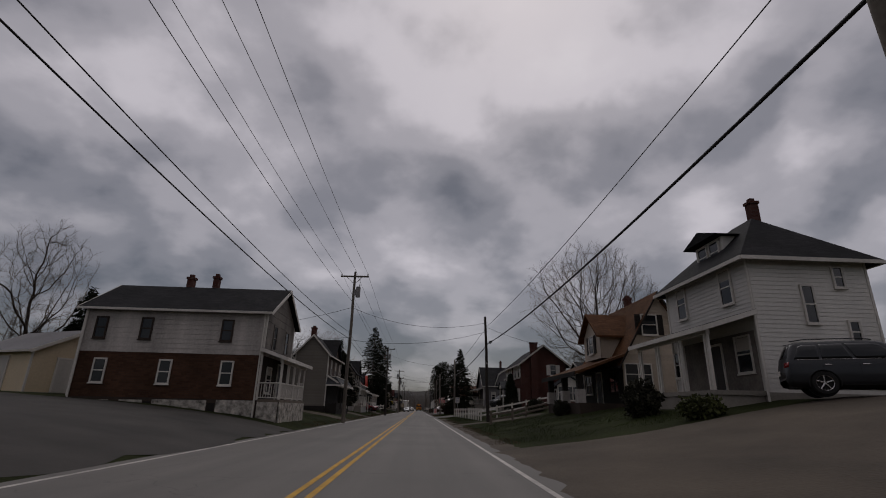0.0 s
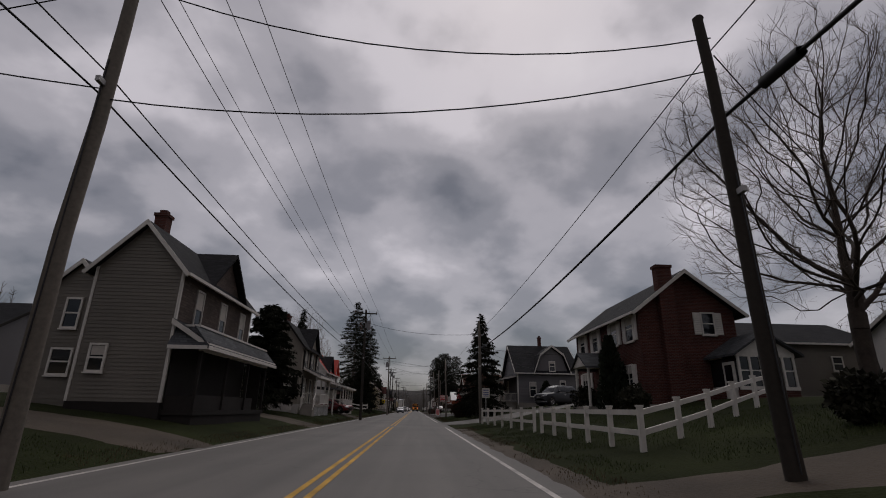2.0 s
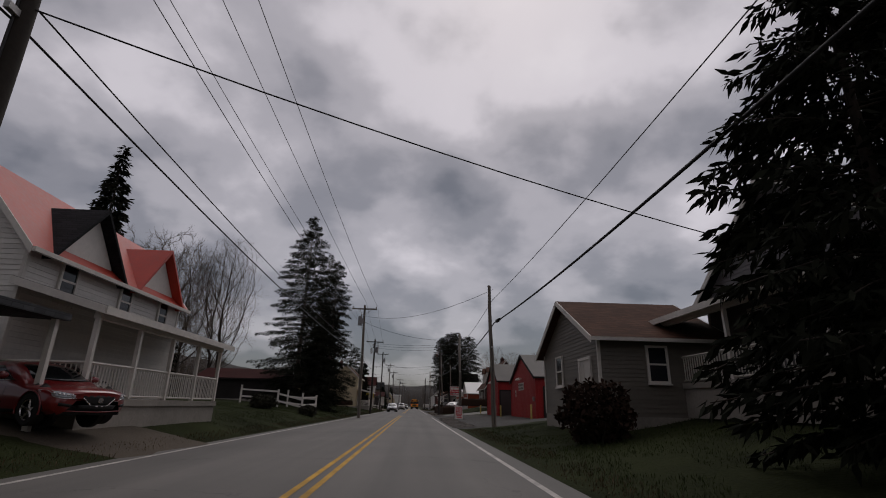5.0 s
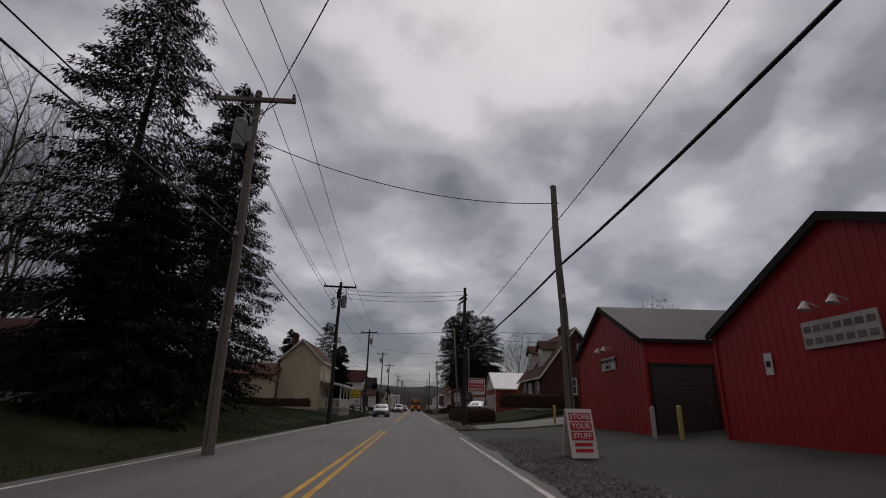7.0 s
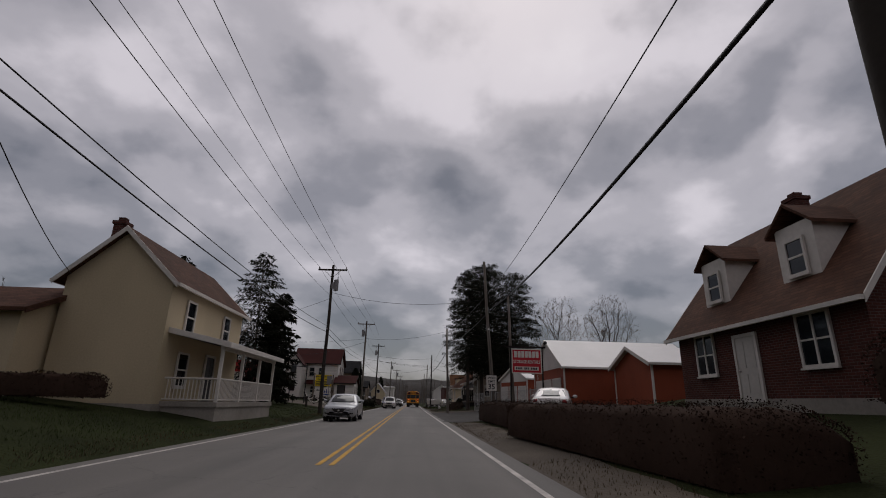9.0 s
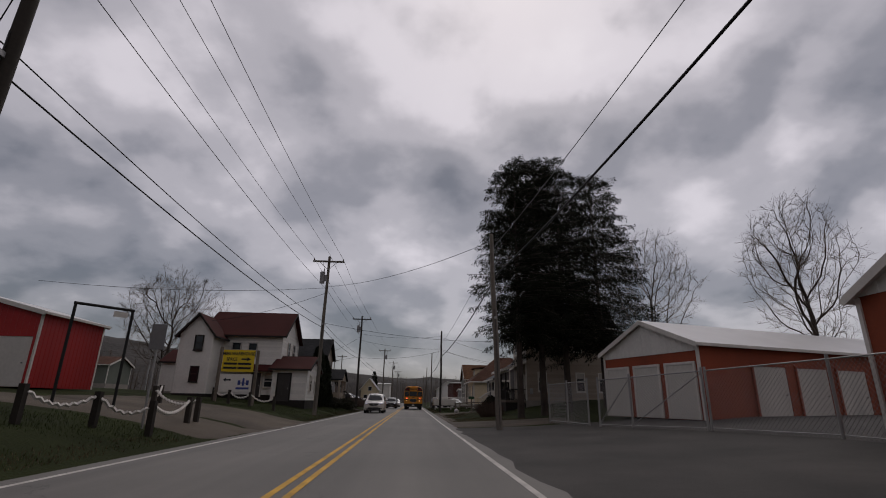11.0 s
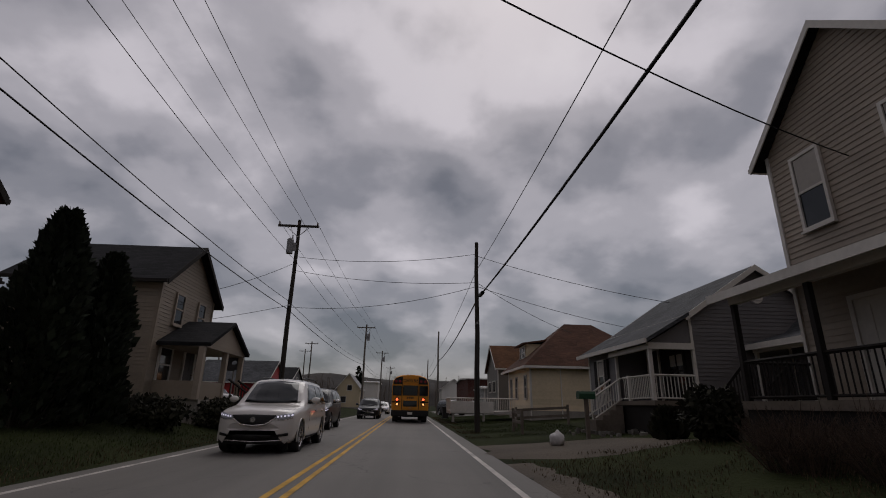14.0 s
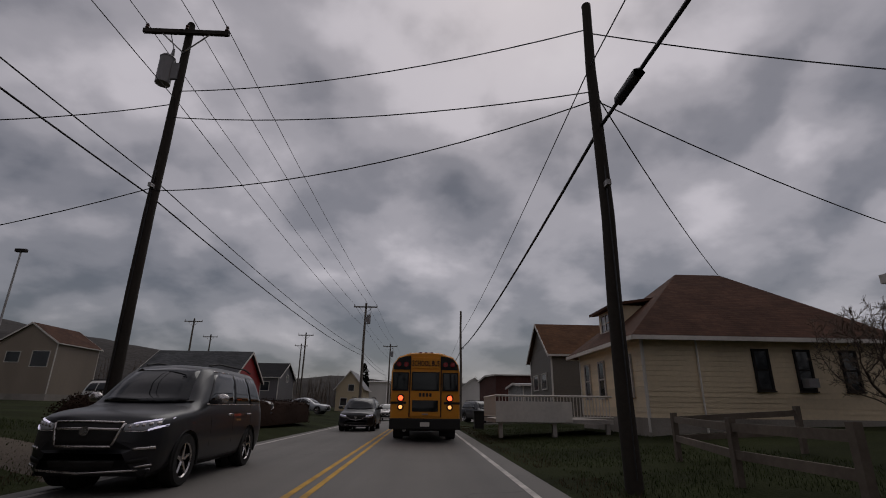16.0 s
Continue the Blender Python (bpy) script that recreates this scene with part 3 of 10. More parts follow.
def gable_outline(half, h, rise, kind="gable"):
    if kind == "gambrel":
        return [(-half, 0), (half, 0), (half, h), (half * 0.62, h + rise * 0.68), (0, h + rise), (-half * 0.62, h + rise * 0.68), (-half, h)]
    return [(-half, 0), (half, 0), (half, h), (0, h + rise), (-half, h)]


def slab(bm, corners, thick):
    """A roof plane through four or three corners, with its thickness downwards."""
    top = [bm.verts.new(c) for c in corners]
    low = [bm.verts.new((c[0], c[1], c[2] - thick)) for c in corners]
    n = len(top)
    bm.faces.new(top)
    bm.faces.new(low[::-1])
    for i in range(n):
        j = (i + 1) % n
        bm.faces.new((top[j], top[i], low[i], low[j]))
    return bm


def roof_on(parent, w, d, h, rise, ridge, mat, trim, over=0.35, thick=0.14, kind="gable", name="roof", label="", gutter=True):
    """A gable, gambrel or hip roof over a w by d plan with its eaves at h."""
    bm, tb = bmesh.new(), bmesh.new()
    if kind == "hip":
        r = abs(w - d) / 2
        a, b = w / 2 + over, d / 2 + over
        dz = rise * over / (min(w, d) / 2)
        z0 = h - dz
        if w >= d:
            p, q = (-r, 0, h + rise), (r, 0, h + rise)
        else:
            p, q = (0, -r, h + rise), (0, r, h + rise)
        c = [(-a, -b, z0), (a, -b, z0), (a, b, z0), (-a, b, z0)]
        if w >= d:
            planes = [(c[0], c[1], q, p), (c[2], c[3], p, q), (c[1], c[2], q), (c[3], c[0], p)]
        else:
            planes = [(c[0], c[1], p), (c[2], c[3], q), (c[1], c[2], q, p), (c[3], c[0], p, q)]
        for pl in planes:
            slab(bm, [Vector(v) + Vector((0, 0, thick)) for v in pl], thick)
        for i in range(4):
            s, e = Vector(c[i]), Vector(c[(i + 1) % 4])
            n = Vector(((e - s).y, -(e - s).x, 0)).normalized() * 0.05
            if gutter:
                slab(tb, [s + Vector((0, 0, thick - 0.02)), e + Vector((0, 0, thick - 0.02)), e + n + Vector((0, 0, thick - 0.02)), s + n + Vector((0, 0, thick - 0.02))], 0.16)
    else:
        half, length = (d / 2, w) if ridge == "x" else (w / 2, d)
        pts = gable_outline(half, h, rise, kind)[2:]
        s0, s1 = pts[0], pts[1]
        k = over / max(0.01, half)
        sl = (s1[1] - s0[1]) / (s0[0] - s1[0])
        line = [(s0[0] + over, s0[1] - sl * over * (0.5 if kind == "gambrel" else 1))] + list(pts[:len(pts) // 2 + 1])
        prof = line if kind == "gambrel" else [line[0], pts[1]]
        prof = [p for i, p in enumerate(prof) if i == 0 or p != prof[i - 1]]
        if kind == "gambrel":
            prof = [(s0[0] + over * 0.6, s0[1] - 0.1), pts[1], pts[2]]
        L = length / 2 + over
        for sgn in (1, -1):
            for (u0, z0), (u1, z1) in zip(prof, prof[1:]):
                cs = [(-L, sgn * u0, z0 + thick), (L, sgn * u0, z0 + thick), (L, sgn * u1, z1 + thick), (-L, sgn * u1, z1 + thick)]
                slab(bm, cs, thick)
                for e in (-1, 1):
                    x0, x1 = (L, L + 0.03) if e > 0 else (-L - 0.03, -L)
                    cs = [(x0, sgn * u0, z0 + thick + 0.01), (x1, sgn * u0, z0 + thick + 0.01), (x1, sgn * u1, z1 + thick + 0.01), (x0, sgn * u1, z1 + thick + 0.01)]
                    slab(tb, cs, 0.22)
            if gutter:
                u0, z0 = prof[0]
                box(tb, -L, L, *sorted((sgn * u0, sgn * (u0 + 0.10))), z0 + 0.0, z0 + 0.12)
        if ridge == "y":
            rot = Matrix.Rotation(math.pi / 2, 4, "Z")
            bm.transform(rot)
            tb.transform(rot)
    bmesh.ops.recalc_face_normals(bm, faces=bm.faces[:])
    bmesh.ops.recalc_face_normals(tb, faces=tb.faces[:])
    ro = part(name, bm, M[mat], parent, label)
    loose("fascia", tb, M[trim], ro)
    return ro


def chimney(parent, x, y, z0, z1, s=0.55, mat="red_brick"):
    bm = one_box(x - s / 2, x + s / 2, y - s / 2, y + s / 2, z0, z1)
    box(bm, x - s / 2 - 0.05, x + s / 2 + 0.05, y - s / 2 - 0.05, y + s / 2 + 0.05, z1, z1 + 0.14)
    box(bm, x - s * 0.3, x + s * 0.3, y - s * 0.3, y + s * 0.3, z1 + 0.14, z1 + 0.32)
    return part("chimney", bm, M[mat], parent)


def house_body(label, x0, x1, y0, y1, zb, eave, ridge_z, ridge, wall, roof, trim="white", found=0.5, found_mat="concrete", rz=0, kind="gable", over=0.35,
               course=0.13, lower=None, category="house", name="house", ribs=False, group=""):
    """Walls, foundation and roof. Returns the thing and its size; parts are in the thing's own coordinates, z from zb."""
    w, d, h, rise = x1 - x0, y1 - y0, eave - zb, ridge_z - eave
    hs = thing(name, pose((x0 + x1) / 2, (y0 + y1) / 2, zb, 0, 0, rz), label, category, group)
    for face in "SENW":
        fm = face_matrix(face, w, d)
        half = w / 2 if face in "SN" else d / 2
        gab = kind != "hip" and ((ridge == "x") == (face in "EW"))
        poly = gable_outline(half, h, rise, kind) if gab else [(-half, 0), (half, 0), (half, h), (-half, h)]
        top = h + rise if gab else h
        levels = [(wall, found, top)]
        if lower:
            levels = [(lower[0], found, lower[1]), (wall, lower[1], top)]
        walls = []
        for mat, a, b in levels:
            bm = bmesh.new()
            plain = "brick" in mat or "stucco" in mat or "block" in mat or "orange" in mat
            inner = [p for p in poly]
            boards = category == "house" and not (plain or ribs) and face in ("SE" if x1 < 0 else "SW") and min(abs(x0), abs(x1)) < 13.5 and y1 > 5 and y0 < 250
            clad(bm, inner, fm, a, b, course=None if (plain or ribs) else course, vertical=ribs, split=boards)
            if boards:
                planks, bm = bm, bmesh.new()
            # back of the wall gives it thickness
            bm.faces.ensure_lookup_table()
            (a0, a1), (b0, b1) = span_at(poly, a), span_at(poly, min(b, h))
            back = [bm.verts.new(fm @ Vector(v)) for v in ((a0 + 0.2, -0.2, a), (a1 - 0.2, -0.2, a), (a1 - 0.2, -0.2, min(b, h)), (a0 + 0.2, -0.2, min(b, h)))]
            bm.faces.new(back[::-1])
            if face in "EN" or face in "SW":
                bmesh.ops.recalc_face_normals(bm, faces=bm.faces[:])
            walls.append(part("wall", bm, M[mat], hs))
            if boards:
                loose("siding_board", planks, M[mat], walls[-1])
        bm = bmesh.new()
        box(bm, -half - 0.02, half + 0.02, -0.2, 0.03 if face in "SN" else 0.028, -0.8, found)
        bm.transform(fm)
        bmesh.ops.recalc_face_normals(bm, faces=bm.faces[:])
        if found > 0.02:
            part("foundation", bm, M[found_mat], hs)
        else:
            bm.free()
    # corner boards
    if not ("brick" in wall or "stucco" in wall):
        for cx in (-w / 2, w / 2):
            for cy in (-d / 2, d / 2):
                part("corner_board", one_box(cx - 0.05, cx + 0.05, cy - 0.05, cy + 0.05, found, h - 0.02), M[trim if trim != "trim_shade_dark" else wall], hs)
    roof_on(hs, w, d, h, rise, ridge, roof, trim, over, kind=kind)
    return hs, w, d, h


def railing(parent, a, b, z0, h, mat="white", gap=0.13, zb=None):
    """A railing with balusters from a to b (x, y); zb: the height at b where it slopes."""
    zb = z0 if zb is None else zb
    a3, b3 = Vector((*a, z0)), Vector((*b, zb))
    n = max(2, int((b3 - a3).length / gap))
    up = Vector((0, 0, 1))
    rl = part("railing", bar(bmesh.new(), a3 + up * h, b3 + up * h, 0.04, 0.04, 4), M[mat], parent)
    part("bottom_rail", bar(bmesh.new(), a3 + up * 0.08, b3 + up * 0.08, 0.028, 0.028, 4), M[mat], rl)
    first = None
    for i in range(1, n):
        p = a3.lerp(b3, i / n)
        if first is None:
            first = part("baluster", bar(bmesh.new(), up * 0.08, up * h, 0.02, 0.02, 4), M[mat], rl)
            first.location = p
        else:
            ob = new("baluster", first.data)
            ob.parent, ob.location = rl, p
    return rl


def porch(parent, x0, x1, y0, y1, zf, zt, front, slope=0.5, posts=4, post_mat="white", roof_mat="shingle_dark", trim="white", floor_mat="concrete", base=None,
          rail=True, rail_mat="white", post_r=0.055, gap_for=None, kind="shed"):
    """A porch against a house. front: the side it looks to (E, W or S). zt: the roof's lower edge."""
    part("porch_floor", one_box(x0, x1, y0, y1, zf - 0.18, zf), M[floor_mat], parent)
    if base:
        part("porch_base", one_box(x0 + 0.06, x1 - 0.06, y0 + 0.06, y1 - 0.06, -0.8, zf - 0.18), M[base], parent)
    o = 0.28
    bm, tb = bmesh.new(), bmesh.new()
    t = 0.12
    if front == "E":
        cs = [(x1 + o, y0 - o, zt), (x1 + o, y1 + o, zt), (x0, y1 + o, zt + slope), (x0, y0 - o, zt + slope)]
        line = [((x1 - 0.1), y0 + 0.12 + (y1 - y0 - 0.24) * i / (posts - 1)) for i in range(posts)]
    elif front == "W":
        cs = [(x0 - o, y0 - o, zt), (x1, y0 - o, zt + slope), (x1, y1 + o, zt + slope), (x0 - o, y1 + o, zt)]
        line = [((x0 + 0.1), y0 + 0.12 + (y1 - y0 - 0.24) * i / (posts - 1)) for i in range(posts)]
    else:
        cs = [(x0 - o, y0 - o, zt), (x1 + o, y0 - o, zt), (x1 + o, y1, zt + slope), (x0 - o, y1, zt + slope)]
        line = [(x0 + 0.12 + (x1 - x0 - 0.24) * i / (posts - 1), y0 + 0.1) for i in range(posts)]
    slab(bm, [(a, b, c + t) for a, b, c in cs], t)
    for i in range(4):
        s, e = Vector(cs[i]), Vector(cs[(i + 1) % 4])
        n = Vector(((e - s).y, -(e - s).x, 0)).normalized() * 0.03
        slab(tb, [s + Vector((0, 0, t - 0.01)), e + Vector((0, 0, t - 0.01)), e + n + Vector((0, 0, t - 0.01)), s + n + Vector((0, 0, t - 0.01))], 0.2)
    box(tb, min(p[0] for p in line) - 0.08, max(p[0] for p in line) + 0.08, min(p[1] for p in line) - 0.08, max(p[1] for p in line) + 0.08, zt - 0.16, zt + 0.02)
    bmesh.ops.recalc_face_normals(bm, faces=bm.faces[:])
    bmesh.ops.recalc_face_normals(tb, faces=tb.faces[:])
    ro = part("porch_roof", bm, M[roof_mat], parent)
    loose("fascia", tb, M[trim], ro)
    for x, y in line:
        part("post", one_box(x - post_r, x + post_r, y - post_r, y + post_r, zf, zt + 0.02), M[post_mat], parent)
    if rail:
        for i, (a, b) in enumerate(zip(line, line[1:])):
            if gap_for is None or i != gap_for:
                railing(parent, a, b, zf, 0.85, rail_mat)
        if front in "EW":
            back = x0 if front == "E" else x1
            for p in (line[0], line[-1]):
                railing(parent, p, (back, p[1]), zf, 0.85, rail_mat)
    return line


def stairs(parent, x, y, dx, dy, n, z_top, width, mat="concrete", rail=None):
    """n steps that go down from (x, y, z_top) along (dx, dy)."""
    run, risev = 0.28, 0.18
    for i in range(n):
        cx, cy = x + dx * run * (i + 0.5), y + dy * run * (i + 0.5)
        hx, hy = (run / 2, width / 2) if dx else (width / 2, run / 2)
        part("step", one_box(cx - hx, cx + hx, cy - hy, cy + hy, -0.8, z_top - risev * (i + 1)), M[mat], parent)
    if rail:
        for s in (-1, 1):
            ox, oy = (0, s * width / 2) if dx else (s * width / 2, 0)
            railing(parent, (x + ox, y + oy), (x + dx * run * n + ox, y + dy * run * n + oy), z_top, 0.85, rail, zb=z_top - risev * n)


# ---- plants ----
def leaf_cards(rng, centres, out, size, droop=0.4, narrow=0.35):
    """Small pointed leaves or needle sprays: one triangle each, at the centres, pointing along out."""
    n = len(centres)
    d = out + rng.normal(0, 0.45, (n, 3))
    d[:, 2] -= droop
    d /= np.linalg.norm(d, axis=1)[:, None] + 1e-9
    side = np.cross(d, rng.normal(0, 1, (n, 3)))
    side /= np.linalg.norm(side, axis=1)[:, None] + 1e-9
    s = size * rng.uniform(0.6, 1.4, (n, 1))
    v = np.empty((n, 4, 3))
    v[:, 0] = centres
    v[:, 1] = centres + d * s * 0.5 + side * s * narrow * 0.5
    v[:, 2] = centres + d * s
    v[:, 3] = centres + d * s * 0.5 - side * s * narrow * 0.5
    return v.reshape(-1, 3)


def cards_mesh(name, verts, mat):
    n = len(verts) // 4
    me = bpy.data.meshes.new(name)
    me.vertices.add(len(verts))
    me.vertices.foreach_set("co", verts.astype(np.float32).ravel())
    me.loops.add(n * 4)
    me.loops.foreach_set("vertex_index", np.arange(n * 4, dtype=np.int32))
    me.polygons.add(n)
    me.polygons.foreach_set("loop_start", np.arange(0, n * 4, 4, dtype=np.int32))
    me.polygons.foreach_set("loop_total", np.full(n, 4, dtype=np.int32))
    me.update(calc_edges=True)
    me.materials.append(mat)
    return me


def tubes(segs, sides=4):
    """Verts and faces of tapered tubes; segs: rows of (a, b, r0, r1)."""
    A = np.array([s[0] for s in segs], float)
    B = np.array([s[1] for s in segs], float)
    r0, r1 = np.array([s[2] for s in segs]), np.array([s[3] for s in segs])
    d = B - A
    d /= np.linalg.norm(d, axis=1)[:, None] + 1e-9
    ref = np.where(np.abs(d[:, 2:3]) > 0.9, np.array([[1.0, 0, 0]]), np.array([[0, 0, 1.0]]))
    u = np.cross(d, ref)
    u /= np.linalg.norm(u, axis=1)[:, None] + 1e-9
    v = np.cross(d, u)
    n = len(A)
    out = np.empty((n, 2, sides, 3))
    for i in range(sides):
        a = 2 * math.pi * i / sides
        off = math.cos(a) * u + math.sin(a) * v
        out[:, 0, i] = A + off * r0[:, None]
        out[:, 1, i] = B + off * r1[:, None]
    base = (np.arange(n) * 2 * sides)[:, None]
    faces = []
    for i in range(sides):
        j = (i + 1) % sides
        faces.append(base + np.array([[i, j, sides + j, sides + i]]))
    f = np.stack(faces, 1).reshape(-1, 4)
    return out.reshape(-1, 3), f


def tube_path(pts, r, sides=6):
    """One continuous tube along the points; r: a radius, or one for each point."""
    P = np.array(pts, float)
    n = len(P)
    rad = np.full(n, r) if np.isscalar(r) else np.array(r)
    d = np.gradient(P, axis=0)
    d /= np.linalg.norm(d, axis=1)[:, None] + 1e-9
    ref = np.array([0, 0, 1.0]) if abs(d[:, 2]).max() < 0.9 else np.array([0, 1.0, 0])
    u = np.cross(d, ref)
    u /= np.linalg.norm(u, axis=1)[:, None] + 1e-9
    v = np.cross(d, u)
    out = np.empty((n, sides, 3))
    for i in range(sides):
        a = 2 * math.pi * i / sides
        out[:, i] = P + (math.cos(a) * u + math.sin(a) * v) * rad[:, None]
    f = [(k * sides + i, k * sides + (i + 1) % sides, (k + 1) * sides + (i + 1) % sides, (k + 1) * sides + i) for k in range(n - 1) for i in range(sides)]
    return out.reshape(-1, 3), np.array(f)


def quads_mesh(name, verts, faces, mat, smooth=True):
    me = bpy.data.meshes.new(name)
    me.vertices.add(len(verts))
    me.vertices.foreach_set("co", verts.astype(np.float32).ravel())
    n = len(faces)
    me.loops.add(n * 4)
    me.loops.foreach_set("vertex_index", faces.astype(np.int32).ravel())
    me.polygons.add(n)
    me.polygons.foreach_set("loop_start", np.arange(0, n * 4, 4, dtype=np.int32))
    me.polygons.foreach_set("loop_total", np.full(n, 4, dtype=np.int32))
    if smooth:
        me.polygons.foreach_set("use_smooth", np.ones(n, dtype=bool))
    me.update(calc_edges=True)
    me.materials.append(mat)
    return me


def under(name, me, parent, label=""):
    ob = new(name, me)
    ob.parent = parent
    if label:
        ob["label"] = label
    return ob


def conifer(label, x, y, h, r, seed, bare=0.06, per=26, branches=330, size=0.42, power=0.75, mat="needle", top=0.0, category="tree", thin=1.0, hang=0.0):
    """A spruce: trunk, drooping boughs and needle sprays that hang from them."""
    rng = np.random.default_rng(seed)
    zb = ground_z(x, y)
    t = thing("conifer_tree", pose(x, y, zb - 0.1), label, category)
    segs = []
    lean = rng.normal(0, 0.015, 2)
    for i in range(10):
        a, b = i / 10, (i + 1) / 10
        segs.append(((lean[0] * h * a, lean[1] * h * a, h * a), (lean[0] * h * b, lean[1] * h * b, h * b), 0.014 * h * (1 - a * 0.95), 0.014 * h * (1 - b * 0.95)))
    cen, out = [], []
    for k in range(branches):
        f = bare + (1 - bare) * (k + rng.random()) / branches
        prof = (1 - f) ** power if f > 0.22 else (1 - 0.22) ** power * (0.75 + 0.25 * f / 0.22)
        L = r * max(0.04, prof + top * (1 - abs(f - 0.7))) * rng.uniform(0.62, 1.12)
        az = rng.random() * 2 * math.pi
        dirv = np.array([math.cos(az), math.sin(az), 0.0])
        p0 = np.array([lean[0] * h * f, lean[1] * h * f, h * f])
        rise = 0.35 * f + rng.normal(0, 0.08 + 0.16 * hang)
        prev = p0
        steps = 4
        pts = [p0]
        for s in range(1, steps + 1):
            q = s / steps
            pts.append(p0 + dirv * L * q + np.array([0, 0, L * (rise * q - 0.42 * q * q + (0.16 * q ** 3))]))
        for s in range(steps):
            segs.append((pts[s], pts[s + 1], 0.012 + 0.02 * L / 4 * (1 - s / steps), 0.008 + 0.02 * L / 4 * (1 - (s + 1) / steps)))
        m = max(8, int(per * L / r * 4.2 * thin))
        q = rng.beta(1.6, 1.0, m)
        i = np.minimum((q * steps).astype(int), steps - 1)
        P = np.array(pts)
        c = P[i] + (P[i + 1] - P[i]) * (q * steps - i)[:, None]
        sidev = np.array([-dirv[1], dirv[0], 0])
        sp = rng.uniform(-1, 1, m) * 0.22 * L * (1.1 - q * 0.7)
        c = c + sidev * sp[:, None] + rng.normal(0, 0.05, (m, 3)) * np.array([1, 1, 0.8])
        c[:, 2] -= hang * 0.95 * rng.random(m) ** 1.6
        cen.append(c)
        out.append(dirv * 0.75 + sidev * np.sign(sp)[:, None] * 0.55)
    v, f = tubes(segs, 5)
    under("trunk", quads_mesh("trunk", v, f, M["bark"]), t)
    cards = leaf_cards(rng, np.concatenate(cen), np.concatenate(out), size, 0.75 + 0.8 * hang, 0.27)
    under("crown", cards_mesh("crown", cards, M[mat]), t)
    return t


def bare_tree(label, x, y, h, spread, seed, trunk=0.28, fork=3.0, n=1500, category="tree", mat="twig"):
    """A leafless tree: limbs grow from the fork into a rounded crown and thin out to fine twigs."""
    rng = np.random.default_rng(seed)
    t = thing("bare_tree", pose(x, y, ground_z(x, y) - 0.1), label, category)
    # points of the crown that the limbs reach for
    d = rng.normal(0, 1, (n, 3))
    d /= np.linalg.norm(d, axis=1)[:, None]
    rad = rng.random((n, 1)) ** 0.42
    lump = 1 + 0.13 * np.sin(d[:, :1] * 4 + seed) * np.cos(d[:, 1:2] * 5 + seed)
    half = (h - fork * 0.85) / 2
    A = d * rad * lump * np.array([spread, spread, half]) + np.array([0, 0, h - half])
    A[:, 2] += 0.10 * half * (np.hypot(A[:, 0], A[:, 1]) / spread) ** 2
    step = 0.042 * h
    pos, par = [np.zeros(3)], [-1]
    z = 0.0
    while z < fork:
        z += step
        p = pos[-1] + np.array([rng.normal(0, 0.03), rng.normal(0, 0.03), step])
        par.append(len(pos) - 1)
        pos.append(p)
    P = np.array(pos)
    D = np.linalg.norm(A[:, None] - P[None], axis=2)
    best, dist = D.argmin(1), D.min(1)
    live = np.ones(len(A), bool)
    for it in range(110):
        if not live.any():
            break
        ids = np.unique(best[live])
        fresh = []
        for i in ids:
            v = A[live & (best == i)] - pos[i]
            v = (v / (np.linalg.norm(v, axis=1)[:, None] + 1e-9)).mean(0)
            old = pos[i] - pos[par[i]] if par[i] >= 0 else np.array([0, 0, 1.0])
            v = v + 0.55 * old / (np.linalg.norm(old) + 1e-9) + np.array([0, 0, 0.16]) + rng.normal(0, 0.16, 3)
            fresh.append((i, pos[i] + v / (np.linalg.norm(v) + 1e-9) * step))
        k = len(pos)
        for i, p in fresh:
            pos.append(p)
            par.append(i)
        N = np.array([p for _, p in fresh])
        D = np.linalg.norm(A[:, None] - N[None], axis=2)
        j, dm = D.argmin(1), D.min(1)
        closer = dm < dist
        best[closer], dist[closer] = k + j[closer], dm[closer]
        live &= dist > step * 1.05
    # thickness adds up from the tips to the trunk
    m = len(pos)
    area = np.zeros(m)
    kids = np.zeros(m, int)
    for i in range(m - 1, 0, -1):
        if area[i] == 0:
            area[i] = 1.0
        area[par[i]] += area[i]
        kids[par[i]] += 1
    rr = np.maximum(trunk * (area / area[0]) ** 0.5, 0.007)
    thick, fine = [], []
    for i in range(1, m):
        seg = (pos[par[i]], pos[i], rr[i] if kids[par[i]] > 1 and par[i] > 3 else rr[par[i]], rr[i])
        (thick if rr[i] > 0.03 else fine).append(seg)
        if rr[i] < 0.03:
            for _ in range(3 if kids[i] else 4):
                v = pos[i] - pos[par[i]]
                v = v / (np.linalg.norm(v) + 1e-9) + rng.normal(0, 0.55, 3) + np.array([0, 0, 0.25])
                v /= np.linalg.norm(v)
                e = pos[i] + v * step * rng.uniform(0.6, 1.6)
                fine.append((pos[i], e, 0.007, 0.004))
                u = v + rng.normal(0, 0.6, 3)
                c = pos[i] + (e - pos[i]) * 0.45
                fine.append((c, c + u / np.linalg.norm(u) * step * 0.7, 0.005, 0.003))
    v, f = tubes(thick, 7)
    under("trunk", quads_mesh("trunk", v, f, M["bark"]), t)
    v, f = tubes(fine, 3)
    under("crown", quads_mesh("crown", v, f, M[mat]), t)
    return t


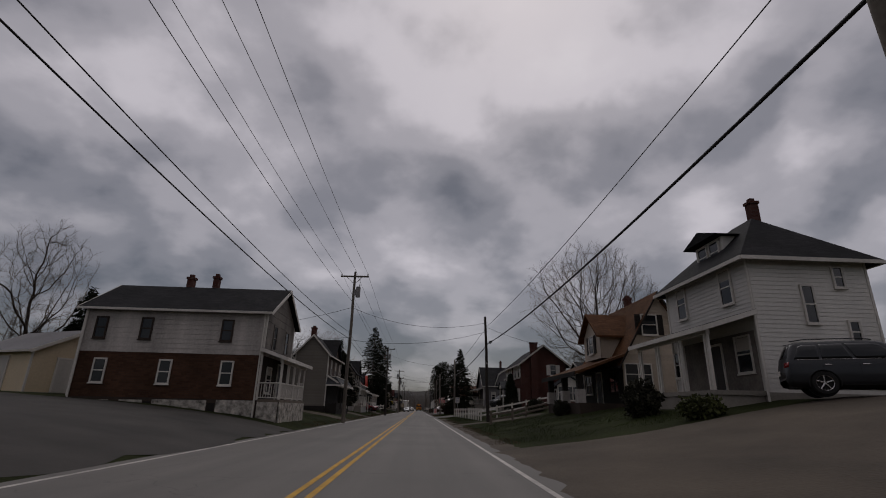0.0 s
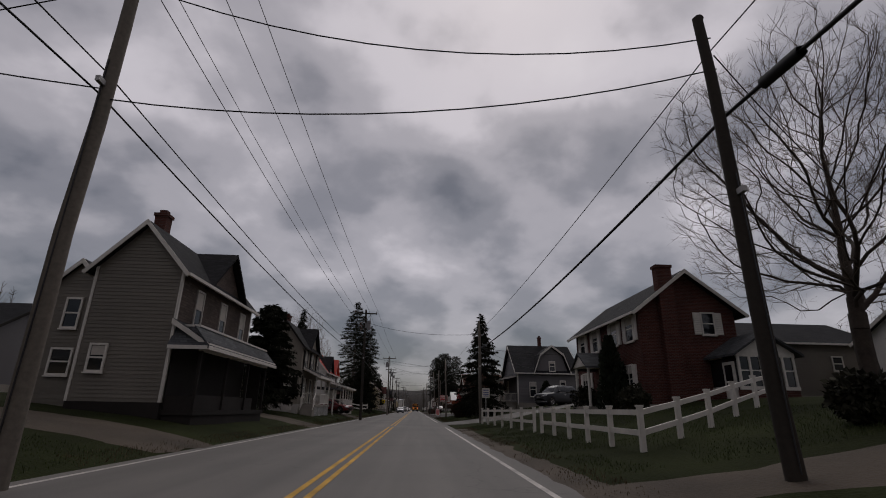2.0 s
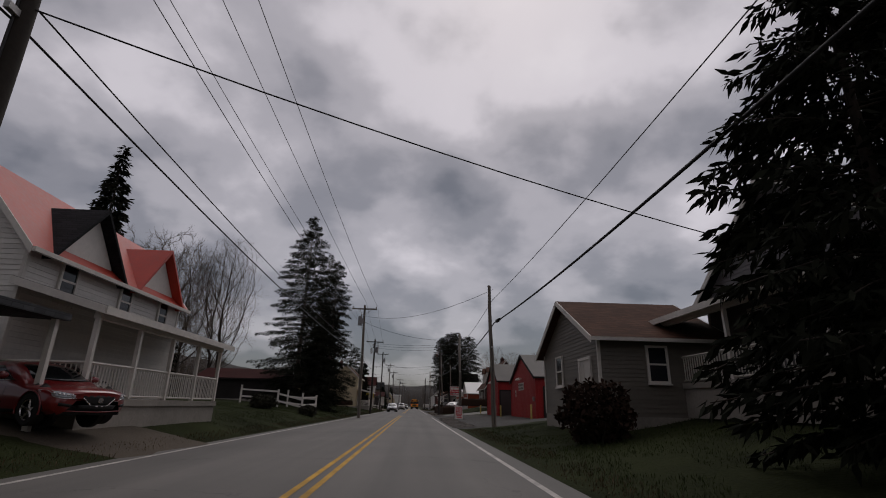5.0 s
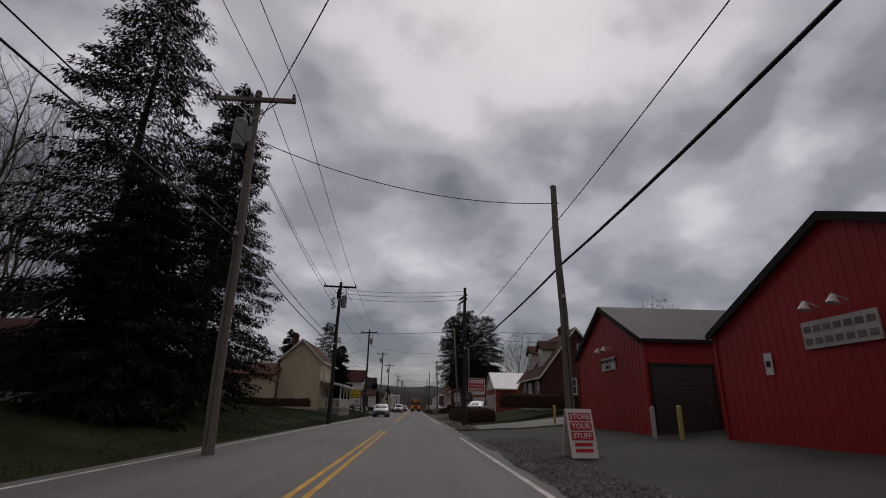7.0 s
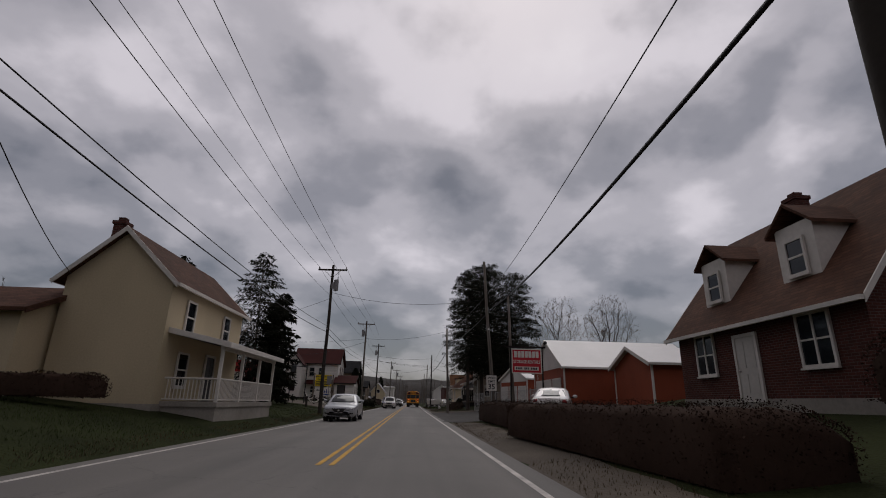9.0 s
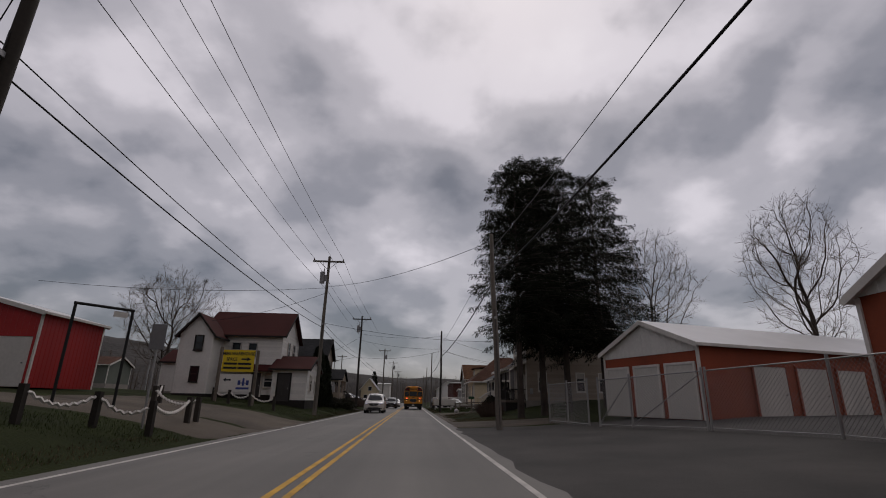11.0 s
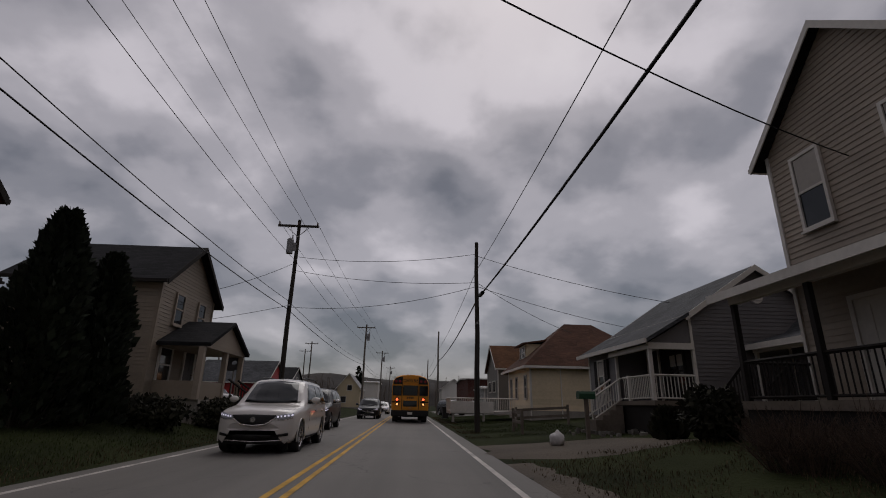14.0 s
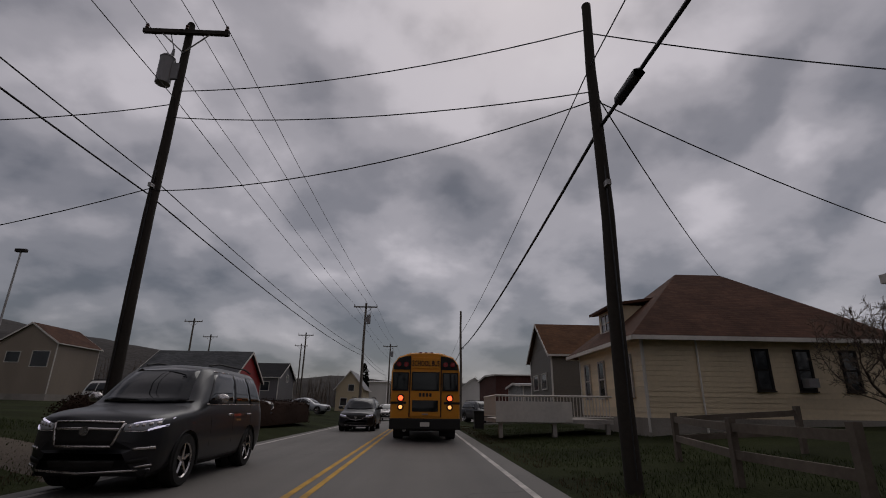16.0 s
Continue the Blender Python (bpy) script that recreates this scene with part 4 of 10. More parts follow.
def scrub(label, x, y, r, h, seed, mat="brown_scrub", n=260, group=""):
    """A low leafless bush: thin stems that fan out of the ground and fork."""
    rng = np.random.default_rng(seed)
    t = thing("shrub", pose(x, y, ground_z(x, y) - 0.04), label, "shrub", group)
    segs = []
    for i in range(n):
        a, q = rng.random() * 2 * math.pi, rng.random() ** 0.6
        p = np.array([math.cos(a) * r * 0.75 * q, math.sin(a) * r * 0.75 * q, 0.0])
        d = np.array([math.cos(a) * 0.5 * q, math.sin(a) * 0.5 * q, 1.0]) + rng.normal(0, 0.18, 3)
        L = h * rng.uniform(0.6, 1.15)
        m = p + d * L * 0.55
        segs.append((p, m, 0.009, 0.006))
        for _ in range(3):
            e = m + (d + rng.normal(0, 0.5, 3)) * L * rng.uniform(0.25, 0.5)
            segs.append((m, e, 0.006, 0.003))
            segs.append(((m + e) / 2, (m + e) / 2 + rng.normal(0, 0.5, 3) * L * 0.3, 0.004, 0.002))
    v, f = tubes(segs, 3)
    under("twig_mass", quads_mesh("twig_mass", v, f, M[mat]), t)
    return t


def shrub(label, x, y, rx, ry, h, seed, mat="shrub", n=2600, size=0.16, shape="round", name="shrub", category="shrub", z=None, group="", rz=0):
    """A bush or a clipped hedge of leaves on twigs."""
    rng = np.random.default_rng(seed)
    t = thing(name, pose(x, y, (ground_z(x, y) if z is None else z) - 0.05, 0, 0, rz), label, category, group)
    if shape == "box":
        p = rng.uniform(-1, 1, (n, 3))
        ax = rng.integers(0, 3, n)
        hit = rng.random(n) < 0.75
        sgn = np.sign(rng.uniform(-1, 1, n))
        for a in range(3):
            mk = hit & (ax == a)
            p[mk, a] = sgn[mk] * rng.uniform(0.86, 0.975, mk.sum())
        out = p.copy()
        bump = 0.06 * np.sin(p[:, 0] * 9 * max(1, rx / 2) + seed) + 0.05 * np.sin(p[:, 0] * 23 * max(1, rx / 3))
        c = p * np.array([rx, ry, h / 2]) + np.array([0, 0, h / 2])
        c[:, 2] *= 1 + bump
        # clipped corners are rounded and the leaves point every way
        e = np.maximum(np.abs(p[:, 1]), 0) * np.clip(p[:, 2], 0, 1)
        c[:, 2] -= 0.16 * h * e ** 3
        c[:, 2] -= 0.3 * h * np.clip((np.abs(p[:, 0]) * rx - (rx - 0.5)) / 0.5, 0, 1.2) ** 2 * (p[:, 2] > 0)
        out = rng.normal(0, 1, (n, 3))
    else:
        d = rng.normal(0, 1, (n, 3))
        d /= np.linalg.norm(d, axis=1)[:, None]
        lump = 1 + 0.14 * np.sin(d[:, 0] * 5 + seed) * np.cos(d[:, 1] * 4 + seed * 2) + 0.1 * np.sin(d[:, 2] * 7 + seed)
        rad = (rng.random(n) ** 0.28) * lump
        if shape == "cone":
            u = rng.random(n) ** 0.8
            az = rng.random(n) * 2 * math.pi
            prof = np.clip(1.08 - u ** 2.2, 0.05, 1) * (0.82 + 0.18 * np.sin(az * 3 + seed + u * 9)) * (rng.random(n) ** 0.3)
            c = np.stack([np.cos(az) * prof * rx, np.sin(az) * prof * ry, u * h], 1)
            d = np.stack([np.cos(az), np.sin(az), np.full(n, 0.9)], 1)
        else:
            c = d * rad[:, None] * np.array([rx, ry, h * 0.52]) + np.array([0, 0, h * 0.48])
        out = d
        c = c[c[:, 2] > 0]
        out = out[:len(c)]
    if shape == "box":
        # close-grown inside of a clipped hedge
        bm = bmesh.new()
        bmesh.ops.create_grid(bm, x_segments=max(8, int(rx * 7)), y_segments=8, size=1.0)
        for v in bm.verts:
            a = abs(v.co.x) ** 8
            e = abs(v.co.y) ** 6
            zz = h * (0.94 - 0.28 * max(0.0, (abs(v.co.x) * rx - (rx - 0.5)) / 0.5) ** 2) * (1 - 0.16 * e)
            zz *= 1 + 0.07 * noise.noise(Vector((v.co.x * rx * 1.6, v.co.y * 2, seed)))
            v.co = Vector((v.co.x * rx * 0.965, v.co.y * ry * 0.95, zz))
        edge = [q for q in bm.edges if q.is_boundary]
        low = bmesh.ops.extrude_edge_only(bm, edges=edge)["geom"]
        for v in low:
            if isinstance(v, bmesh.types.BMVert):
                v.co.z = 0.02
        bmesh.ops.recalc_face_normals(bm, faces=bm.faces[:])
        part("hedge_core", bm, M[mat], t, smooth=True)
    segs = []
    for i in range(26):
        q = c[rng.integers(0, len(c))]
        segs.append((np.array([q[0] * 0.5, q[1] * 0.5, 0.0]), q, 0.022, 0.008))
    v, f = tubes(segs, 4)
    under("twig_frame", quads_mesh("twig_frame", v, f, M["bark"]), t)
    under("foliage", cards_mesh("foliage", leaf_cards(rng, c, out, size, -0.1 if shape != "cone" else -0.5, 0.6), M[mat]), t)
    return t

# ---- ground, road, hills ----
def centre_x(y):
    """The line between the lanes; it drifts a little along the street."""
    return float(np.interp(y, [0, 70, 130, 200, 300], [-1.50, -1.45, -1.48, -1.62, -1.62]))


def road_right(y):
    return float(np.interp(y, [0, 70, 130, 200, 300], [2.05, 2.05, 1.9, 1.62, 1.62]))


def road_left(y):
    return float(np.interp(y, [0, 60, 130, 200, 300], [-5.7, -5.7, -5.6, -5.1, -5.0]))


def sheet(name, rows, mat, label="", kind="structure", category=""):
    """A strip of ground: rows of points, each row one cross-section."""
    verts = [p for r in rows for p in r]
    n = len(rows[0])
    faces = [(i * n + j, i * n + j + 1, (i + 1) * n + j + 1, (i + 1) * n + j) for i in range(len(rows) - 1) for j in range(n - 1)]
    ob = new(name, raw_mesh(name, verts, faces, M[mat], True))
    return tagged(ob, label, category, "", kind)


gx = sorted(set([-2500, -900, -400, -220, -140, -100, -60, -45, -34, -28] + [round(-22 + 1.0 * i, 2) for i in range(45)] + [28, 34, 45, 60, 100, 140, 220, 400, 900, 2500]))
gy = [-600, -200, -80, -40, -20] + list(range(-10, 300, 3)) + [310, 325, 345, 370, 400, 450, 520, 620, 800, 1100, 1600, 2600]
rows = []
for y in gy:
    r = []
    for x in gx:
        z = ground_z(x, y)
        if abs(x + 1.7) > 5.2 and abs(x) < 60:
            z += 0.07 * noise.noise(Vector((x * 0.35, y * 0.35, 2.0)))
        r.append((x, y, z - 0.015))
    rows.append(r)
sheet("ground", rows, "soil", "dull winter lawn and bare earth beside the road", category="ground")

ry = list(range(-40, 420, 2)) + [450, 500, 600, 800, 1200]
crown = lambda u: 0.05 * (1 - u * u)
sheet("road", [[(road_left(y) - 0.45 + (road_right(y) - road_left(y) + 0.95) * i / 10, y, 0.13 + crown(i / 5 - 1)) for i in range(11)] for y in ry], "asphalt",
      "two-lane worn grey asphalt road with double yellow line", category="road")


def stripe(name, fx, width, mat, spans, label):
    for a, b in spans:
        ys = np.arange(a, b + 0.01, 2.0)
        rr = []
        for y in ys:
            u0 = (fx(y) - (road_left(y) - 0.45)) / (road_right(y) - road_left(y) + 0.95) * 2 - 1
            z = 0.135 + crown(u0)
            rr.append([(fx(y) - width / 2, y, z), (fx(y) + width / 2, y, z)])
        sheet(name, rr, mat, label, category="road marking")


gap_cross = [(-40, 70), (78, 128), (136, 420)]
stripe("yellow_line", lambda y: centre_x(y) - 0.12, 0.10, "yellow_line", [(-40, 65.5), (66.2, 135), (149, 420)], "worn double yellow centre line")
stripe("yellow_line", lambda y: centre_x(y) + 0.12, 0.10, "yellow_line", [(-40, 65.5), (66.2, 135), (149, 420)], "worn double yellow centre line")
stripe("edge_line", lambda y: road_left(y), 0.11, "white_line", [(-40, 420)], "worn white edge line")
stripe("edge_line", lambda y: road_right(y), 0.11, "white_line", [(-40, 66), (78, 130), (146, 420)], "worn white edge line")
for y in np.arange(66, 78, 1.5):
    stripe("edge_dash", lambda yy: 2.05, 0.11, "white_line", [(float(y), float(y) + 0.9)], "short white dash across a side street")


def paving(name, x0, x1, y0, y1, mat, label, lift=0.03, skew=0.0, cat="driveway", wob=0.0, step=0.7):
    """A driveway or lot laid on the ground; wob: how ragged its border is."""
    rng = random.Random(int(x0 * 7 + y0 * 13))
    n = max(2, int((y1 - y0) / step))
    k = max(2, int(abs(x1 - x0) / step))
    rr = []
    for i in range(n + 1):
        y = y0 + (y1 - y0) * i / n
        a, b = x0 + rng.uniform(-wob, wob), x1 + rng.uniform(-wob, wob)
        if i in (0, n):
            a, b = a + (b - a) * 0.06, b - (b - a) * 0.06
        row = []
        for j in range(k + 1):
            x = a + (b - a) * j / k
            yy = y + skew * (x - x0)
            z = max(ground_z(x, yy), 0.125)
            # the side along the road meets it flush
            flush = (j == 0 and 0 < x0 < 3) or (j == k and -6.5 < x1 < 0)
            rim = 0.09 if (i in (0, n) or (j in (0, k) and not flush)) else (0.035 if flush else 0.0)
            row.append((x, yy, z + lift + 0.02 * noise.noise(Vector((x, yy, 5))) - rim))
        rr.append(row)
    return sheet(name, rr, mat, label, category=cat)


# shoulders, lots and drives
paving("shoulder", 2.3, 3.6, -30, 64, "gravel_lot", "worn earth and gravel shoulder", 0.02, wob=0.12)
paving("parking_lot", -26, -6.0, 2, 26.5, "patch", "patched dark asphalt lot beside the road", 0.03, wob=0.4, step=1.2)
paving("driveway", -24, -6.0, 44.0, 48.5, "gravel_lot", "pale worn driveway up to the garage", 0.03, wob=0.3)
paving("driveway", 2.4, 20, 2, 17, "gravel_lot", "gravel drive beside the white house", 0.03, wob=0.4, step=1.0)
paving("driveway", 2.4, 10, 37.5, 40.5, "gravel_lot", "narrow worn drive into the lawn", 0.03, wob=0.15)
paving("driveway", -12, -6.0, 61.5, 66, "gravel_lot", "short earth drive across the verge", 0.03, wob=0.3)
paving("side_street", 2.2, 40, 70.6, 79.6, "asphalt", "grey side street that climbs from the road", 0.035, wob=0.1, step=1.2, cat="road")
paving("driveway", -16, -5.9, 86.5, 92, "gravel_lot", "drive with parked cars beside the porch", 0.03, wob=0.2)
paving("parking_lot", 2.0, 24, 104, 137, "patch", "dark patched asphalt lot before the red sheds", 0.03, wob=0.08, step=1.2)
paving("side_street", 2.2, 40, 137.4, 143, "asphalt", "grey side lane beside the red sheds", 0.05, wob=0.15, step=1.2, cat="road")
paving("shoulder", 2.2, 4.4, 143, 170, "gravel_lot", "worn shoulder beside the hedge", 0.02, wob=0.08)
paving("parking_lot", 1.85, 26, 170, 195.2, "patch", "dark asphalt yard before the storage units", 0.035, wob=0.06, step=1.2)
paving("driveway", 2.1, 9, 195, 201.5, "gravel_lot", "muddy drive under the spruces", 0.035, wob=0.3)
paving("driveway", -22, -5.6, 186.0, 191.0, "gravel_lot", "pale gravel lane to the storage garages", 0.03, wob=0.3)
paving("driveway", -15, -5.2, 190.6, 198.8, "gravel_lot", "worn gravel apron before the chain fence", 0.032, wob=0.35)
paving("driveway", 2.1, 7.2, 217.0, 221.8, "gravel_lot", "broken muddy drive beside the porch", 0.035, wob=0.35)
paving("shoulder", 1.95, 3.2, 201.5, 217, "gravel_lot", "worn earth shoulder", 0.02, wob=0.25)
paving("driveway", -10, -5.3, 229.4, 232.6, "gravel_lot", "grey drive across the verge", 0.03, wob=0.2)
paving("parking_lot", 3.0, 40, 258, 300, "asphalt", "asphalt parking lot", 0.03, wob=0.2, step=2.0)


def hill(name, x, y, rx, ry_, h, seed, label):
    rr = []
    for i in range(15):
        row = []
        for j in range(41):
            u, v = j / 20 - 1, i / 7 - 1
            k = max(0.0, (1 - u * u)) ** 0.8 * max(0.0, 1 - v * v) ** 0.7
            px, py = x + u * rx, y + v * ry_
            row.append((px, py, -1 + h * k * (1 + 0.25 * noise.noise(Vector((u * 3, v * 3, seed)))) + h * 0.06 * noise.noise(Vector((u * 22, v * 9, seed)))))
        rr.append(row)
    return sheet(name, rr, "hill", label, category="hill")


hill("hill", -250, 430, 200, 90, 40, 1.0, "far dark hillside of bare winter woods")
hill("hill", -60, 700, 260, 80, 26, 2.0, "low wooded ridge at the end of the road")
hill("hill", 190, 520, 170, 90, 24, 3.0, "low wooded ridge behind the buildings")
hill("hill", 90, 210, 45, 70, 9, 4.0, "dark wooded bank behind the houses")
hill("hill", -110, 120, 50, 90, 10, 5.0, "dark wooded bank behind the houses")


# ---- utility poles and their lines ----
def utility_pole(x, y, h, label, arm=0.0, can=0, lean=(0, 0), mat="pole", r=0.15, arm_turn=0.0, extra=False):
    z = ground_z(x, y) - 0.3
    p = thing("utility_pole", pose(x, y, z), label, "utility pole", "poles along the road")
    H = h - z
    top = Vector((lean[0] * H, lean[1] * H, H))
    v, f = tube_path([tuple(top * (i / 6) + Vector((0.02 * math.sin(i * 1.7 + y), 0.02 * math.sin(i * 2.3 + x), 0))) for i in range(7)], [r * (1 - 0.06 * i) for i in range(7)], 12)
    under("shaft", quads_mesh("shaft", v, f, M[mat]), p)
    part("pole_top", bar(bmesh.new(), top - Vector((0, 0, 0.02)), top + Vector((0, 0, 0.03)), r * 0.66, r * 0.5, 12), M[mat], p)
    if arm:
        turn = Matrix.Translation(top * 0.965) @ Matrix.Rotation(arm_turn, 4, "Z")
        part("crossarm", one_box(-arm / 2, arm / 2, -0.2, -0.1, -0.06, 0.06, turn), M[mat], p)
        for s in (-1, 1):
            bm = bmesh.new()
            bar(bm, (s * arm * 0.28, -0.15, -0.05), (0, -0.12, -0.65), 0.02, 0.02, 5)
            bm.transform(turn)
            part("brace", bm, M["galv"], p)
        for s in (-0.47, 0.0, 0.47):
            bm = bmesh.new()
            for k, rr in ((0.06, 0.03), (0.11, 0.055), (0.15, 0.03), (0.19, 0.05)):
                bar(bm, (s * arm, -0.15, k), (s * arm, -0.15, k + 0.04), rr, rr * 0.8, 8)
            bm.transform(turn)
            part("insulator", bm, M["porcelain"], p)
    if can:
        q = top * 0.86
        bm = bmesh.new()
        cx, cy = q.x + can * 0.36, q.y - 0.1
        bar(bm, (cx, cy, q.z - 0.45), (cx, cy, q.z + 0.35), 0.185, 0.185, 14)
        bar(bm, (cx, cy, q.z + 0.35), (cx, cy, q.z + 0.42), 0.20, 0.15, 14)
        bar(bm, (cx + 0.1, cy, q.z + 0.42), (cx + 0.1, cy, q.z + 0.66), 0.05, 0.03, 8)
        box(bm, *sorted((q.x, cx)), cy - 0.04, cy + 0.04, q.z - 0.3, q.z + 0.2)
        part("transformer", bm, M["grey_can"], p, "grey transformer can")
        bm = bmesh.new()
        bar(bm, (cx + 0.1, cy, q.z + 0.66), top * 0.965 + Vector((can * arm * 0.2, -0.15, 0.1)), 0.012, 0.012, 4)
        part("lead", bm, M["cable"], p)
    if extra:
        for k in (0.93, 0.9):
            part("crossarm", one_box(-0.9, 0.9, 0.08, 0.18, -0.05, 0.05, Matrix.Translation(top * k) @ Matrix.Rotation(math.pi / 2 + 0.2, 4, "Z")), M[mat], p)
        for i in range(6):
            bm = bmesh.new()
            a = top * (0.88 - 0.012 * i) + Vector((-0.25 - 0.05 * (i % 2), 0.1 * (i - 3), 0))
            bar(bm, a, a + Vector((-0.28, 0, -0.12)), 0.04, 0.025, 6)
            part("insulator", bm, M["porcelain"], p)
    # ground wire and bracket where the communication cables hang
    bm = bmesh.new()
    bar(bm, top * 0.05 + Vector((0.0, -r - 0.01, 0)), top * 0.6 + Vector((0, -r * 0.8 - 0.01, 0)), 0.012, 0.012, 4)
    part("ground_wire", bm, M["wire"], p)
    part("bracket", one_box(-0.04, 0.04, -r - 0.12, 0, -0.05, 0.05, Matrix.Translation(top * 0.56)), M["galv"], p)
    return p


LEFT = [(-5.6, 1.0, 11.4), (-5.7, 39.2, 12.0), (-5.25, 81.4, 10.9), (-4.85, 121.4, 10.2), (-5.7, 143.2, 9.8), (-6.8, 177.6, 11.6), (-6.7, 206.2, 11.6), (-6.75, 232.0, 11.4), (-5.8, 268.0, 11.0), (-5.4, 300, 11.0), (-5.3, 340, 11.0), (-5.2, 385, 11.0), (-5.2, 430, 11)]
RIGHT = [(5.6, 4.5, 9.6), (5.3, 38.7, 8.45), (4.95, 69.9, 8.0), (4.45, 104.0, 8.2), (4.25, 122.4, 7.95), (3.25, 142.2, 9.4), (5.6, 174.0, 11.3), (3.7, 192.0, 8.85), (3.2, 228.7, 9.3), (3.5, 267.0, 10.2), (3.6, 305, 10), (3.6, 350, 10)]
CABLE = [6.5, 6.35, 5.9, 6.0, 5.5, 5.1, 8.0, 7.0, 6.4, 6.6, 6.6, 6.6]
for i, (x, y, h) in enumerate(LEFT):
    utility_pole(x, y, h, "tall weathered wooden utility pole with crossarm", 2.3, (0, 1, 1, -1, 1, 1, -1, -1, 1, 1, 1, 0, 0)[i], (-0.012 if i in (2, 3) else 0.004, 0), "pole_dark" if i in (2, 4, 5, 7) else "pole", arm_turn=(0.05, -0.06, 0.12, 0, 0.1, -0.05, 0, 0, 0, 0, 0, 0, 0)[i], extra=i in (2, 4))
for i, (x, y, h) in enumerate(RIGHT):
    if i == 5:
        utility_pole(x, y, h, "dark utility pole with side arms of insulators", 0.0, 0, (0, 0), "pole_dark", extra=True)
    else:
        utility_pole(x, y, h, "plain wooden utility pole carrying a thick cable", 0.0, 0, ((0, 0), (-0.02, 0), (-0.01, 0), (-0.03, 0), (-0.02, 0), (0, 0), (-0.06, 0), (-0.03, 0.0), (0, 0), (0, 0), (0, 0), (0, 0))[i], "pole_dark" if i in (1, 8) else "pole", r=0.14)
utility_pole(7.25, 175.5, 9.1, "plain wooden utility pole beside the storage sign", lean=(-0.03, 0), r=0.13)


def line_between(a, b, sag, r, label, mat="wire", name="overhead_wire", n=14, group="overhead lines"):
    a, b = Vector(a), Vector(b)
    pts = [a.lerp(b, i / n) + Vector((0, 0, -4 * sag * (i / n) * (1 - i / n))) for i in range(n + 1)]
    v, f = tube_path([tuple(p) for p in pts], r, 5)
    ob = new(name, quads_mesh(name, v, f, M[mat]))
    return tagged(ob, label, "cable", group)


for (x0, y0, h0), (x1, y1, h1) in zip([(-5.6, -36, 11.4)] + LEFT, LEFT):
    L = y1 - y0
    for s in (-1.08, 0.0, 1.08):
        t = 0.28 if s == 0 else -0.12
        line_between((x0 + s, y0, h0 + t), (x1 + s, y1, h1 + t), 0.010 * L, 0.011, "thin overhead power conductor")
    line_between((x0 + 0.1, y0, h0 * 0.78), (x1 + 0.1, y1, h1 * 0.78), 0.011 * L, 0.011, "thin overhead neutral wire")
    for k, r in ((0.585, 0.014), (0.545, 0.019)):
        line_between((x0 - 0.12, y0, h0 * k), (x1 - 0.12, y1, h1 * k), 0.011 * L, r, "black overhead communication cable", "cable")
for ((x0, y0, h0), c0), ((x1, y1, h1), c1) in zip(zip([(5.6, -30, 9.6)] + RIGHT, [6.8] + CABLE), zip(RIGHT, CABLE)):
    L = y1 - y0
    line_between((x0 - 0.05, y0, min(h0 - 0.2, c0 + 1.35)), (x1 - 0.05, y1, min(h1 - 0.2, c1 + 1.35)), 0.010 * L, 0.013, "single thin dark overhead wire")
    line_between((x0 + 0.05, y0, c0), (x1 + 0.05, y1, c1), 0.012 * L, 0.036, "thick black overhead communication cable", "cable")
    if L > 25:
        zc = c1 - 0.09
        line_between((x1 + 0.05, y1 - 1.7, zc), (x1 + 0.05, y1 - 0.9, zc + 0.04), 0.0, 0.10, "black splice case on the thick cable", "cable", "splice_case", 3)
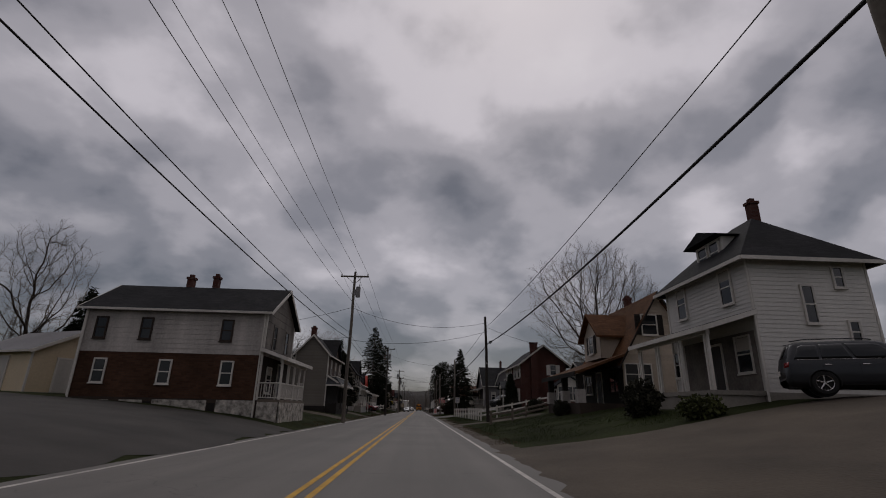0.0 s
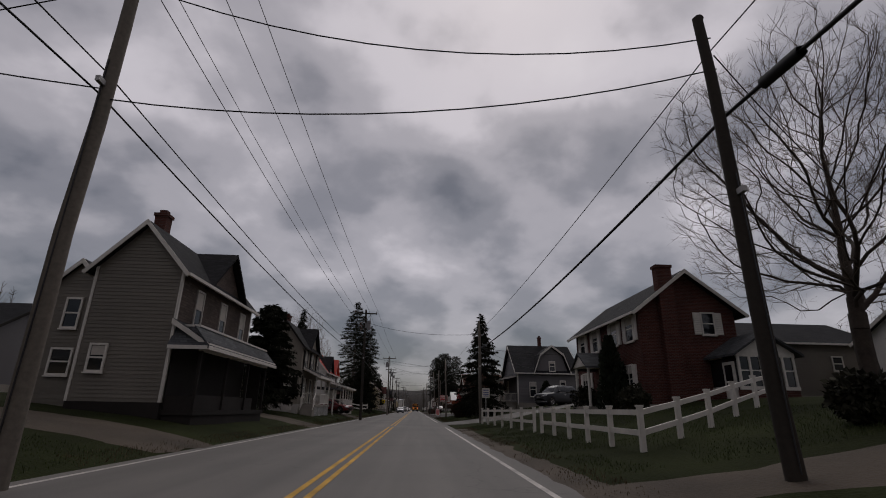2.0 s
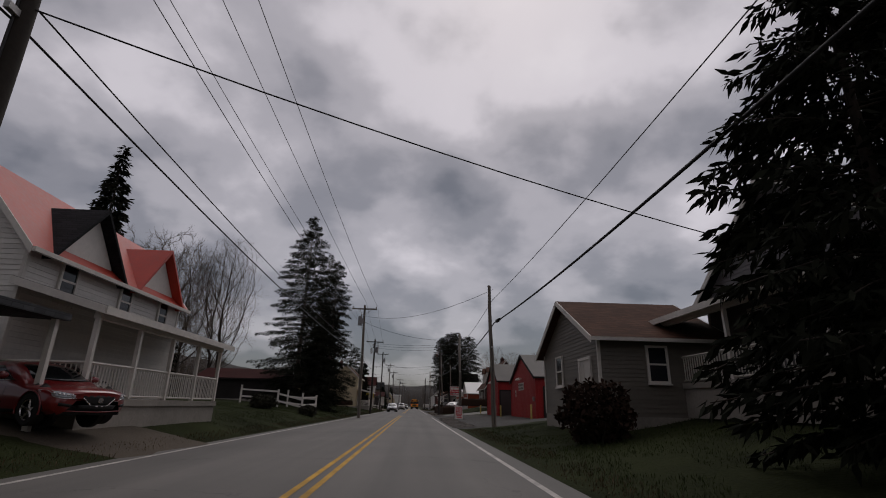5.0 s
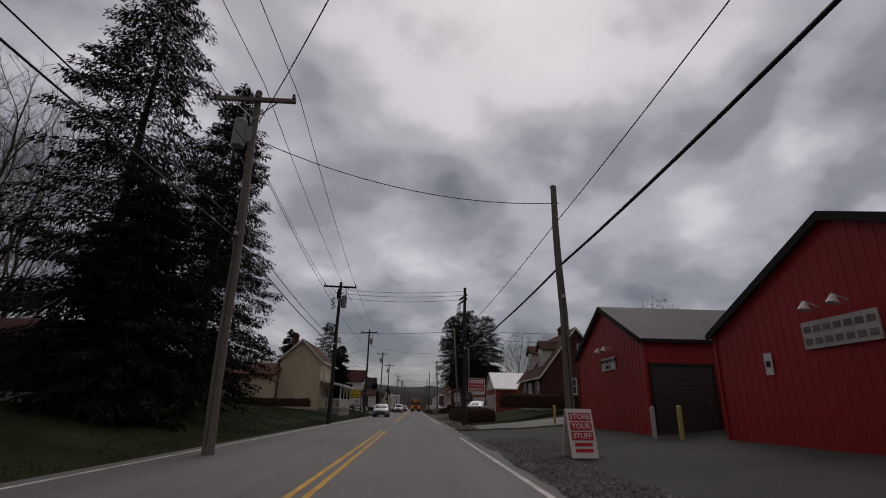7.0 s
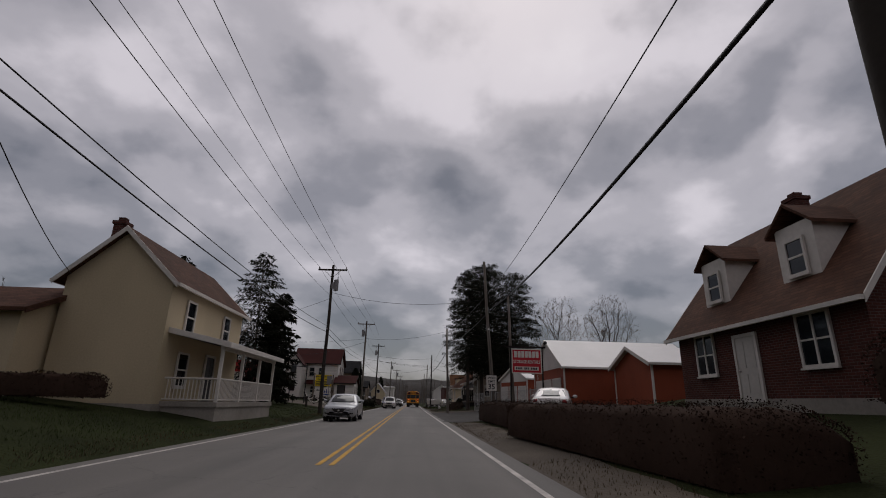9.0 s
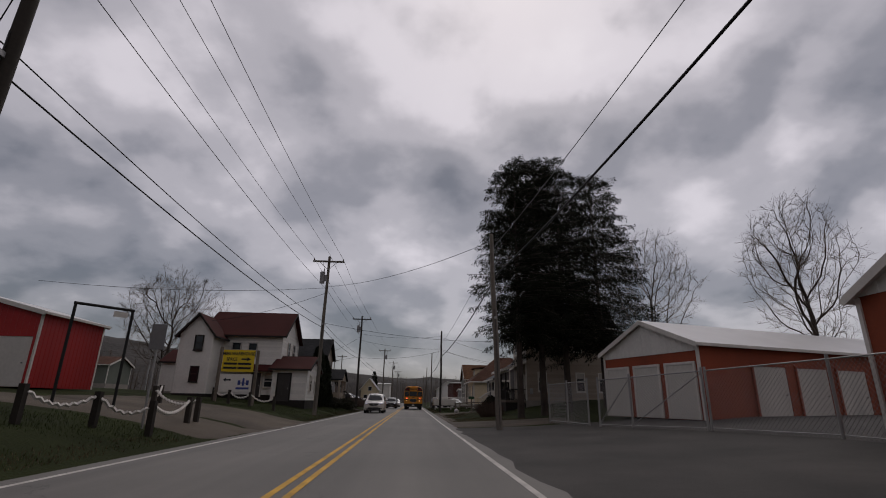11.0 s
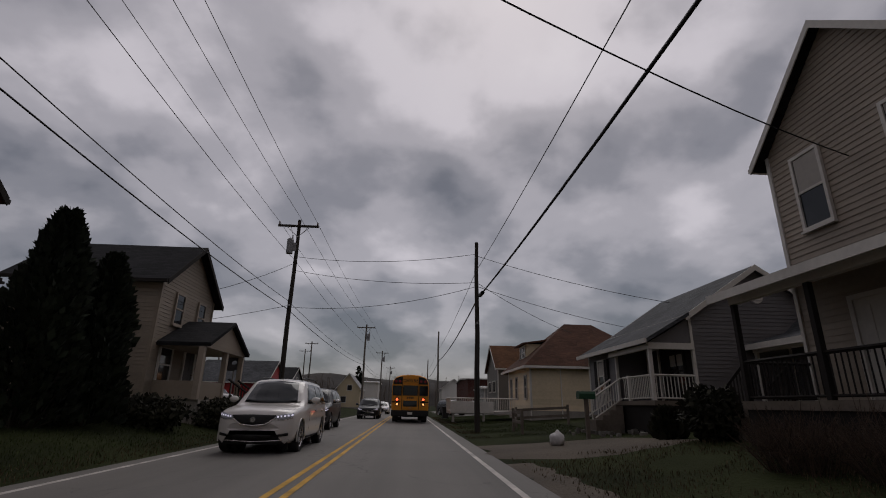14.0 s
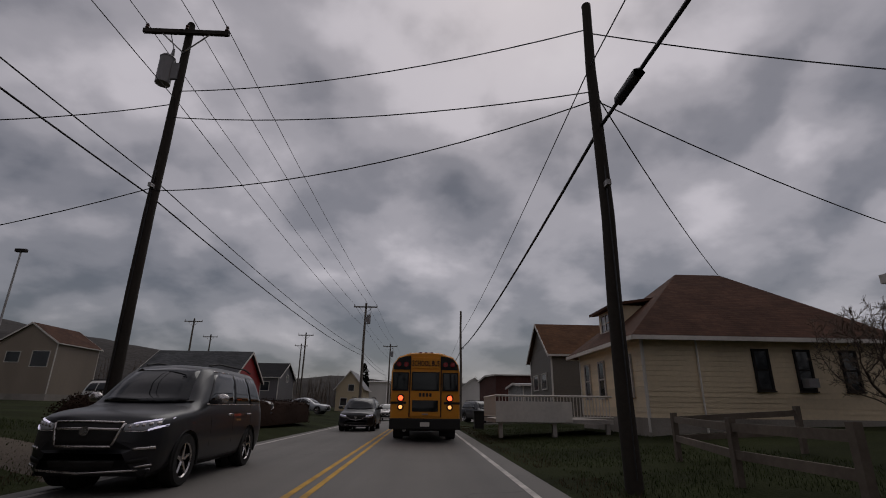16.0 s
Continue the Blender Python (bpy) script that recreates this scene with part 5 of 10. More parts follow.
# lines across the road and drops to the houses
for a, b, s in (((-5.7, 39.3, 9.0), (5.3, 38.8, 8.0), 0.9), ((-5.7, 39.3, 6.4), (5.3, 38.8, 7.3), 0.6), ((-5.7, 39.3, 9.0), (-20, 40, 7.0), 0.6), ((-5.7, 39.3, 6.6), (-18, 33, 6.4), 0.6),
                ((5.3, 38.8, 7.6), (15, 45, 7.0), 0.5), ((-5.2, 81.6, 9.6), (4.8, 71.6, 7.0), 0.5), ((-5.2, 81.6, 6.2), (11.2, 88, 5.2), 0.3), ((4.8, 71.6, 6.0), (14, 80, 5.2), 0.6), ((4.8, 71.6, 5.9), (20, 70, 6.2), 0.5),
                ((-5.2, 122, 9.2), (4.7, 102.5, 8.6), 0.8), ((-5.2, 122, 8.6), (3.8, 122.6, 7.4), 0.6), ((-5.7, 143.2, 9.3), (3.2, 142.2, 9.2), 0.2), ((-5.7, 143.2, 9.0), (3.2, 142.2, 8.9), 0.2), ((-5.7, 143.2, 8.7), (3.2, 142.2, 8.6), 0.25),
                ((-5.7, 143.2, 6.2), (3.2, 142.2, 6.4), 0.15), ((3.2, 142.2, 6.4), (30, 142, 7.2), 0.4), ((3.2, 142.2, 5.9), (26, 146, 6.4), 0.3), ((-5.7, 143.2, 6.8), (-13, 158, 5.6), 0.4),
                ((-6.8, 177.6, 9.4), (4.9, 174, 8.6), 0.7), ((-6.8, 177.6, 8.9), (-22, 190, 7.6), 0.5), ((-6.7, 206.2, 9.2), (-24, 202, 8.2), 0.4), ((-6.7, 206.2, 8.8), (-20, 212, 7.2), 0.6), ((-6.7, 206.2, 6.6), (9.5, 214, 6.6), 0.5),
                ((-6.7, 206.2, 9.3), (3.7, 194, 8.8), 0.5), ((-6.5, 233.2, 9.2), (3.15, 228.9, 8.7), 0.35), ((-6.5, 233.2, 8.4), (3.15, 228.9, 7.2), 0.3), ((-6.5, 233.2, 6.3), (3.15, 228.9, 7.0), 0.45), ((-6.5, 233.2, 8.8), (-12, 228, 5.6), 0.3),
                ((3.15, 228.9, 8.6), (14, 226, 5.6), 0.3), ((3.15, 228.9, 7.2), (11, 238, 6.2), 0.2), ((3.15, 228.9, 7.0), (16, 233, 5.4), 0.3), ((-6.5, 233.2, 6.4), (-22, 236, 5.2), 0.4)):
    ends = []
    for p in (a, b):
        near = [q for q in LEFT + RIGHT if math.hypot(q[0] - p[0], q[1] - p[1]) < 2.2]
        ends.append((near[0][0], near[0][1], min(p[2], near[0][2] - 0.2)) if near else p)
    a, b = ends
    line_between(a, b, s, 0.013, "service wire slung from a pole", "cable", "service_wire", 12)

# ---- houses, from the start of the street on ----
def fm_of(face, w, d):
    return face_matrix(face, w, d)


# L1: two storeys, white boards over brown brick cladding, porch to the road
zb = 0.55
hs, w, d, h = house_body("weathered two-storey house, white boards over brown brick cladding", -18.6, -8.7, 27.6, 33.6, zb, 6.35, 8.15, "x", "old_white", "shingle_dark", "white", 1.0, "foundation_brown", lower=("brown_brick", 3.35), course=0.26)
S, E = fm_of("S", w, d), fm_of("E", w, d)
for u in (-4.0, -1.55, 2.85):
    window(hs, S, u, 4.65, 0.5, 1.05, "foundation_brown", 0)
for u in (-3.6, -0.15, 3.15):
    window(hs, S, u, 2.35, 0.55, 1.15, "white", 0.0)
for u in (-1.3, 1.3):
    window(hs, E, u, 4.5, 0.6, 1.3, "bare_board_and_shade", 0)
door(hs, E, 0.6, 1.05, 0.9, 2.0, "door_dark", "white")
window(hs, E, -1.6, 2.1, 0.8, 1.3, "white", 0.3)
gb = part("gable_panel", clad(bmesh.new(), gable_outline(d / 2 - 0.22, h, 1.68), E @ Matrix.Translation((0, 0.012, 0)), 3.6, 7.1, None), M["bare_board_and_shade"], hs, "bare grey boards on the gable")
loose("gable_board", clad(bmesh.new(), gable_outline(d / 2 - 0.2, h, 1.7), E @ Matrix.Translation((0, 0.03, 0)), 3.6, 7.2, 0.42, 0.02, split=True), M["bare_board_and_shade"], gb)
porch(hs, w / 2, w / 2 + 1.2, -d / 2, d / 2 - 0.2, 1.05, 3.15, "E", 0.5, 5, "white", "shingle_dark", "white", "wood_grey", "stained_white", post_r=0.04)
for k in (0, 2, 3):
    yy = -d / 2 + 0.12 + (d - 0.44) * k / 4 + 0.17
    part("post", one_box(w / 2 + 1.06, w / 2 + 1.14, yy - 0.04, yy + 0.04, 1.05, 3.17), M["white"], hs)
part("porch_back", one_box(-d / 2 + 0.1, d / 2 - 0.3, 0.02, 0.04, 1.05, 3.3, E), M["foundation_brown"], hs, "dark brown panel over the wall behind the porch")
chimney(hs, -1.2, 0.3, h + 1.2, h + 2.5, 0.4)
chimney(hs, 0.4, 0.3, h + 1.2, h + 2.6, 0.35)
part("downpipe", bar(bmesh.new(), (w / 2 - 0.1, -d / 2 - 0.1, 0.0), (w / 2 - 0.1, -d / 2 - 0.1, h - 0.1), 0.045, 0.045, 8), M["white"], hs)
part("downpipe", bar(bmesh.new(), (-w / 2 + 0.1, -d / 2 - 0.1, 0.2), (-w / 2 + 0.1, -d / 2 - 0.1, h - 0.1), 0.045, 0.045, 8), M["white"], hs)
for u0, u1, zt in ((-4.0, -2.75, 0.86), (-2.2, -1.0, 0.88), (-0.5, 2.35, 0.92), (2.85, 4.9, 0.96)):
    part("plaster_patch", one_box(u0, u1, -d / 2 - 0.06, -d / 2 - 0.02, -0.5, zt, bevel=0.012), M["stained_white"], hs, "flaking whitewashed plaster on the cellar wall")
part("plaster_patch", one_box(w / 2 + 1.2, w / 2 + 1.25, -d / 2, d / 2 - 0.2, -0.5, 0.9, bevel=0.012), M["stained_white"], hs, "flaking whitewashed plaster on the cellar wall")
part("plaster_patch", one_box(w / 2 + 0.05, w / 2 + 1.15, -d / 2 - 0.05, -d / 2 - 0.01, -0.5, 0.9, bevel=0.012), M["stained_white"], hs, "flaking whitewashed plaster on the cellar wall")
for u in (-2.45, -0.75, 2.6):
    part("cellar_window", one_box(u - 0.2, u + 0.2, -d / 2 - 0.045, -d / 2 - 0.02, 0.15, 0.8), M["trim_shade_dark"], hs)

# white garage behind it
zb = 1.65
hs, w, d, h = house_body("pale sided double garage with two white doors", -27.5, -21.8, 31.5, 37.0, zb, 4.2, 5.6, "x", "vinyl_cream", "roof_silver", "white", 0.1, category="garage", name="garage", rz=-24)
door(hs, fm_of("E", w, d), 0.0, 0.1, 2.5, 2.0, "door_white", "white", "garage_door", slats=5)
door(hs, fm_of("S", w, d), -0.6, 0.1, 2.6, 2.0, "door_white", "white", "garage_door", slats=5)

# white foursquare house on the other side
zb = 1.75
hs, w, d, h = house_body("tall white-sided foursquare house with hipped roof and front porch", 13.6, 18.8, 19.0, 25.8, zb, 8.0, 10.5, "y", "vinyl_white", "shingle_dark", "white", 0.45, "concrete", kind="hip", over=0.5, course=0.18)
S, W = fm_of("S", w, d), fm_of("W", w, d)
for u in (-1.9, 1.9):
    window(hs, W, u, 5.0, 0.75, 1.45, "white", 0.3)
for u, z, a, b in ((-0.2, 4.0, 0.42, 1.5), (1.3, 5.2, 0.36, 0.8), (1.5, 2.9, 0.36, 0.8), (0.1, 1.7, 0.5, 0.8)):
    window(hs, S, u, z, a, b, "white", 0)
window(hs, W, 2.9, 2.0, 0.7, 1.2, "white", 0)
door(hs, W, -0.4, 0.5, 0.95, 2.05, "door_dark", "white")
window(hs, W, -2.4, 2.0, 0.9, 1.4, "white", 0.4)
porch(hs, -w / 2 - 2.1, -w / 2, -d / 2 + 0.1, d / 2 - 0.1, 0.5, 2.85, "W", 0.75, 4, "white", "shingle_dark", "white", "concrete", "concrete", rail=False, post_r=0.05)
for k in range(4):
    yy = -d / 2 + 0.22 + (d - 0.44) * k / 3 + (0.2 if k < 3 else -0.2)
    part("post", one_box(-w / 2 - 2.05, -w / 2 - 1.95, yy - 0.05, yy + 0.05, 0.5, 2.87), M["white"], hs)
# grey panel over the white wall: the porch's shade as a colour
part("porch_back", one_box(-d / 2 + 0.2, d / 2 - 1.2, 0.02, 0.04, 0.5, 2.9, W), M["bare_board_and_shade"], hs, "grey panel that darkens the wall for porch shade")
dm = Matrix.Translation((-w / 2 + 1.9, 0.2, h + 0.25))
bm = bmesh.new()
box(bm, -1.1, 1.6, -1.15, 1.15, 0, 1.35, dm)
part("dormer", bm, M["vinyl_white"], hs)
bm = bmesh.new()
prism(bm, [(-1.5, 0), (1.5, 0), (0, 0.55)], -1.3, 1.6, dm @ Matrix.Translation((0, 0, 1.35)) @ Matrix.Rotation(math.pi / 2, 4, "Z"))
part("dormer_roof", bm, M["shingle_dark"], hs)
for u in (-0.5, 0.5):
    window(hs, Matrix.Translation((-1.1 - 0.001, 0, 0)) @ dm @ Matrix(((0, -1, 0, 0), (1, 0, 0, 0), (0, 0, 1, 0), (0, 0, 0, 1))), u + 0.0, 0.7, 0.7, 0.95, "white", 0)
chimney(hs, 0.5, -0.3, h + 1.4, h + 3.6, 0.42)
part("downpipe", bar(bmesh.new(), (-w / 2 - 0.08, -d / 2 - 0.08, 0.0), (-w / 2 - 0.08, -d / 2 - 0.08, h - 0.1), 0.045, 0.045, 8), M["white"], hs)

# cream bungalow with the sweeping brown roof
zb = 1.5
hs, w, d, h = house_body("pale beige bungalow with steep brown roof sweeping over the porch", 12.6, 17.6, 30.2, 37.6, zb, 4.6, 8.7, "y", "vinyl_pale", "shingle_brown", "trim_shade_dark", 0.5, "concrete", over=0.4, course=0.19)
S, W = fm_of("S", w, d), fm_of("W", w, d)
bm = bmesh.new()
slab(bm, [(-w / 2 - 3.2, -d / 2 - 0.4, h - 0.95), (-w / 2 + 0.1, -d / 2 - 0.4, h + 0.25), (-w / 2 + 0.1, d / 2 + 0.4, h + 0.25), (-w / 2 - 3.2, d / 2 + 0.4, h - 0.95)], 0.16)
bmesh.ops.recalc_face_normals(bm, faces=bm.faces[:])
ro = part("porch_roof", bm, M["shingle_brown"], hs)
part("fascia", one_box(-w / 2 - 3.24, -w / 2 - 3.2, -d / 2 - 0.4, d / 2 + 0.4, h - 1.2, h - 0.93), M["trim_shade_dark"], ro)
part("porch_floor", one_box(-w / 2 - 2.9, -w / 2, -d / 2, d / 2, -0.8, 0.35), M["foundation_brown"], hs)
for y in (-d / 2 + 0.3, -0.2, d / 2 - 0.3):
    part("post", one_box(-w / 2 - 2.9, -w / 2 - 2.55, y - 0.18, y + 0.18, 0.35, h - 1.05), M["trim_shade_dark"], hs)
    part("pier", one_box(-w / 2 - 2.98, -w / 2 - 2.47, y - 0.26, y + 0.26, 0.35, 1.15), M["old_white"], hs)
for u, z, a, b in ((-0.6, 5.2, 0.9, 1.2), (-1.6, 2.1, 1.6, 1.2), (1.6, 2.2, 0.8, 1.1)):
    window(hs, S, u, z, a, b, "white", 0, shutters="trim_shade_dark" if z > 4 else None, split="pair" if a > 1.2 else "sash")
door(hs, W, 0.5, 0.4, 0.95, 2.0, "door_dark", "white")
# deep shade under the roof is coloured in with a near-black wall panel
part("porch_back", one_box(-3.6, 3.6, 0.0, 0.044, 0.3, 2.6, W), M["trim_shade_dark"], hs, "near-black panel for the deep shade under the porch roof")
window(hs, W, -2.2, 1.7, 1.5, 1.2, "trim_shade_dark", 0, "pair")
window(hs, W, 2.6, 1.7, 1.2, 1.2, "white", 0, "pair")
dm = Matrix.Translation((-w / 2 + 0.9, -0.2, h + 0.15))
part("dormer", box(bmesh.new(), -1.5, 1.5, -1.6, 1.6, 0, 1.6, dm), M["vinyl_pale"], hs)
bm = bmesh.new()
prism(bm, [(-1.6, 0), (1.6, 0), (0, 1.35)], -1.52, -1.48, dm @ Matrix.Translation((0, 0, 1.6)) @ Matrix.Rotation(-math.pi / 2, 4, "Z"))
part("dormer_gable", bm, M["vinyl_pale"], hs)
WEST = Matrix(((0, -1, 0, 0), (-1, 0, 0, 0), (0, 0, 1, 0), (0, 0, 0, 1)))
part("dormer_siding", clad(bmesh.new(), [(-1.6, 0), (1.6, 0), (1.6, 1.6), (0, 2.95), (-1.6, 1.6)], dm @ Matrix.Translation((-1.53, 0, 0)) @ WEST, 0.0, 2.9, 0.17), M["vinyl_pale"], hs)
bm = bmesh.new()
for s in (-1, 1):
    slab(bm, [dm @ Vector(v) for v in ((-1.9, s * 2.0, 1.45), (2.2, s * 2.0, 1.45), (2.2, 0, 3.2), (-1.9, 0, 3.2))], 0.14)
bmesh.ops.recalc_face_normals(bm, faces=bm.faces[:])
part("dormer_roof", bm, M["shingle_brown"], hs)
window(hs, dm @ Matrix.Translation((-1.54, 0, 0)) @ Matrix(((0, -1, 0, 0), (1, 0, 0, 0), (0, 0, 1, 0), (0, 0, 0, 1))), 0, 1.0, 0.8, 1.1, "white", 0, shutters="trim_shade_dark")
chimney(hs, 0.5, 1.6, h + 3.2, h + 4.9, 0.45)

# L2: taupe two-storey house with cross gable and deep porch
zb = 0.9
hs, w, d, h = house_body("taupe-sided two-storey house with cross gable", -12.6, -9.3, 50.6, 58.8, zb, 6.4, 8.2, "y", "vinyl_grey", "shingle_dark", "white", 0.45, "trim_shade_dark", over=0.3, course=0.14)
S, E = fm_of("S", w, d), fm_of("E", w, d)
PD = 1.2
bm = bmesh.new()
prism(bm, [(-1.9, 0), (1.9, 0), (0, 1.75)], 0, 2.0, Matrix.Translation((w / 2 + 0.01, 0.2, h)) @ Matrix.Rotation(math.pi / 2, 4, "Z"))
part("cross_gable", bm, M["brown_siding"], hs)
bm = bmesh.new()
for s in (-1, 1):
    slab(bm, [(w / 2 + 0.35, 0.2 + s * 2.3, h - 0.2), (w / 2 + 0.35, 0.2, h + 1.95), (-0.3, 0.2, h + 1.95), (-0.3, 0.2 + s * 2.3, h - 0.2)], 0.14)
bmesh.ops.recalc_face_normals(bm, faces=bm.faces[:])
part("cross_roof", bm, M["shingle_dark"], hs)
for u in (-2.4, 0.2, 2.8):
    window(hs, E, u, 4.2, 0.6, 1.4, "old_white", 0.5)
window(hs, S, -0.9, 2.0, 0.5, 0.9, "white", 0.4)
porch(hs, w / 2, w / 2 + PD, -d / 2 + 0.1, d / 2 + 0.4, 0.2, 2.5, "E", 0.9, 4, "trim_shade_dark", "shingle_dark", "white", "trim_shade_dark", "trim_shade_dark", rail=False)
# near-black sheets put the shade under this porch roof into their colour
part("porch_back", one_box(-d / 2 + 0.15, d / 2 - 0.05, 0.045, 0.08, 0.3, 2.75, E), M["trim_shade_dark"], hs, "near-black sheet standing for the shade deep under the porch")
part("porch_side", one_box(w / 2 + 0.09, w / 2 + 0.9, d / 2 + 0.25, d / 2 + 0.31, 0.2, 2.4), M["trim_shade_dark"], hs, "near-black sheet standing for shade at the porch end")
part("porch_wall", one_box(w / 2 + PD - 0.2, w / 2 + PD - 0.12, -d / 2 + 0.25, d / 2 - 1.2, 0.2, 0.75), M["trim_shade_dark"], hs, "low porch parapet coloured near-black for shade")
part("porch_skirt", one_box(w / 2 + 0.1, w / 2 + PD - 0.1, -d / 2 + 0.12, -d / 2 + 0.18, 0.2, 0.7), M["trim_shade_dark"], hs, "low porch parapet coloured near-black for shade")
bm = bmesh.new()
slab(bm, [(w / 2 + PD + 0.35, -d / 2 - 0.25, 2.5), (w / 2 + PD + 0.35, d / 2 + 0.7, 2.5), (w / 2 + PD - 0.3, d / 2 + 0.7, 3.25), (w / 2 + PD - 0.3, -d / 2 - 0.25, 3.25)], 0.1)
slab(bm, [(w / 2 + 0.02, -d / 2 - 0.3, 2.5), (w / 2 + PD + 0.35, -d / 2 - 0.3, 2.5), (w / 2 + PD - 0.3, -d / 2 + 0.2, 3.25), (w / 2 + 0.02, -d / 2 + 0.2, 3.25)], 0.1)
bmesh.ops.recalc_face_normals(bm, faces=bm.faces[:])
part("porch_apron", bm, M["shingle_grey"], hs, "dark shingled apron round the porch roof")
part("fascia", one_box(w / 2 + PD + 0.30, w / 2 + PD + 0.37, -d / 2 - 0.3, d / 2 + 0.7, 2.36, 2.5), M["white"], hs)
part("fascia", one_box(w / 2 + 0.05, w / 2 + PD + 0.30, -d / 2 - 0.34, -d / 2 - 0.30, 2.36, 2.5), M["white"], hs)
part("roof_edge", one_box(w / 2 + PD - 0.4, w / 2 + PD - 0.26, -d / 2 + 0.15, d / 2 + 0.7, 3.26, 3.34), M["white"], hs)
part("roof_edge", one_box(w / 2 + 0.03, w / 2 + PD - 0.4, -d / 2 + 0.15, -d / 2 + 0.27, 3.26, 3.34), M["white"], hs)
part("asphalt_siding", clad(bmesh.new(), [(-d / 2 + 0.06, 3.3), (d / 2 - 0.06, 3.3), (d / 2 - 0.06, h), (-d / 2 + 0.06, h)], E @ Matrix.Translation((0, 0.035, 0)), 3.3, h - 0.05, 0.1, 0.012), M["brown_siding"], hs, "brown brick-patterned siding on the road front")
chimney(hs, -0.4, -2.6, h + 1.3, h + 2.7, 0.5)
hs2, w2, d2, h2 = house_body("lower rear wing of the taupe house with white-framed windows", -15.0, -12.64, 51.6, 57.5, zb, 5.6, 6.8, "y", "vinyl_grey", "shingle_dark", "white", 0.25, over=0.2, course=0.14, name="house_wing")
window(hs2, fm_of("S", w2, d2), 0, 3.8, 0.5, 1.1, "white", 0)
window(hs2, fm_of("S", w2, d2), 0.0, 1.9, 0.7, 0.9, "white", 0)

# dark garage far behind
hs, w, d, h = house_body("dark grey garage with a white door behind the houses", -34, -26, 62, 70, 2.2, 5.2, 7.6, "x", "vinyl_slate", "shingle_dark", "trim_shade_dark", 0.1, category="garage", name="garage")
door(hs, fm_of("S", w, d), 1.8, 0.1, 1.6, 2.3, "door_white", "white", "garage_door", slats=4)

# red brick colonial
zb = 1.4
hs, w, d, h = house_body("dark red brick colonial house with white shutters", 11.5, 16.7, 56.2, 66.4, zb, 6.5, 8.5, "y", "red_brick", "shingle_dark", "white", 0.3, over=0.45)
S, W = fm_of("S", w, d), fm_of("W", w, d)
for u in (-4.0, -1.9, 1.2, 3.6):
    window(hs, W, u, 4.2, 0.85, 1.25, "white", 0.35, shutters="white")
for u, ww in ((-3.2, 1.4), (3.3, 1.3)):
    window(hs, W, u, 1.6, ww, 1.35, "white", 0.3, "triple", shutters="white")
door(hs, W, 0.3, 0.3, 0.95, 2.05, "door_white", "white")
bm2 = bmesh.new()
prism(bm2, [(-1.25, 2.5), (1.25, 2.5), (0, 3.2)], 0, 1.5, Matrix.Translation((-w / 2, 0.3, 0)) @ Matrix.Rotation(math.pi / 2, 4, "Z"))
part("portico_gable", bm2, M["white"], hs)
bm = bmesh.new()
for s in (-1, 1):
    slab(bm, [(-w / 2 - 1.62, 0.3 + s * 1.5, 2.45), (-w / 2, 0.3 + s * 1.5, 2.45), (-w / 2, 0.3, 3.36), (-w / 2 - 1.62, 0.3, 3.36)], 0.1)
bmesh.ops.recalc_face_normals(bm, faces=bm.faces[:])
part("portico_roof", bm, M["shingle_grey"], hs)
for s in (-1.1, 1.1):
    part("column", bar(bmesh.new(), (-w / 2 - 1.35, 0.3 + s, 0.2), (-w / 2 - 1.35, 0.3 + s, 2.5), 0.09, 0.08, 12), M["white"], hs)
part("portico_floor", one_box(-w / 2 - 1.6, -w / 2, -1.2, 1.8, -0.8, 0.2), M["concrete"], hs)
window(hs, S, 1.1, 4.4, 0.6, 1.05, "white", 0, shutters="white")
bm = one_box(-1.5, -0.7, -d / 2 - 0.4, -d / 2 + 0.1, -0.6, h + 2.2)
box(bm, -1.55, -0.65, -d / 2 - 0.45, -d / 2 + 0.15, h + 2.2, h + 2.35)
part("chimney", bm, M["red_brick"], hs)
# glazed sun porch with a small white pediment
SX0, SX1, SY = 0.9, w / 2 + 1.1, -d / 2 - 2.2
part("sun_porch_base", one_box(SX0, SX1, SY, -d / 2, -0.6, 1.0), M["red_brick"], hs)
fr_ = part("sun_porch_frame", one_box(SX0 - 0.03, SX1 + 0.03, SY - 0.03, SY + 0.08, 1.0, 1.16), M["white"], hs)
part("head_rail", one_box(SX0 - 0.03, SX1 + 0.03, SY - 0.03, SY + 0.08, 2.5, 2.72), M["white"], fr_)
for x in np.linspace(SX0 + 0.06, SX1 - 0.06, 6):
    part("mullion", one_box(x - 0.055, x + 0.055, SY - 0.026, SY + 0.07, 1.16, 2.5), M["white"], fr_)
part("transom", one_box(SX0, SX1, SY - 0.012, SY + 0.05, 1.84, 1.9), M["white"], fr_)
part("side_door", one_box(SX0 - 0.05, SX0 + 0.02, SY + 0.25, SY + 1.1, 0.1, 2.3), M["white"], hs, "white panelled side door of the sun porch")
part("door_glass", one_box(SX0 - 0.06, SX0 - 0.052, SY + 0.4, SY + 0.95, 1.2, 2.15), M["glass"], hs)
for z in (1.0, 2.5):
    part("side_rail", one_box(SX0 - 0.03, SX0 + 0.05, SY + 1.15, -d / 2, z, z + 0.16), M["white"], fr_)
part("sun_porch_glass", one_box(SX0 + 0.02, SX1 - 0.02, SY + 0.03, -d / 2 - 0.02, 1.02, 2.55), M["glass"], hs)
SC = (SX0 + SX1) / 2
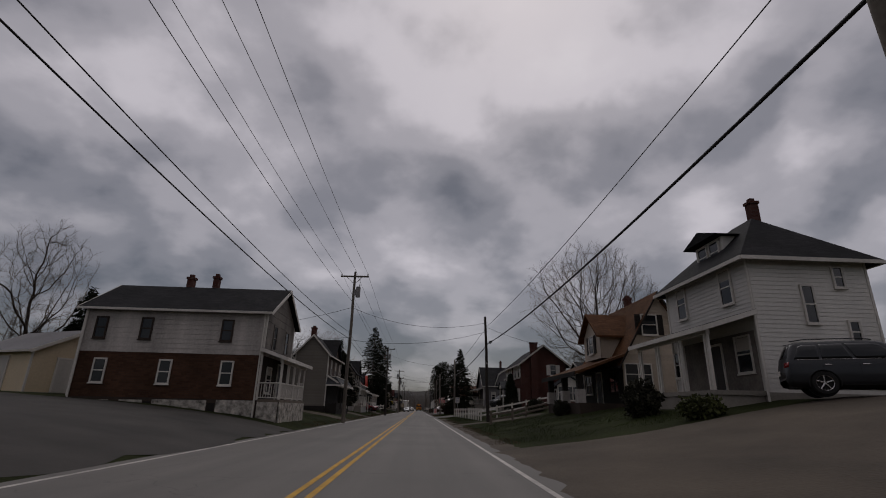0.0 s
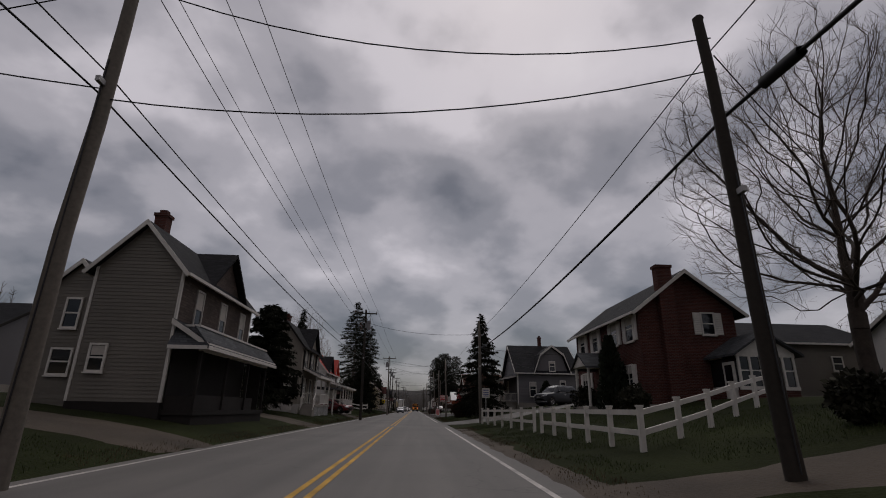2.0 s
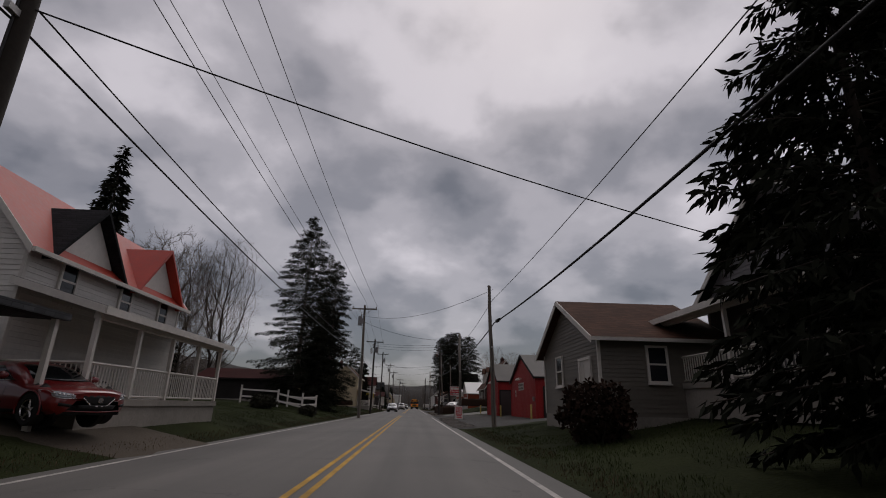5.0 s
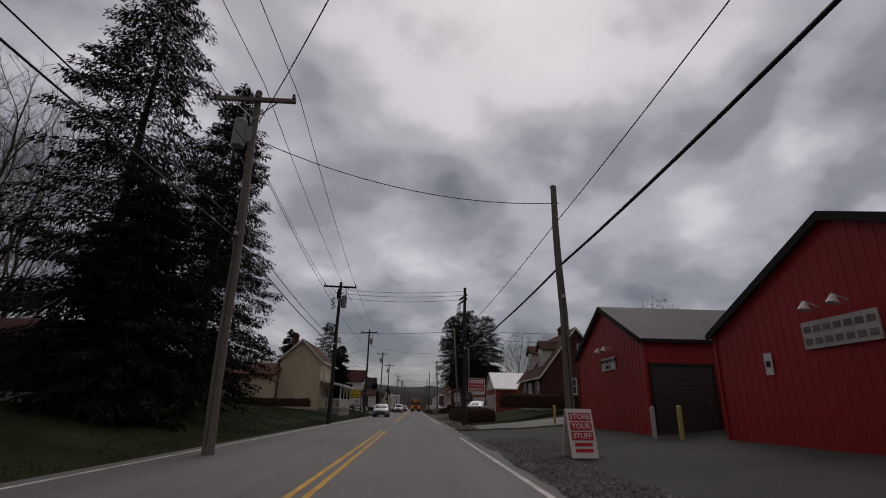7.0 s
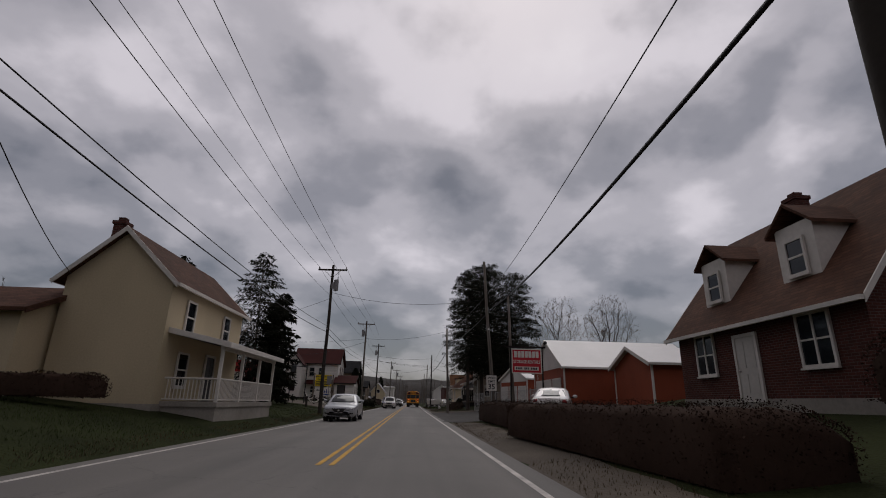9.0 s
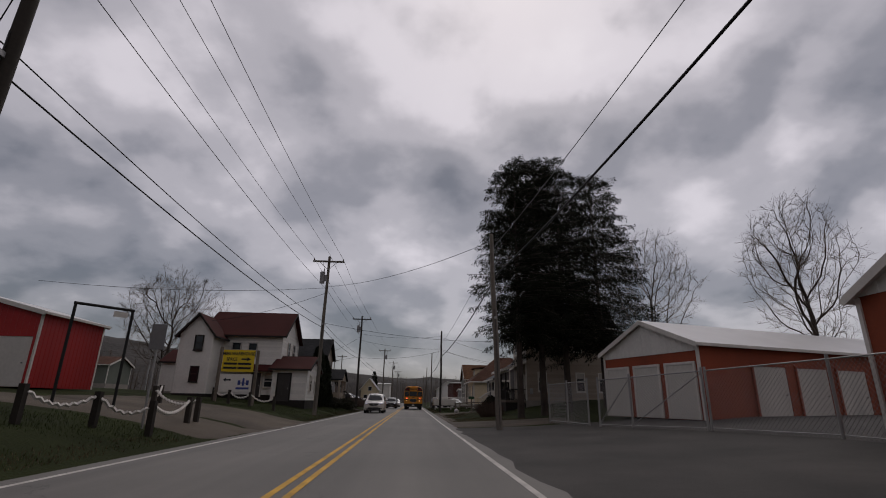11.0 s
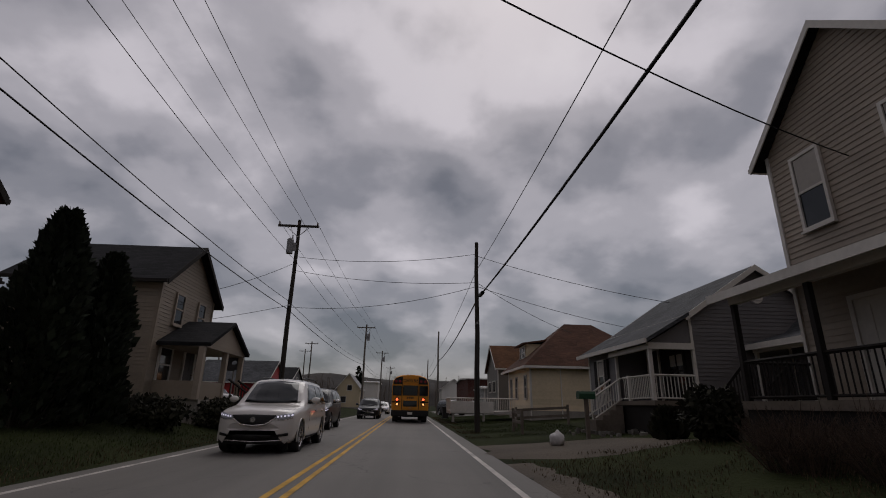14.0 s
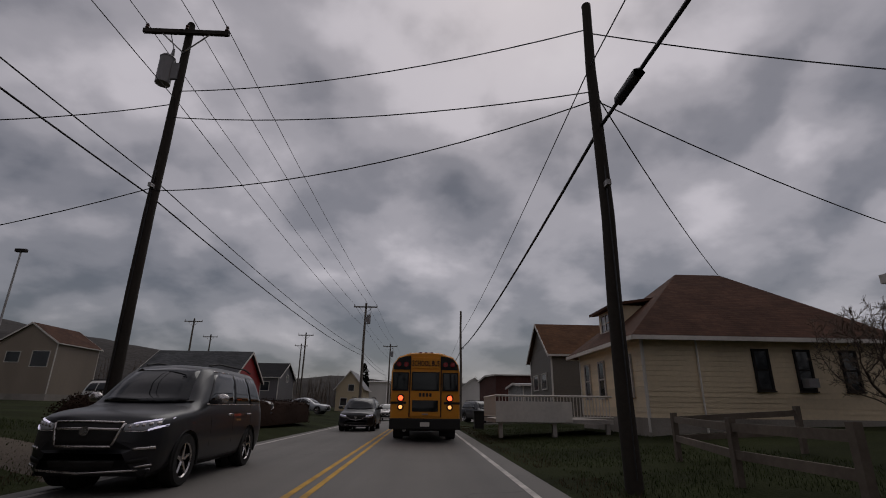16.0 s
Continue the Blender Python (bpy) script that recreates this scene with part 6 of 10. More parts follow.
part("pediment", clad(bmesh.new(), [(SX0 - SC - 0.1, 2.7), (SX1 - SC + 0.1, 2.7), (0, 3.55)], Matrix.Translation((SC, SY, 0)) @ Matrix.Diagonal((1, -1, 1, 1)), 2.7, 3.5, 0.12, 0.02), M["white"], hs, "white boarded pediment")
bm = bmesh.new()
for sx in (SX0 - 0.3, SX1 + 0.3):
    slab(bm, [(sx, SY - 0.3, 2.62), (sx, -d / 2, 2.62), (SC, -d / 2, 3.72), (SC, SY - 0.3, 3.72)], 0.12)
bmesh.ops.recalc_face_normals(bm, faces=bm.faces[:])
part("sun_porch_roof", bm, M["shingle_grey"], hs)

# grey houses behind the brick one
hs, w, d, h = house_body("plain grey-sided house behind the brick one", 21, 30, 62, 70, 2.3, 5.8, 7.6, "x", "vinyl_grey", "shingle_dark", "white", 0.2, course=0.2)
for u in (-2.5, 1.5):
    window(hs, fm_of("S", w, d), u, 2.2, 0.6, 0.8, "white", 0)
hs, w, d, h = house_body("white-sided house with dark roof on the bank", 27, 35, 52, 60, 2.4, 5.6, 7.8, "x", "vinyl_white", "shingle_dark", "white", 0.2, course=0.2)
for u in (-3.0, 0.6):
    window(hs, fm_of("W", w, d), u, 2.0, 0.8, 1.2, "white", 0)

# L3: greige house with dark shutters and porch
zb = 0.9
hs, w, d, h = house_body("greige two-storey house with dark shutters and white porch posts", -12.4, -9.4, 72.6, 80.0, zb, 6.15, 8.0, "y", "stucco_beige", "shingle_dark", "trim_shade_dark", 0.6, "old_white", over=0.3)
S, E = fm_of("S", w, d), fm_of("E", w, d)
bm = bmesh.new()
prism(bm, [(-1.7, 0), (1.7, 0), (0, 1.7)], 0, 1.6, Matrix.Translation((w / 2 + 0.01, 0.2, h)) @ Matrix.Rotation(math.pi / 2, 4, "Z"))
part("cross_gable", bm, M["stucco_beige"], hs)
bm = bmesh.new()
for s in (-1, 1):
    slab(bm, [(w / 2 + 0.35, 0.2 + s * 2.1, h - 0.2), (w / 2 + 0.35, 0.2, h + 1.9), (-0.3, 0.2, h + 1.9), (-0.3, 0.2 + s * 2.1, h - 0.2)], 0.14)
bmesh.ops.recalc_face_normals(bm, faces=bm.faces[:])
part("cross_roof", bm, M["shingle_dark"], hs)
for u in (-2.4, 0.1, 2.6):
    window(hs, E, u, 4.1, 0.55, 1.4, "white", 0.5, shutters="trim_shade_dark")
window(hs, S, 0.6, 1.95, 0.55, 1.4, "white", 0.5, shutters="trim_shade_dark")
door(hs, E, 0.2, 0.6, 0.9, 2.0, "door_dark", "white")
window(hs, E, -2.2, 1.9, 0.6, 1.4, "white", 0.3, shutters="trim_shade_dark")
window(hs, E, 2.4, 1.9, 0.6, 1.4, "white", 0.3)
porch(hs, w / 2, w / 2 + 1.25, -d / 2 + 1.0, d / 2 + 0.2, 0.6, 2.75, "E", 0.7, 4, "white", "shingle_dark", "white", "concrete", "block", gap_for=0)
stairs(hs, w / 2 + 0.7, -d / 2 + 1.0, 0, -1, 3, 0.6, 1.0, "concrete", "white")
chimney(hs, -0.4, -2.2, h + 1.3, h + 2.5, 0.45)
for u in (-0.5, 0.9):
    part("cellar_window", one_box(u - 0.2, u + 0.2, -d / 2 - 0.05, -d / 2 - 0.025, 0.1, 0.4), M["white"], hs)

# carport and white house with the red roof
hs, w, d, h = house_body("white two-storey house with bright red metal roof and cross gables", -14.5, -10.2, 88.6, 97.0, 0.9, 5.2, 7.6, "y", "vinyl_white", "roof_red", "white", 0.3, over=0.3, course=0.14)
E, S = fm_of("E", w, d), fm_of("S", w, d)
for u in (-2.6, 0.3, 2.9):
    window(hs, E, u, 3.6, 0.6, 1.1, "white", 0)
for yc in (-2.0, 2.2):
    bm = bmesh.new()
    prism(bm, [(-1.4, 0), (1.4, 0), (0, 1.6)], 0, 1.6, Matrix.Translation((w / 2 + 0.01, yc, h)) @ Matrix.Rotation(math.pi / 2, 4, "Z"))
    part("cross_gable", bm, M["vinyl_white"], hs)
    bm = bmesh.new()
    for s in (-1, 1):
        slab(bm, [(w / 2 + 0.35, yc + s * 1.75, h - 0.2), (w / 2 + 0.35, yc, h + 1.8), (-0.3, yc, h + 1.8), (-0.3, yc + s * 1.75, h - 0.2)], 0.14)
    bmesh.ops.recalc_face_normals(bm, faces=bm.faces[:])
    part("cross_roof", bm, M["shingle_dark" if yc < 0 else "roof_red"], hs)
window(hs, S, 0.5, 3.6, 0.6, 1.1, "white", 0)
porch(hs, w / 2, w / 2 + 2.2, -d / 2, d / 2, 0.4, 2.5, "E", 0.7, 5, "white", "shingle_grey", "white", "concrete", "concrete", rail=True)
cp = thing("carport", pose(-10.6, 85.0, 0.8), "open carport with flat grey roof on white posts", "carport")
bm = bmesh.new()
slab(bm, [(-2.5, -2.6, 2.6), (2.6, -2.6, 2.35), (2.6, 2.6, 2.35), (-2.5, 2.6, 2.6)], 0.16)
bmesh.ops.recalc_face_normals(bm, faces=bm.faces[:])
part("roof", bm, M["shingle_grey"], cp)
for x in (-2.3, 2.4):
    for y in (-2.4, 2.4):
        part("post", one_box(x - 0.06, x + 0.06, y - 0.06, y + 0.06, -0.4, 2.35), M["white"], cp)

# slate gambrel house across the side street
zb = 1.9
hs, w, d, h = house_body("slate blue gambrel-roofed house with white-trimmed front gable", 11.0, 17.6, 85.2, 93.5, zb, 5.35, 8.5, "x", "vinyl_slate", "shingle_dark", "white", 0.2, kind="gable", over=0.35, course=0.14)
S, W = fm_of("S", w, d), fm_of("W", w, d)
gm = Matrix.Translation((0.5, -d / 2 - 0.02, 0))
out = [(-1.75, h - 0.1), (1.75, h - 0.1), (1.15, h + 1.75), (0, h + 2.6), (-1.15, h + 1.75)]
part("gambrel_gable", prism(bmesh.new(), out, 0, 2.6, gm), M["vinyl_slate"], hs)
bm = bmesh.new()
edge = [(-2.1, h - 0.35), (-1.3, h + 1.8), (0, h + 2.75), (1.3, h + 1.8), (2.1, h - 0.35)]
for (u0, z0), (u1, z1) in zip(edge, edge[1:]):
    slab(bm, [gm @ Vector(v) for v in ((u0, -0.3, z0 + 0.12), (u1, -0.3, z1 + 0.12), (u1, 3.2, z1 + 0.12), (u0, 3.2, z0 + 0.12))], 0.14)
bmesh.ops.recalc_face_normals(bm, faces=bm.faces[:])
gr = part("gambrel_roof", bm, M["shingle_dark"], hs)
bm = bmesh.new()
for (u0, z0), (u1, z1) in zip(edge, edge[1:]):
    slab(bm, [gm @ Vector(v) for v in ((u0, -0.36, z0 + 0.13), (u1, -0.36, z1 + 0.13), (u1, -0.30, z1 + 0.13), (u0, -0.30, z0 + 0.13))], 0.24)
bmesh.ops.recalc_face_normals(bm, faces=bm.faces[:])
part("fascia", bm, M["white"], gr)
window(hs, S @ Matrix.Translation((0.5, 0.04, 0)), 0, h + 0.6, 0.55, 0.95, "white", 0.2)
window(hs, S, -1.7, 1.6, 0.6, 1.4, "white", 0.3)
window(hs, S, 1.6, 2.1, 0.5, 0.8, "white", 0.2)
window(hs, W, 1.5, 2.0, 0.7, 1.2, "white", 0)
chimney(hs, 0.3, 0.2, h + 2.8, h + 4.2, 0.35)
part("downpipe", bar(bmesh.new(), (-w / 2 - 0.06, -d / 2 - 0.08, 0.0), (-w / 2 - 0.06, -d / 2 - 0.08, h - 0.1), 0.045, 0.045, 8), M["white"], hs)
porch(hs, w / 2, w / 2 + 3.0, -d / 2 + 0.6, d / 2 - 2.0, 0.9, 3.0, "S", 0.4, 3, "white", "shingle_grey", "white", "wood_grey", None)
porch(hs, -w / 2 - 2.0, -w / 2, -d / 2 + 0.8, d / 2, 0.3, 2.5, "W", 0.5, 3, "white", "shingle_grey", "white", "concrete", "concrete")

# small grey house with the brown roof
hs, w, d, h = house_body("small grey-sided house with brown gable roof", 6.2, 10.6, 92.4, 99.4, 0.9, 3.7, 5.5, "x", "vinyl_grey", "shingle_rust", "white", 0.2, course=0.14)
window(hs, fm_of("S", w, d), -0.2, 1.9, 0.6, 1.1, "white", 0)
window(hs, fm_of("W", w, d), 1.0, 1.9, 0.8, 1.1, "white", 0)
door(hs, fm_of("W", w, d), -2.2, 0.1, 1.1, 2.0, "door_white", "white")

# red metal sheds
def red_shed(x0, x1, y0, y1, eave, ridge_z, label):
    hs, w, d, h = house_body(label, x0, x1, y0, y1, 0.5, eave, ridge_z, "x", "barn_red", "roof_brown_grey", "trim_shade_dark", 0.0, over=0.15, category="shed", name="shed", ribs=True, group="red storage sheds")
    W, S = fm_of("W", w, d), fm_of("S", w, d)
    return hs, w, d, h, S, W


hs, w, d, h, S, W = red_shed(9.2, 18.0, 113.8, 123.4, 3.55, 5.6, "large red ribbed-metal storage shed with white sign")
TURN = Matrix(((1, 0, 0, 0), (0, 0, 1, 0), (0, 1, 0, 0), (0, 0, 0, 1)))
FLIP = Matrix.Diagonal((-1, 1, 1, 1))


def shed_front(hs, W, d, big):
    """The gable to the road: its board sign, two lamps and small notice."""
    u, z, sw, sh = (0.25, 2.55, 2.0, 0.62) if big else (-0.4, 2.75, 1.5, 0.55)
    board = part("sign_board", one_box(u - sw / 2, u + sw / 2, 0.03, 0.07, z - sh / 2, z + sh / 2, W), M["old_white"], hs, "faded white board sign")
    if big:
        for k in (0.13, -0.15):
            for i in range(7):
                part("sign_bar", one_box(u - 0.95 + i * 0.28, u - 0.75 + i * 0.28, 0.072, 0.08, z + k - 0.07, z + k + 0.07, W), M["bare_board_and_shade"], board)
    else:
        for k, tx in ((0.12, "MINI WAREHOUSE"), (-0.13, "SPACE")):
            lettering("sign_lettering", tx, 0.2, M["sign_black"], board, W @ Matrix.Translation((u, 0.075, z + k)) @ FLIP @ TURN)
    for k in (-0.35, 0.45):
        bm = bmesh.new()
        bar(bm, W @ Vector((u + k, 0.0, z + 0.6)), W @ Vector((u + k, 0.32, z + 0.72)), 0.02, 0.02, 6)
        bar(bm, W @ Vector((u + k, 0.32, z + 0.72)), W @ Vector((u + k, 0.36, z + 0.52)), 0.04, 0.14, 10)
        part("sign_lamp", bm, M["white"], hs)


shed_front(hs, W, d, True)
notice = part("notice", one_box(-0.14, 0.14, 0.03, 0.05, 1.75, 2.3, W @ Matrix.Translation((2.6, 0, 0))), M["sign_white"], hs)
part("notice_bar", one_box(-0.08, 0.08, 0.052, 0.06, 1.95, 2.1, W @ Matrix.Translation((2.6, 0, 0))), M["sign_black"], notice)
for u in (-2.6, 0.2, 2.9):
    door(hs, S, u, 0.02, 2.3, 2.3, "door_dark", "trim_shade_dark", "roller_door", slats=14)
    part("door_sign", one_box(u - 0.7, u + 0.7, 0.03, 0.06, 2.5, 2.72, S), M["old_white"], hs)
part("meter_box", one_box(-4.4, -4.2, 0.02, 0.14, 1.3, 1.65, W), M["galv"], hs)
hs, w, d, h, S, W = red_shed(8.5, 15.0, 126.8, 134.4, 3.85, 5.75, "smaller red ribbed-metal shed with roller door")
shed_front(hs, W, d, False)
for u in (-1.9, 1.0):
    door(hs, S, u, 0.02, 2.3, 2.4, "door_dark", "trim_shade_dark", "roller_door", slats=14)

# brick house with the white dormers
zb = 1.3
hs, w, d, h = house_body("red brick cape house with two white dormers", 10.6, 16.6, 150.2, 158.6, zb, 4.2, 8.0, "y", "red_brick", "shingle_rust", "white", 0.3, over=0.35)
S, W = fm_of("S", w, d), fm_of("W", w, d)
window(hs, S, 0.6, 4.8, 0.85, 1.1, "white", 0, "pair")
window(hs, S, -0.5, 1.9, 0.6, 1.15, "white", 0)
window(hs, S, 1.5, 1.9, 0.6, 1.15, "white", 0)
for u in (-2.6, 2.4):
    window(hs, W, u, 1.8, 1.0, 1.3, "white", 0, "pair")
door(hs, W, 0.2, 0.2, 0.95, 2.0, "door_white", "white")
for yc in (-2.0, 2.0):
    dm = Matrix.Translation((-w / 2 + 1.3, yc, h + 0.6))
    part("dormer", box(bmesh.new(), -0.85, 1.4, -0.72, 0.72, 0, 1.75, dm), M["white"], hs)
    bm = bmesh.new()
    for s in (-1, 1):
        slab(bm, [dm @ Vector(v) for v in ((-1.05, s * 0.92, 1.62), (1.9, s * 0.92, 1.62), (1.9, 0, 2.4), (-1.05, 0, 2.4))], 0.1)
    bmesh.ops.recalc_face_normals(bm, faces=bm.faces[:])
    part("dormer_roof", bm, M["shingle_rust"], hs)
    window(hs, dm @ Matrix.Translation((-0.85, 0, 0)) @ Matrix(((0, -1, 0, 0), (1, 0, 0, 0), (0, 0, 1, 0), (0, 0, 0, 1))), 0, 0.75, 0.6, 0.95, "white", 0)
chimney(hs, 0.4, 1.0, h + 3.0, h + 4.5, 0.55)
hs2, w2, d2, h2 = house_body("lower brick wing of the cape house", 16.64, 20.4, 150.9, 157.5, zb, 4.2, 6.9, "y", "red_brick", "shingle_rust", "white", 0.3, over=0.3, name="house_wing")

# pale yellow house with low garage
hs, w, d, h = house_body("pale yellow stucco house with brown roof", -13.4, -9.4, 158.4, 166.4, 0.8, 5.6, 7.5, "y", "stucco_yellow", "shingle_rust", "white", 0.2, over=0.3)
E = fm_of("E", w, d)
for u in (-2.2, 1.8):
    window(hs, E, u, 3.6, 0.7, 1.2, "white", 0)
window(hs, E, -2.2, 1.5, 0.8, 1.2, "white", 0)
door(hs, E, 0.5, 0.2, 0.9, 2.0, "door_dark", "white")
porch(hs, w / 2, w / 2 + 2.1, -d / 2 + 0.6, d / 2, 0.3, 2.4, "E", 0.5, 4, "white", "roof_white", "white", "concrete", "concrete")
chimney(hs, -0.9, -3.2, h + 1.0, h + 2.4, 0.45)
hs, w, d, h = house_body("long low pale yellow garage with brown roof", -20.5, -13.6, 157.0, 162.0, 1.4, 4.1, 5.2, "x", "stucco_yellow", "shingle_rust", "shingle_rust", 0.1, over=0.35, category="garage", name="garage")
hs, w, d, h = house_body("grey bungalow with grey roof behind the lawn", -24.5, -18.4, 149.5, 155.0, 1.4, 4.0, 5.2, "y", "vinyl_grey", "shingle_grey", "white", 0.2, course=0.2)
window(hs, fm_of("E", w, d), -0.6, 1.7, 1.2, 1.0, "white", 0, "pair")
window(hs, fm_of("S", w, d), 0.8, 1.7, 0.8, 1.0, "white", 0)
hs, w, d, h = house_body("low maroon-roofed shed behind the spruces", -22, -14, 128, 134, 1.5, 3.6, 4.6, "x", "trim_shade_dark", "shingle_maroon", "trim_shade_dark", 0.1, category="shed", name="shed")

# red-roofed storage garage on the left
hs, w, d, h = house_body("red storage garage with white roller doors", -27.5, -18.7, 196.0, 201.0, 1.6, 5.2, 6.3, "y", "barn_red", "roof_white", "white", 0.0, over=0.2, category="garage", name="garage", ribs=True)
for u in (-1.3, 1.2, 3.3):
    door(hs, fm_of("S", w, d), u, 0.02, 1.9, 2.4, "door_white", "barn_red", "roller_door", slats=14)

# white house with the maroon roof
zb = 1.25
hs, w, d, h = house_body("white-sided two-storey house with maroon roof", -17.0, -10.8, 211.4, 217.0, zb, 6.3, 8.4, "x", "vinyl_white", "shingle_maroon", "trim_shade_dark", 0.3, "trim_shade_dark", over=0.35, course=0.14)
S, E = fm_of("S", w, d), fm_of("E", w, d)
for u, z in ((-0.5, 3.75), (0.8, 3.75)):
    window(hs, S, u, z, 0.62, 1.1, "old_white", 0)
for u in (-0.6, 1.2):
    window(hs, E, u, 3.95, 0.6, 1.2, "old_white", 0)
door(hs, S, 1.35, 0.15, 0.8, 1.85, "door_dark", "white")
window(hs, S, 2.4, 1.35, 0.7, 0.85, "white", 0.3)
window(hs, S, -0.2, 1.35, 0.6, 0.85, "white", 0)
bm = bmesh.new()
slab(bm, [(-1.2, -d / 2 - 0.9, 2.15), (w / 2 + 0.3, -d / 2 - 0.9, 2.15), (w / 2 + 0.3, -d / 2, 2.65), (-1.2, -d / 2, 2.65)], 0.1)
bmesh.ops.recalc_face_normals(bm, faces=bm.faces[:])
part("canopy", bm, M["shingle_maroon"], hs)
hs2, w2, d2, h2 = house_body("projecting white bay of the maroon-roofed house", -17.8, -15.4, 209.0, 211.36, zb, 6.0, 7.4, "y", "vinyl_white", "shingle_maroon", "trim_shade_dark", 0.3, "trim_shade_dark", over=0.3, course=0.14, name="house_wing")
for z in (1.7, 4.0):
    window(hs2, fm_of("S", w2, d2), 0.2, z, 0.5, 1.0, "trim_shade_dark", 0)
hs2, w2, d2, h2 = house_body("low white entrance wing with maroon roof", -10.76, -8.2, 209.7, 214.4, 1.0, 3.5, 4.5, "x", "vinyl_white", "shingle_maroon", "trim_shade_dark", 0.2, "trim_shade_dark", over=0.3, course=0.14, name="house_wing")
for u in (-0.9, 1.1):
    window(hs2, fm_of("E", w2, d2), u, 1.45, 0.66, 1.15, "white", 0.3)
door(hs2, fm_of("S", w2, d2), -0.4, 0.1, 0.9, 2.0, "door_dark", "trim_shade_dark")
hs2, w2, d2, h2 = house_body("small white shed wing behind the house", -20.4, -17.9, 212.2, 215.8, 1.5, 4.0, 5.0, "x", "vinyl_white", "shingle_maroon", "trim_shade_dark", 0.2, over=0.2, course=0.14, name="house_wing")
window(hs2, fm_of("S", w2, d2), 0.2, 1.5, 0.6, 0.9, "white", 0)

# tan house with the little gabled porch
zb = 1.2
hs, w, d, h = house_body("tan-sided two-storey house with dark roof", -14.8, -9.45, 223.7, 228.6, zb, 5.75, 7.6, "x", "vinyl_tan", "shingle_dark", "trim_shade_dark", 0.2, over=0.35, course=0.14)
S, E = fm_of("S", w, d), fm_of("E", w, d)
for u in (-0.9, 1.2):
    window(hs, E, u, 3.6, 0.65, 1.15, "vinyl_taupe", 0)
door(hs, E, 0.8, 0.2, 0.9, 2.0, "door_dark", "white")
window(hs, E, -1.3, 1.4, 0.9, 1.2, "white", 0)
part("porch_floor", one_box(w / 2, w / 2 + 1.8, -d / 2 + 0.5, d / 2 - 0.1, -0.8, 0.15), M["concrete"], hs)
pm = Matrix.Translation((w / 2, 0.2, 2.35))
bm = bmesh.new()
for s in (-1, 1):
    slab(bm, [pm @ Vector(v) for v in ((0, s * 2.3, -0.15), (2.0, s * 2.3, -0.15), (2.0, 0, 0.95), (0, 0, 0.95))], 0.14)
bmesh.ops.recalc_face_normals(bm, faces=bm.faces[:])
part("porch_roof", bm, M["shingle_dark"], hs)
part("porch_gable", prism(bmesh.new(), [(-2.1, -0.15), (2.1, -0.15), (0, 0.80)], -1.8, -1.72, pm @ Matrix.Rotation(math.pi / 2, 4, "Z")), M["vinyl_tan"], hs)
part("porch_beam", one_box(w / 2, w / 2 + 1.82, -2.0, 2.4, 2.03, 2.2), M["vinyl_tan"], hs)
for y in (-2.0, 0.4, 2.4):
    part("post", one_box(w / 2 + 1.58, w / 2 + 1.78, y - 0.1, y + 0.1, 0.15, 2.05), M["vinyl_taupe"], hs)
part("porch_wall", one_box(w / 2 + 1.62, w / 2 + 1.73, -1.9, 0.3, 0.15, 0.8), M["vinyl_tan"], hs)
part("porch_wall", one_box(w / 2 + 0.1, w / 2 + 1.6, -2.05, -1.95, 0.15, 0.8), M["vinyl_tan"], hs)
stairs(hs, w / 2 + 1.8, 1.4, 1, 0, 3, 0.15, 1.2, "concrete", "trim_shade_dark")

# taupe house under the spruces
zb = 1.1
hs, w, d, h = house_body("taupe-sided two-storey house with turned porch", 9.3, 17.0, 211.4, 216.1, zb, 7.7, 9.9, "x", "vinyl_taupe", "shingle_dark", "white", 0.4, over=0.3, course=0.14)
S, W = fm_of("S", w, d), fm_of("W", w, d)
for u in (-1.2, 1.2):
    window(hs, W, u, 5.2, 0.72, 1.75, "white", 0.5)
for u, z in ((-2.7, 5.1), (0.6, 5.1), (-2.5, 1.9), (0.7, 1.9), (2.6, 1.9)):
    window(hs, S, u, z, 0.6, 1.4, "white", 0.3)
part("meter_box", one_box(-3.55, -3.35, 0.04, 0.16, 0.9, 1.35, S), M["galv"], hs, "grey electric meter box")
door(hs, W, 0.4, 0.45, 0.9, 2.0, "door_white", "white")
window(hs, W, -1.4, 1.7, 1.0, 1.3, "white", 0.5)
porch(hs, -w / 2 - 1.75, -w / 2, -d / 2 + 0.1, d / 2 + 0.1, 0.4, 2.75, "W", 0.7, 3, "trim_shade_dark", "shingle_dark", "white", "wood_grey", "trim_shade_dark", rail_mat="trim_shade_dark")
stairs(hs, -w / 2 - 1.0, d / 2 + 0.1, 0, 1, 3, 0.4, 1.1, "wood_grey", "trim_shade_dark")
chimney(hs, -0.6, 0.4, h + 1.4, h + 3.0, 0.42)

# slate bungalow with the white railing
zb = 0.7
hs, w, d, h = house_body("slate-sided bungalow with white porch railing", 10.0, 15.4, 222.0, 228.6, zb, 4.55, 6.35, "y", "vinyl_slate", "shingle_grey", "white", 0.6, "vinyl_slate", over=0.25, course=0.14)
S, W = fm_of("S", w, d), fm_of("W", w, d)
B0 = -w / 2 - 1.35
# front bay under the swept-down roof, beside the recessed porch
part("bay_wall", clad(bmesh.new(), [(-1.55, 0), (1.55, 0), (1.55, 3.05), (-1.55, 3.05)], Matrix.Translation((B0, d / 2 - 1.6, 0)) @ Matrix(((0, -1, 0, 0), (1, 0, 0, 0), (0, 0, 1, 0), (0, 0, 0, 1))), -0.4, 3.05, 0.17), M["vinyl_slate"], hs)
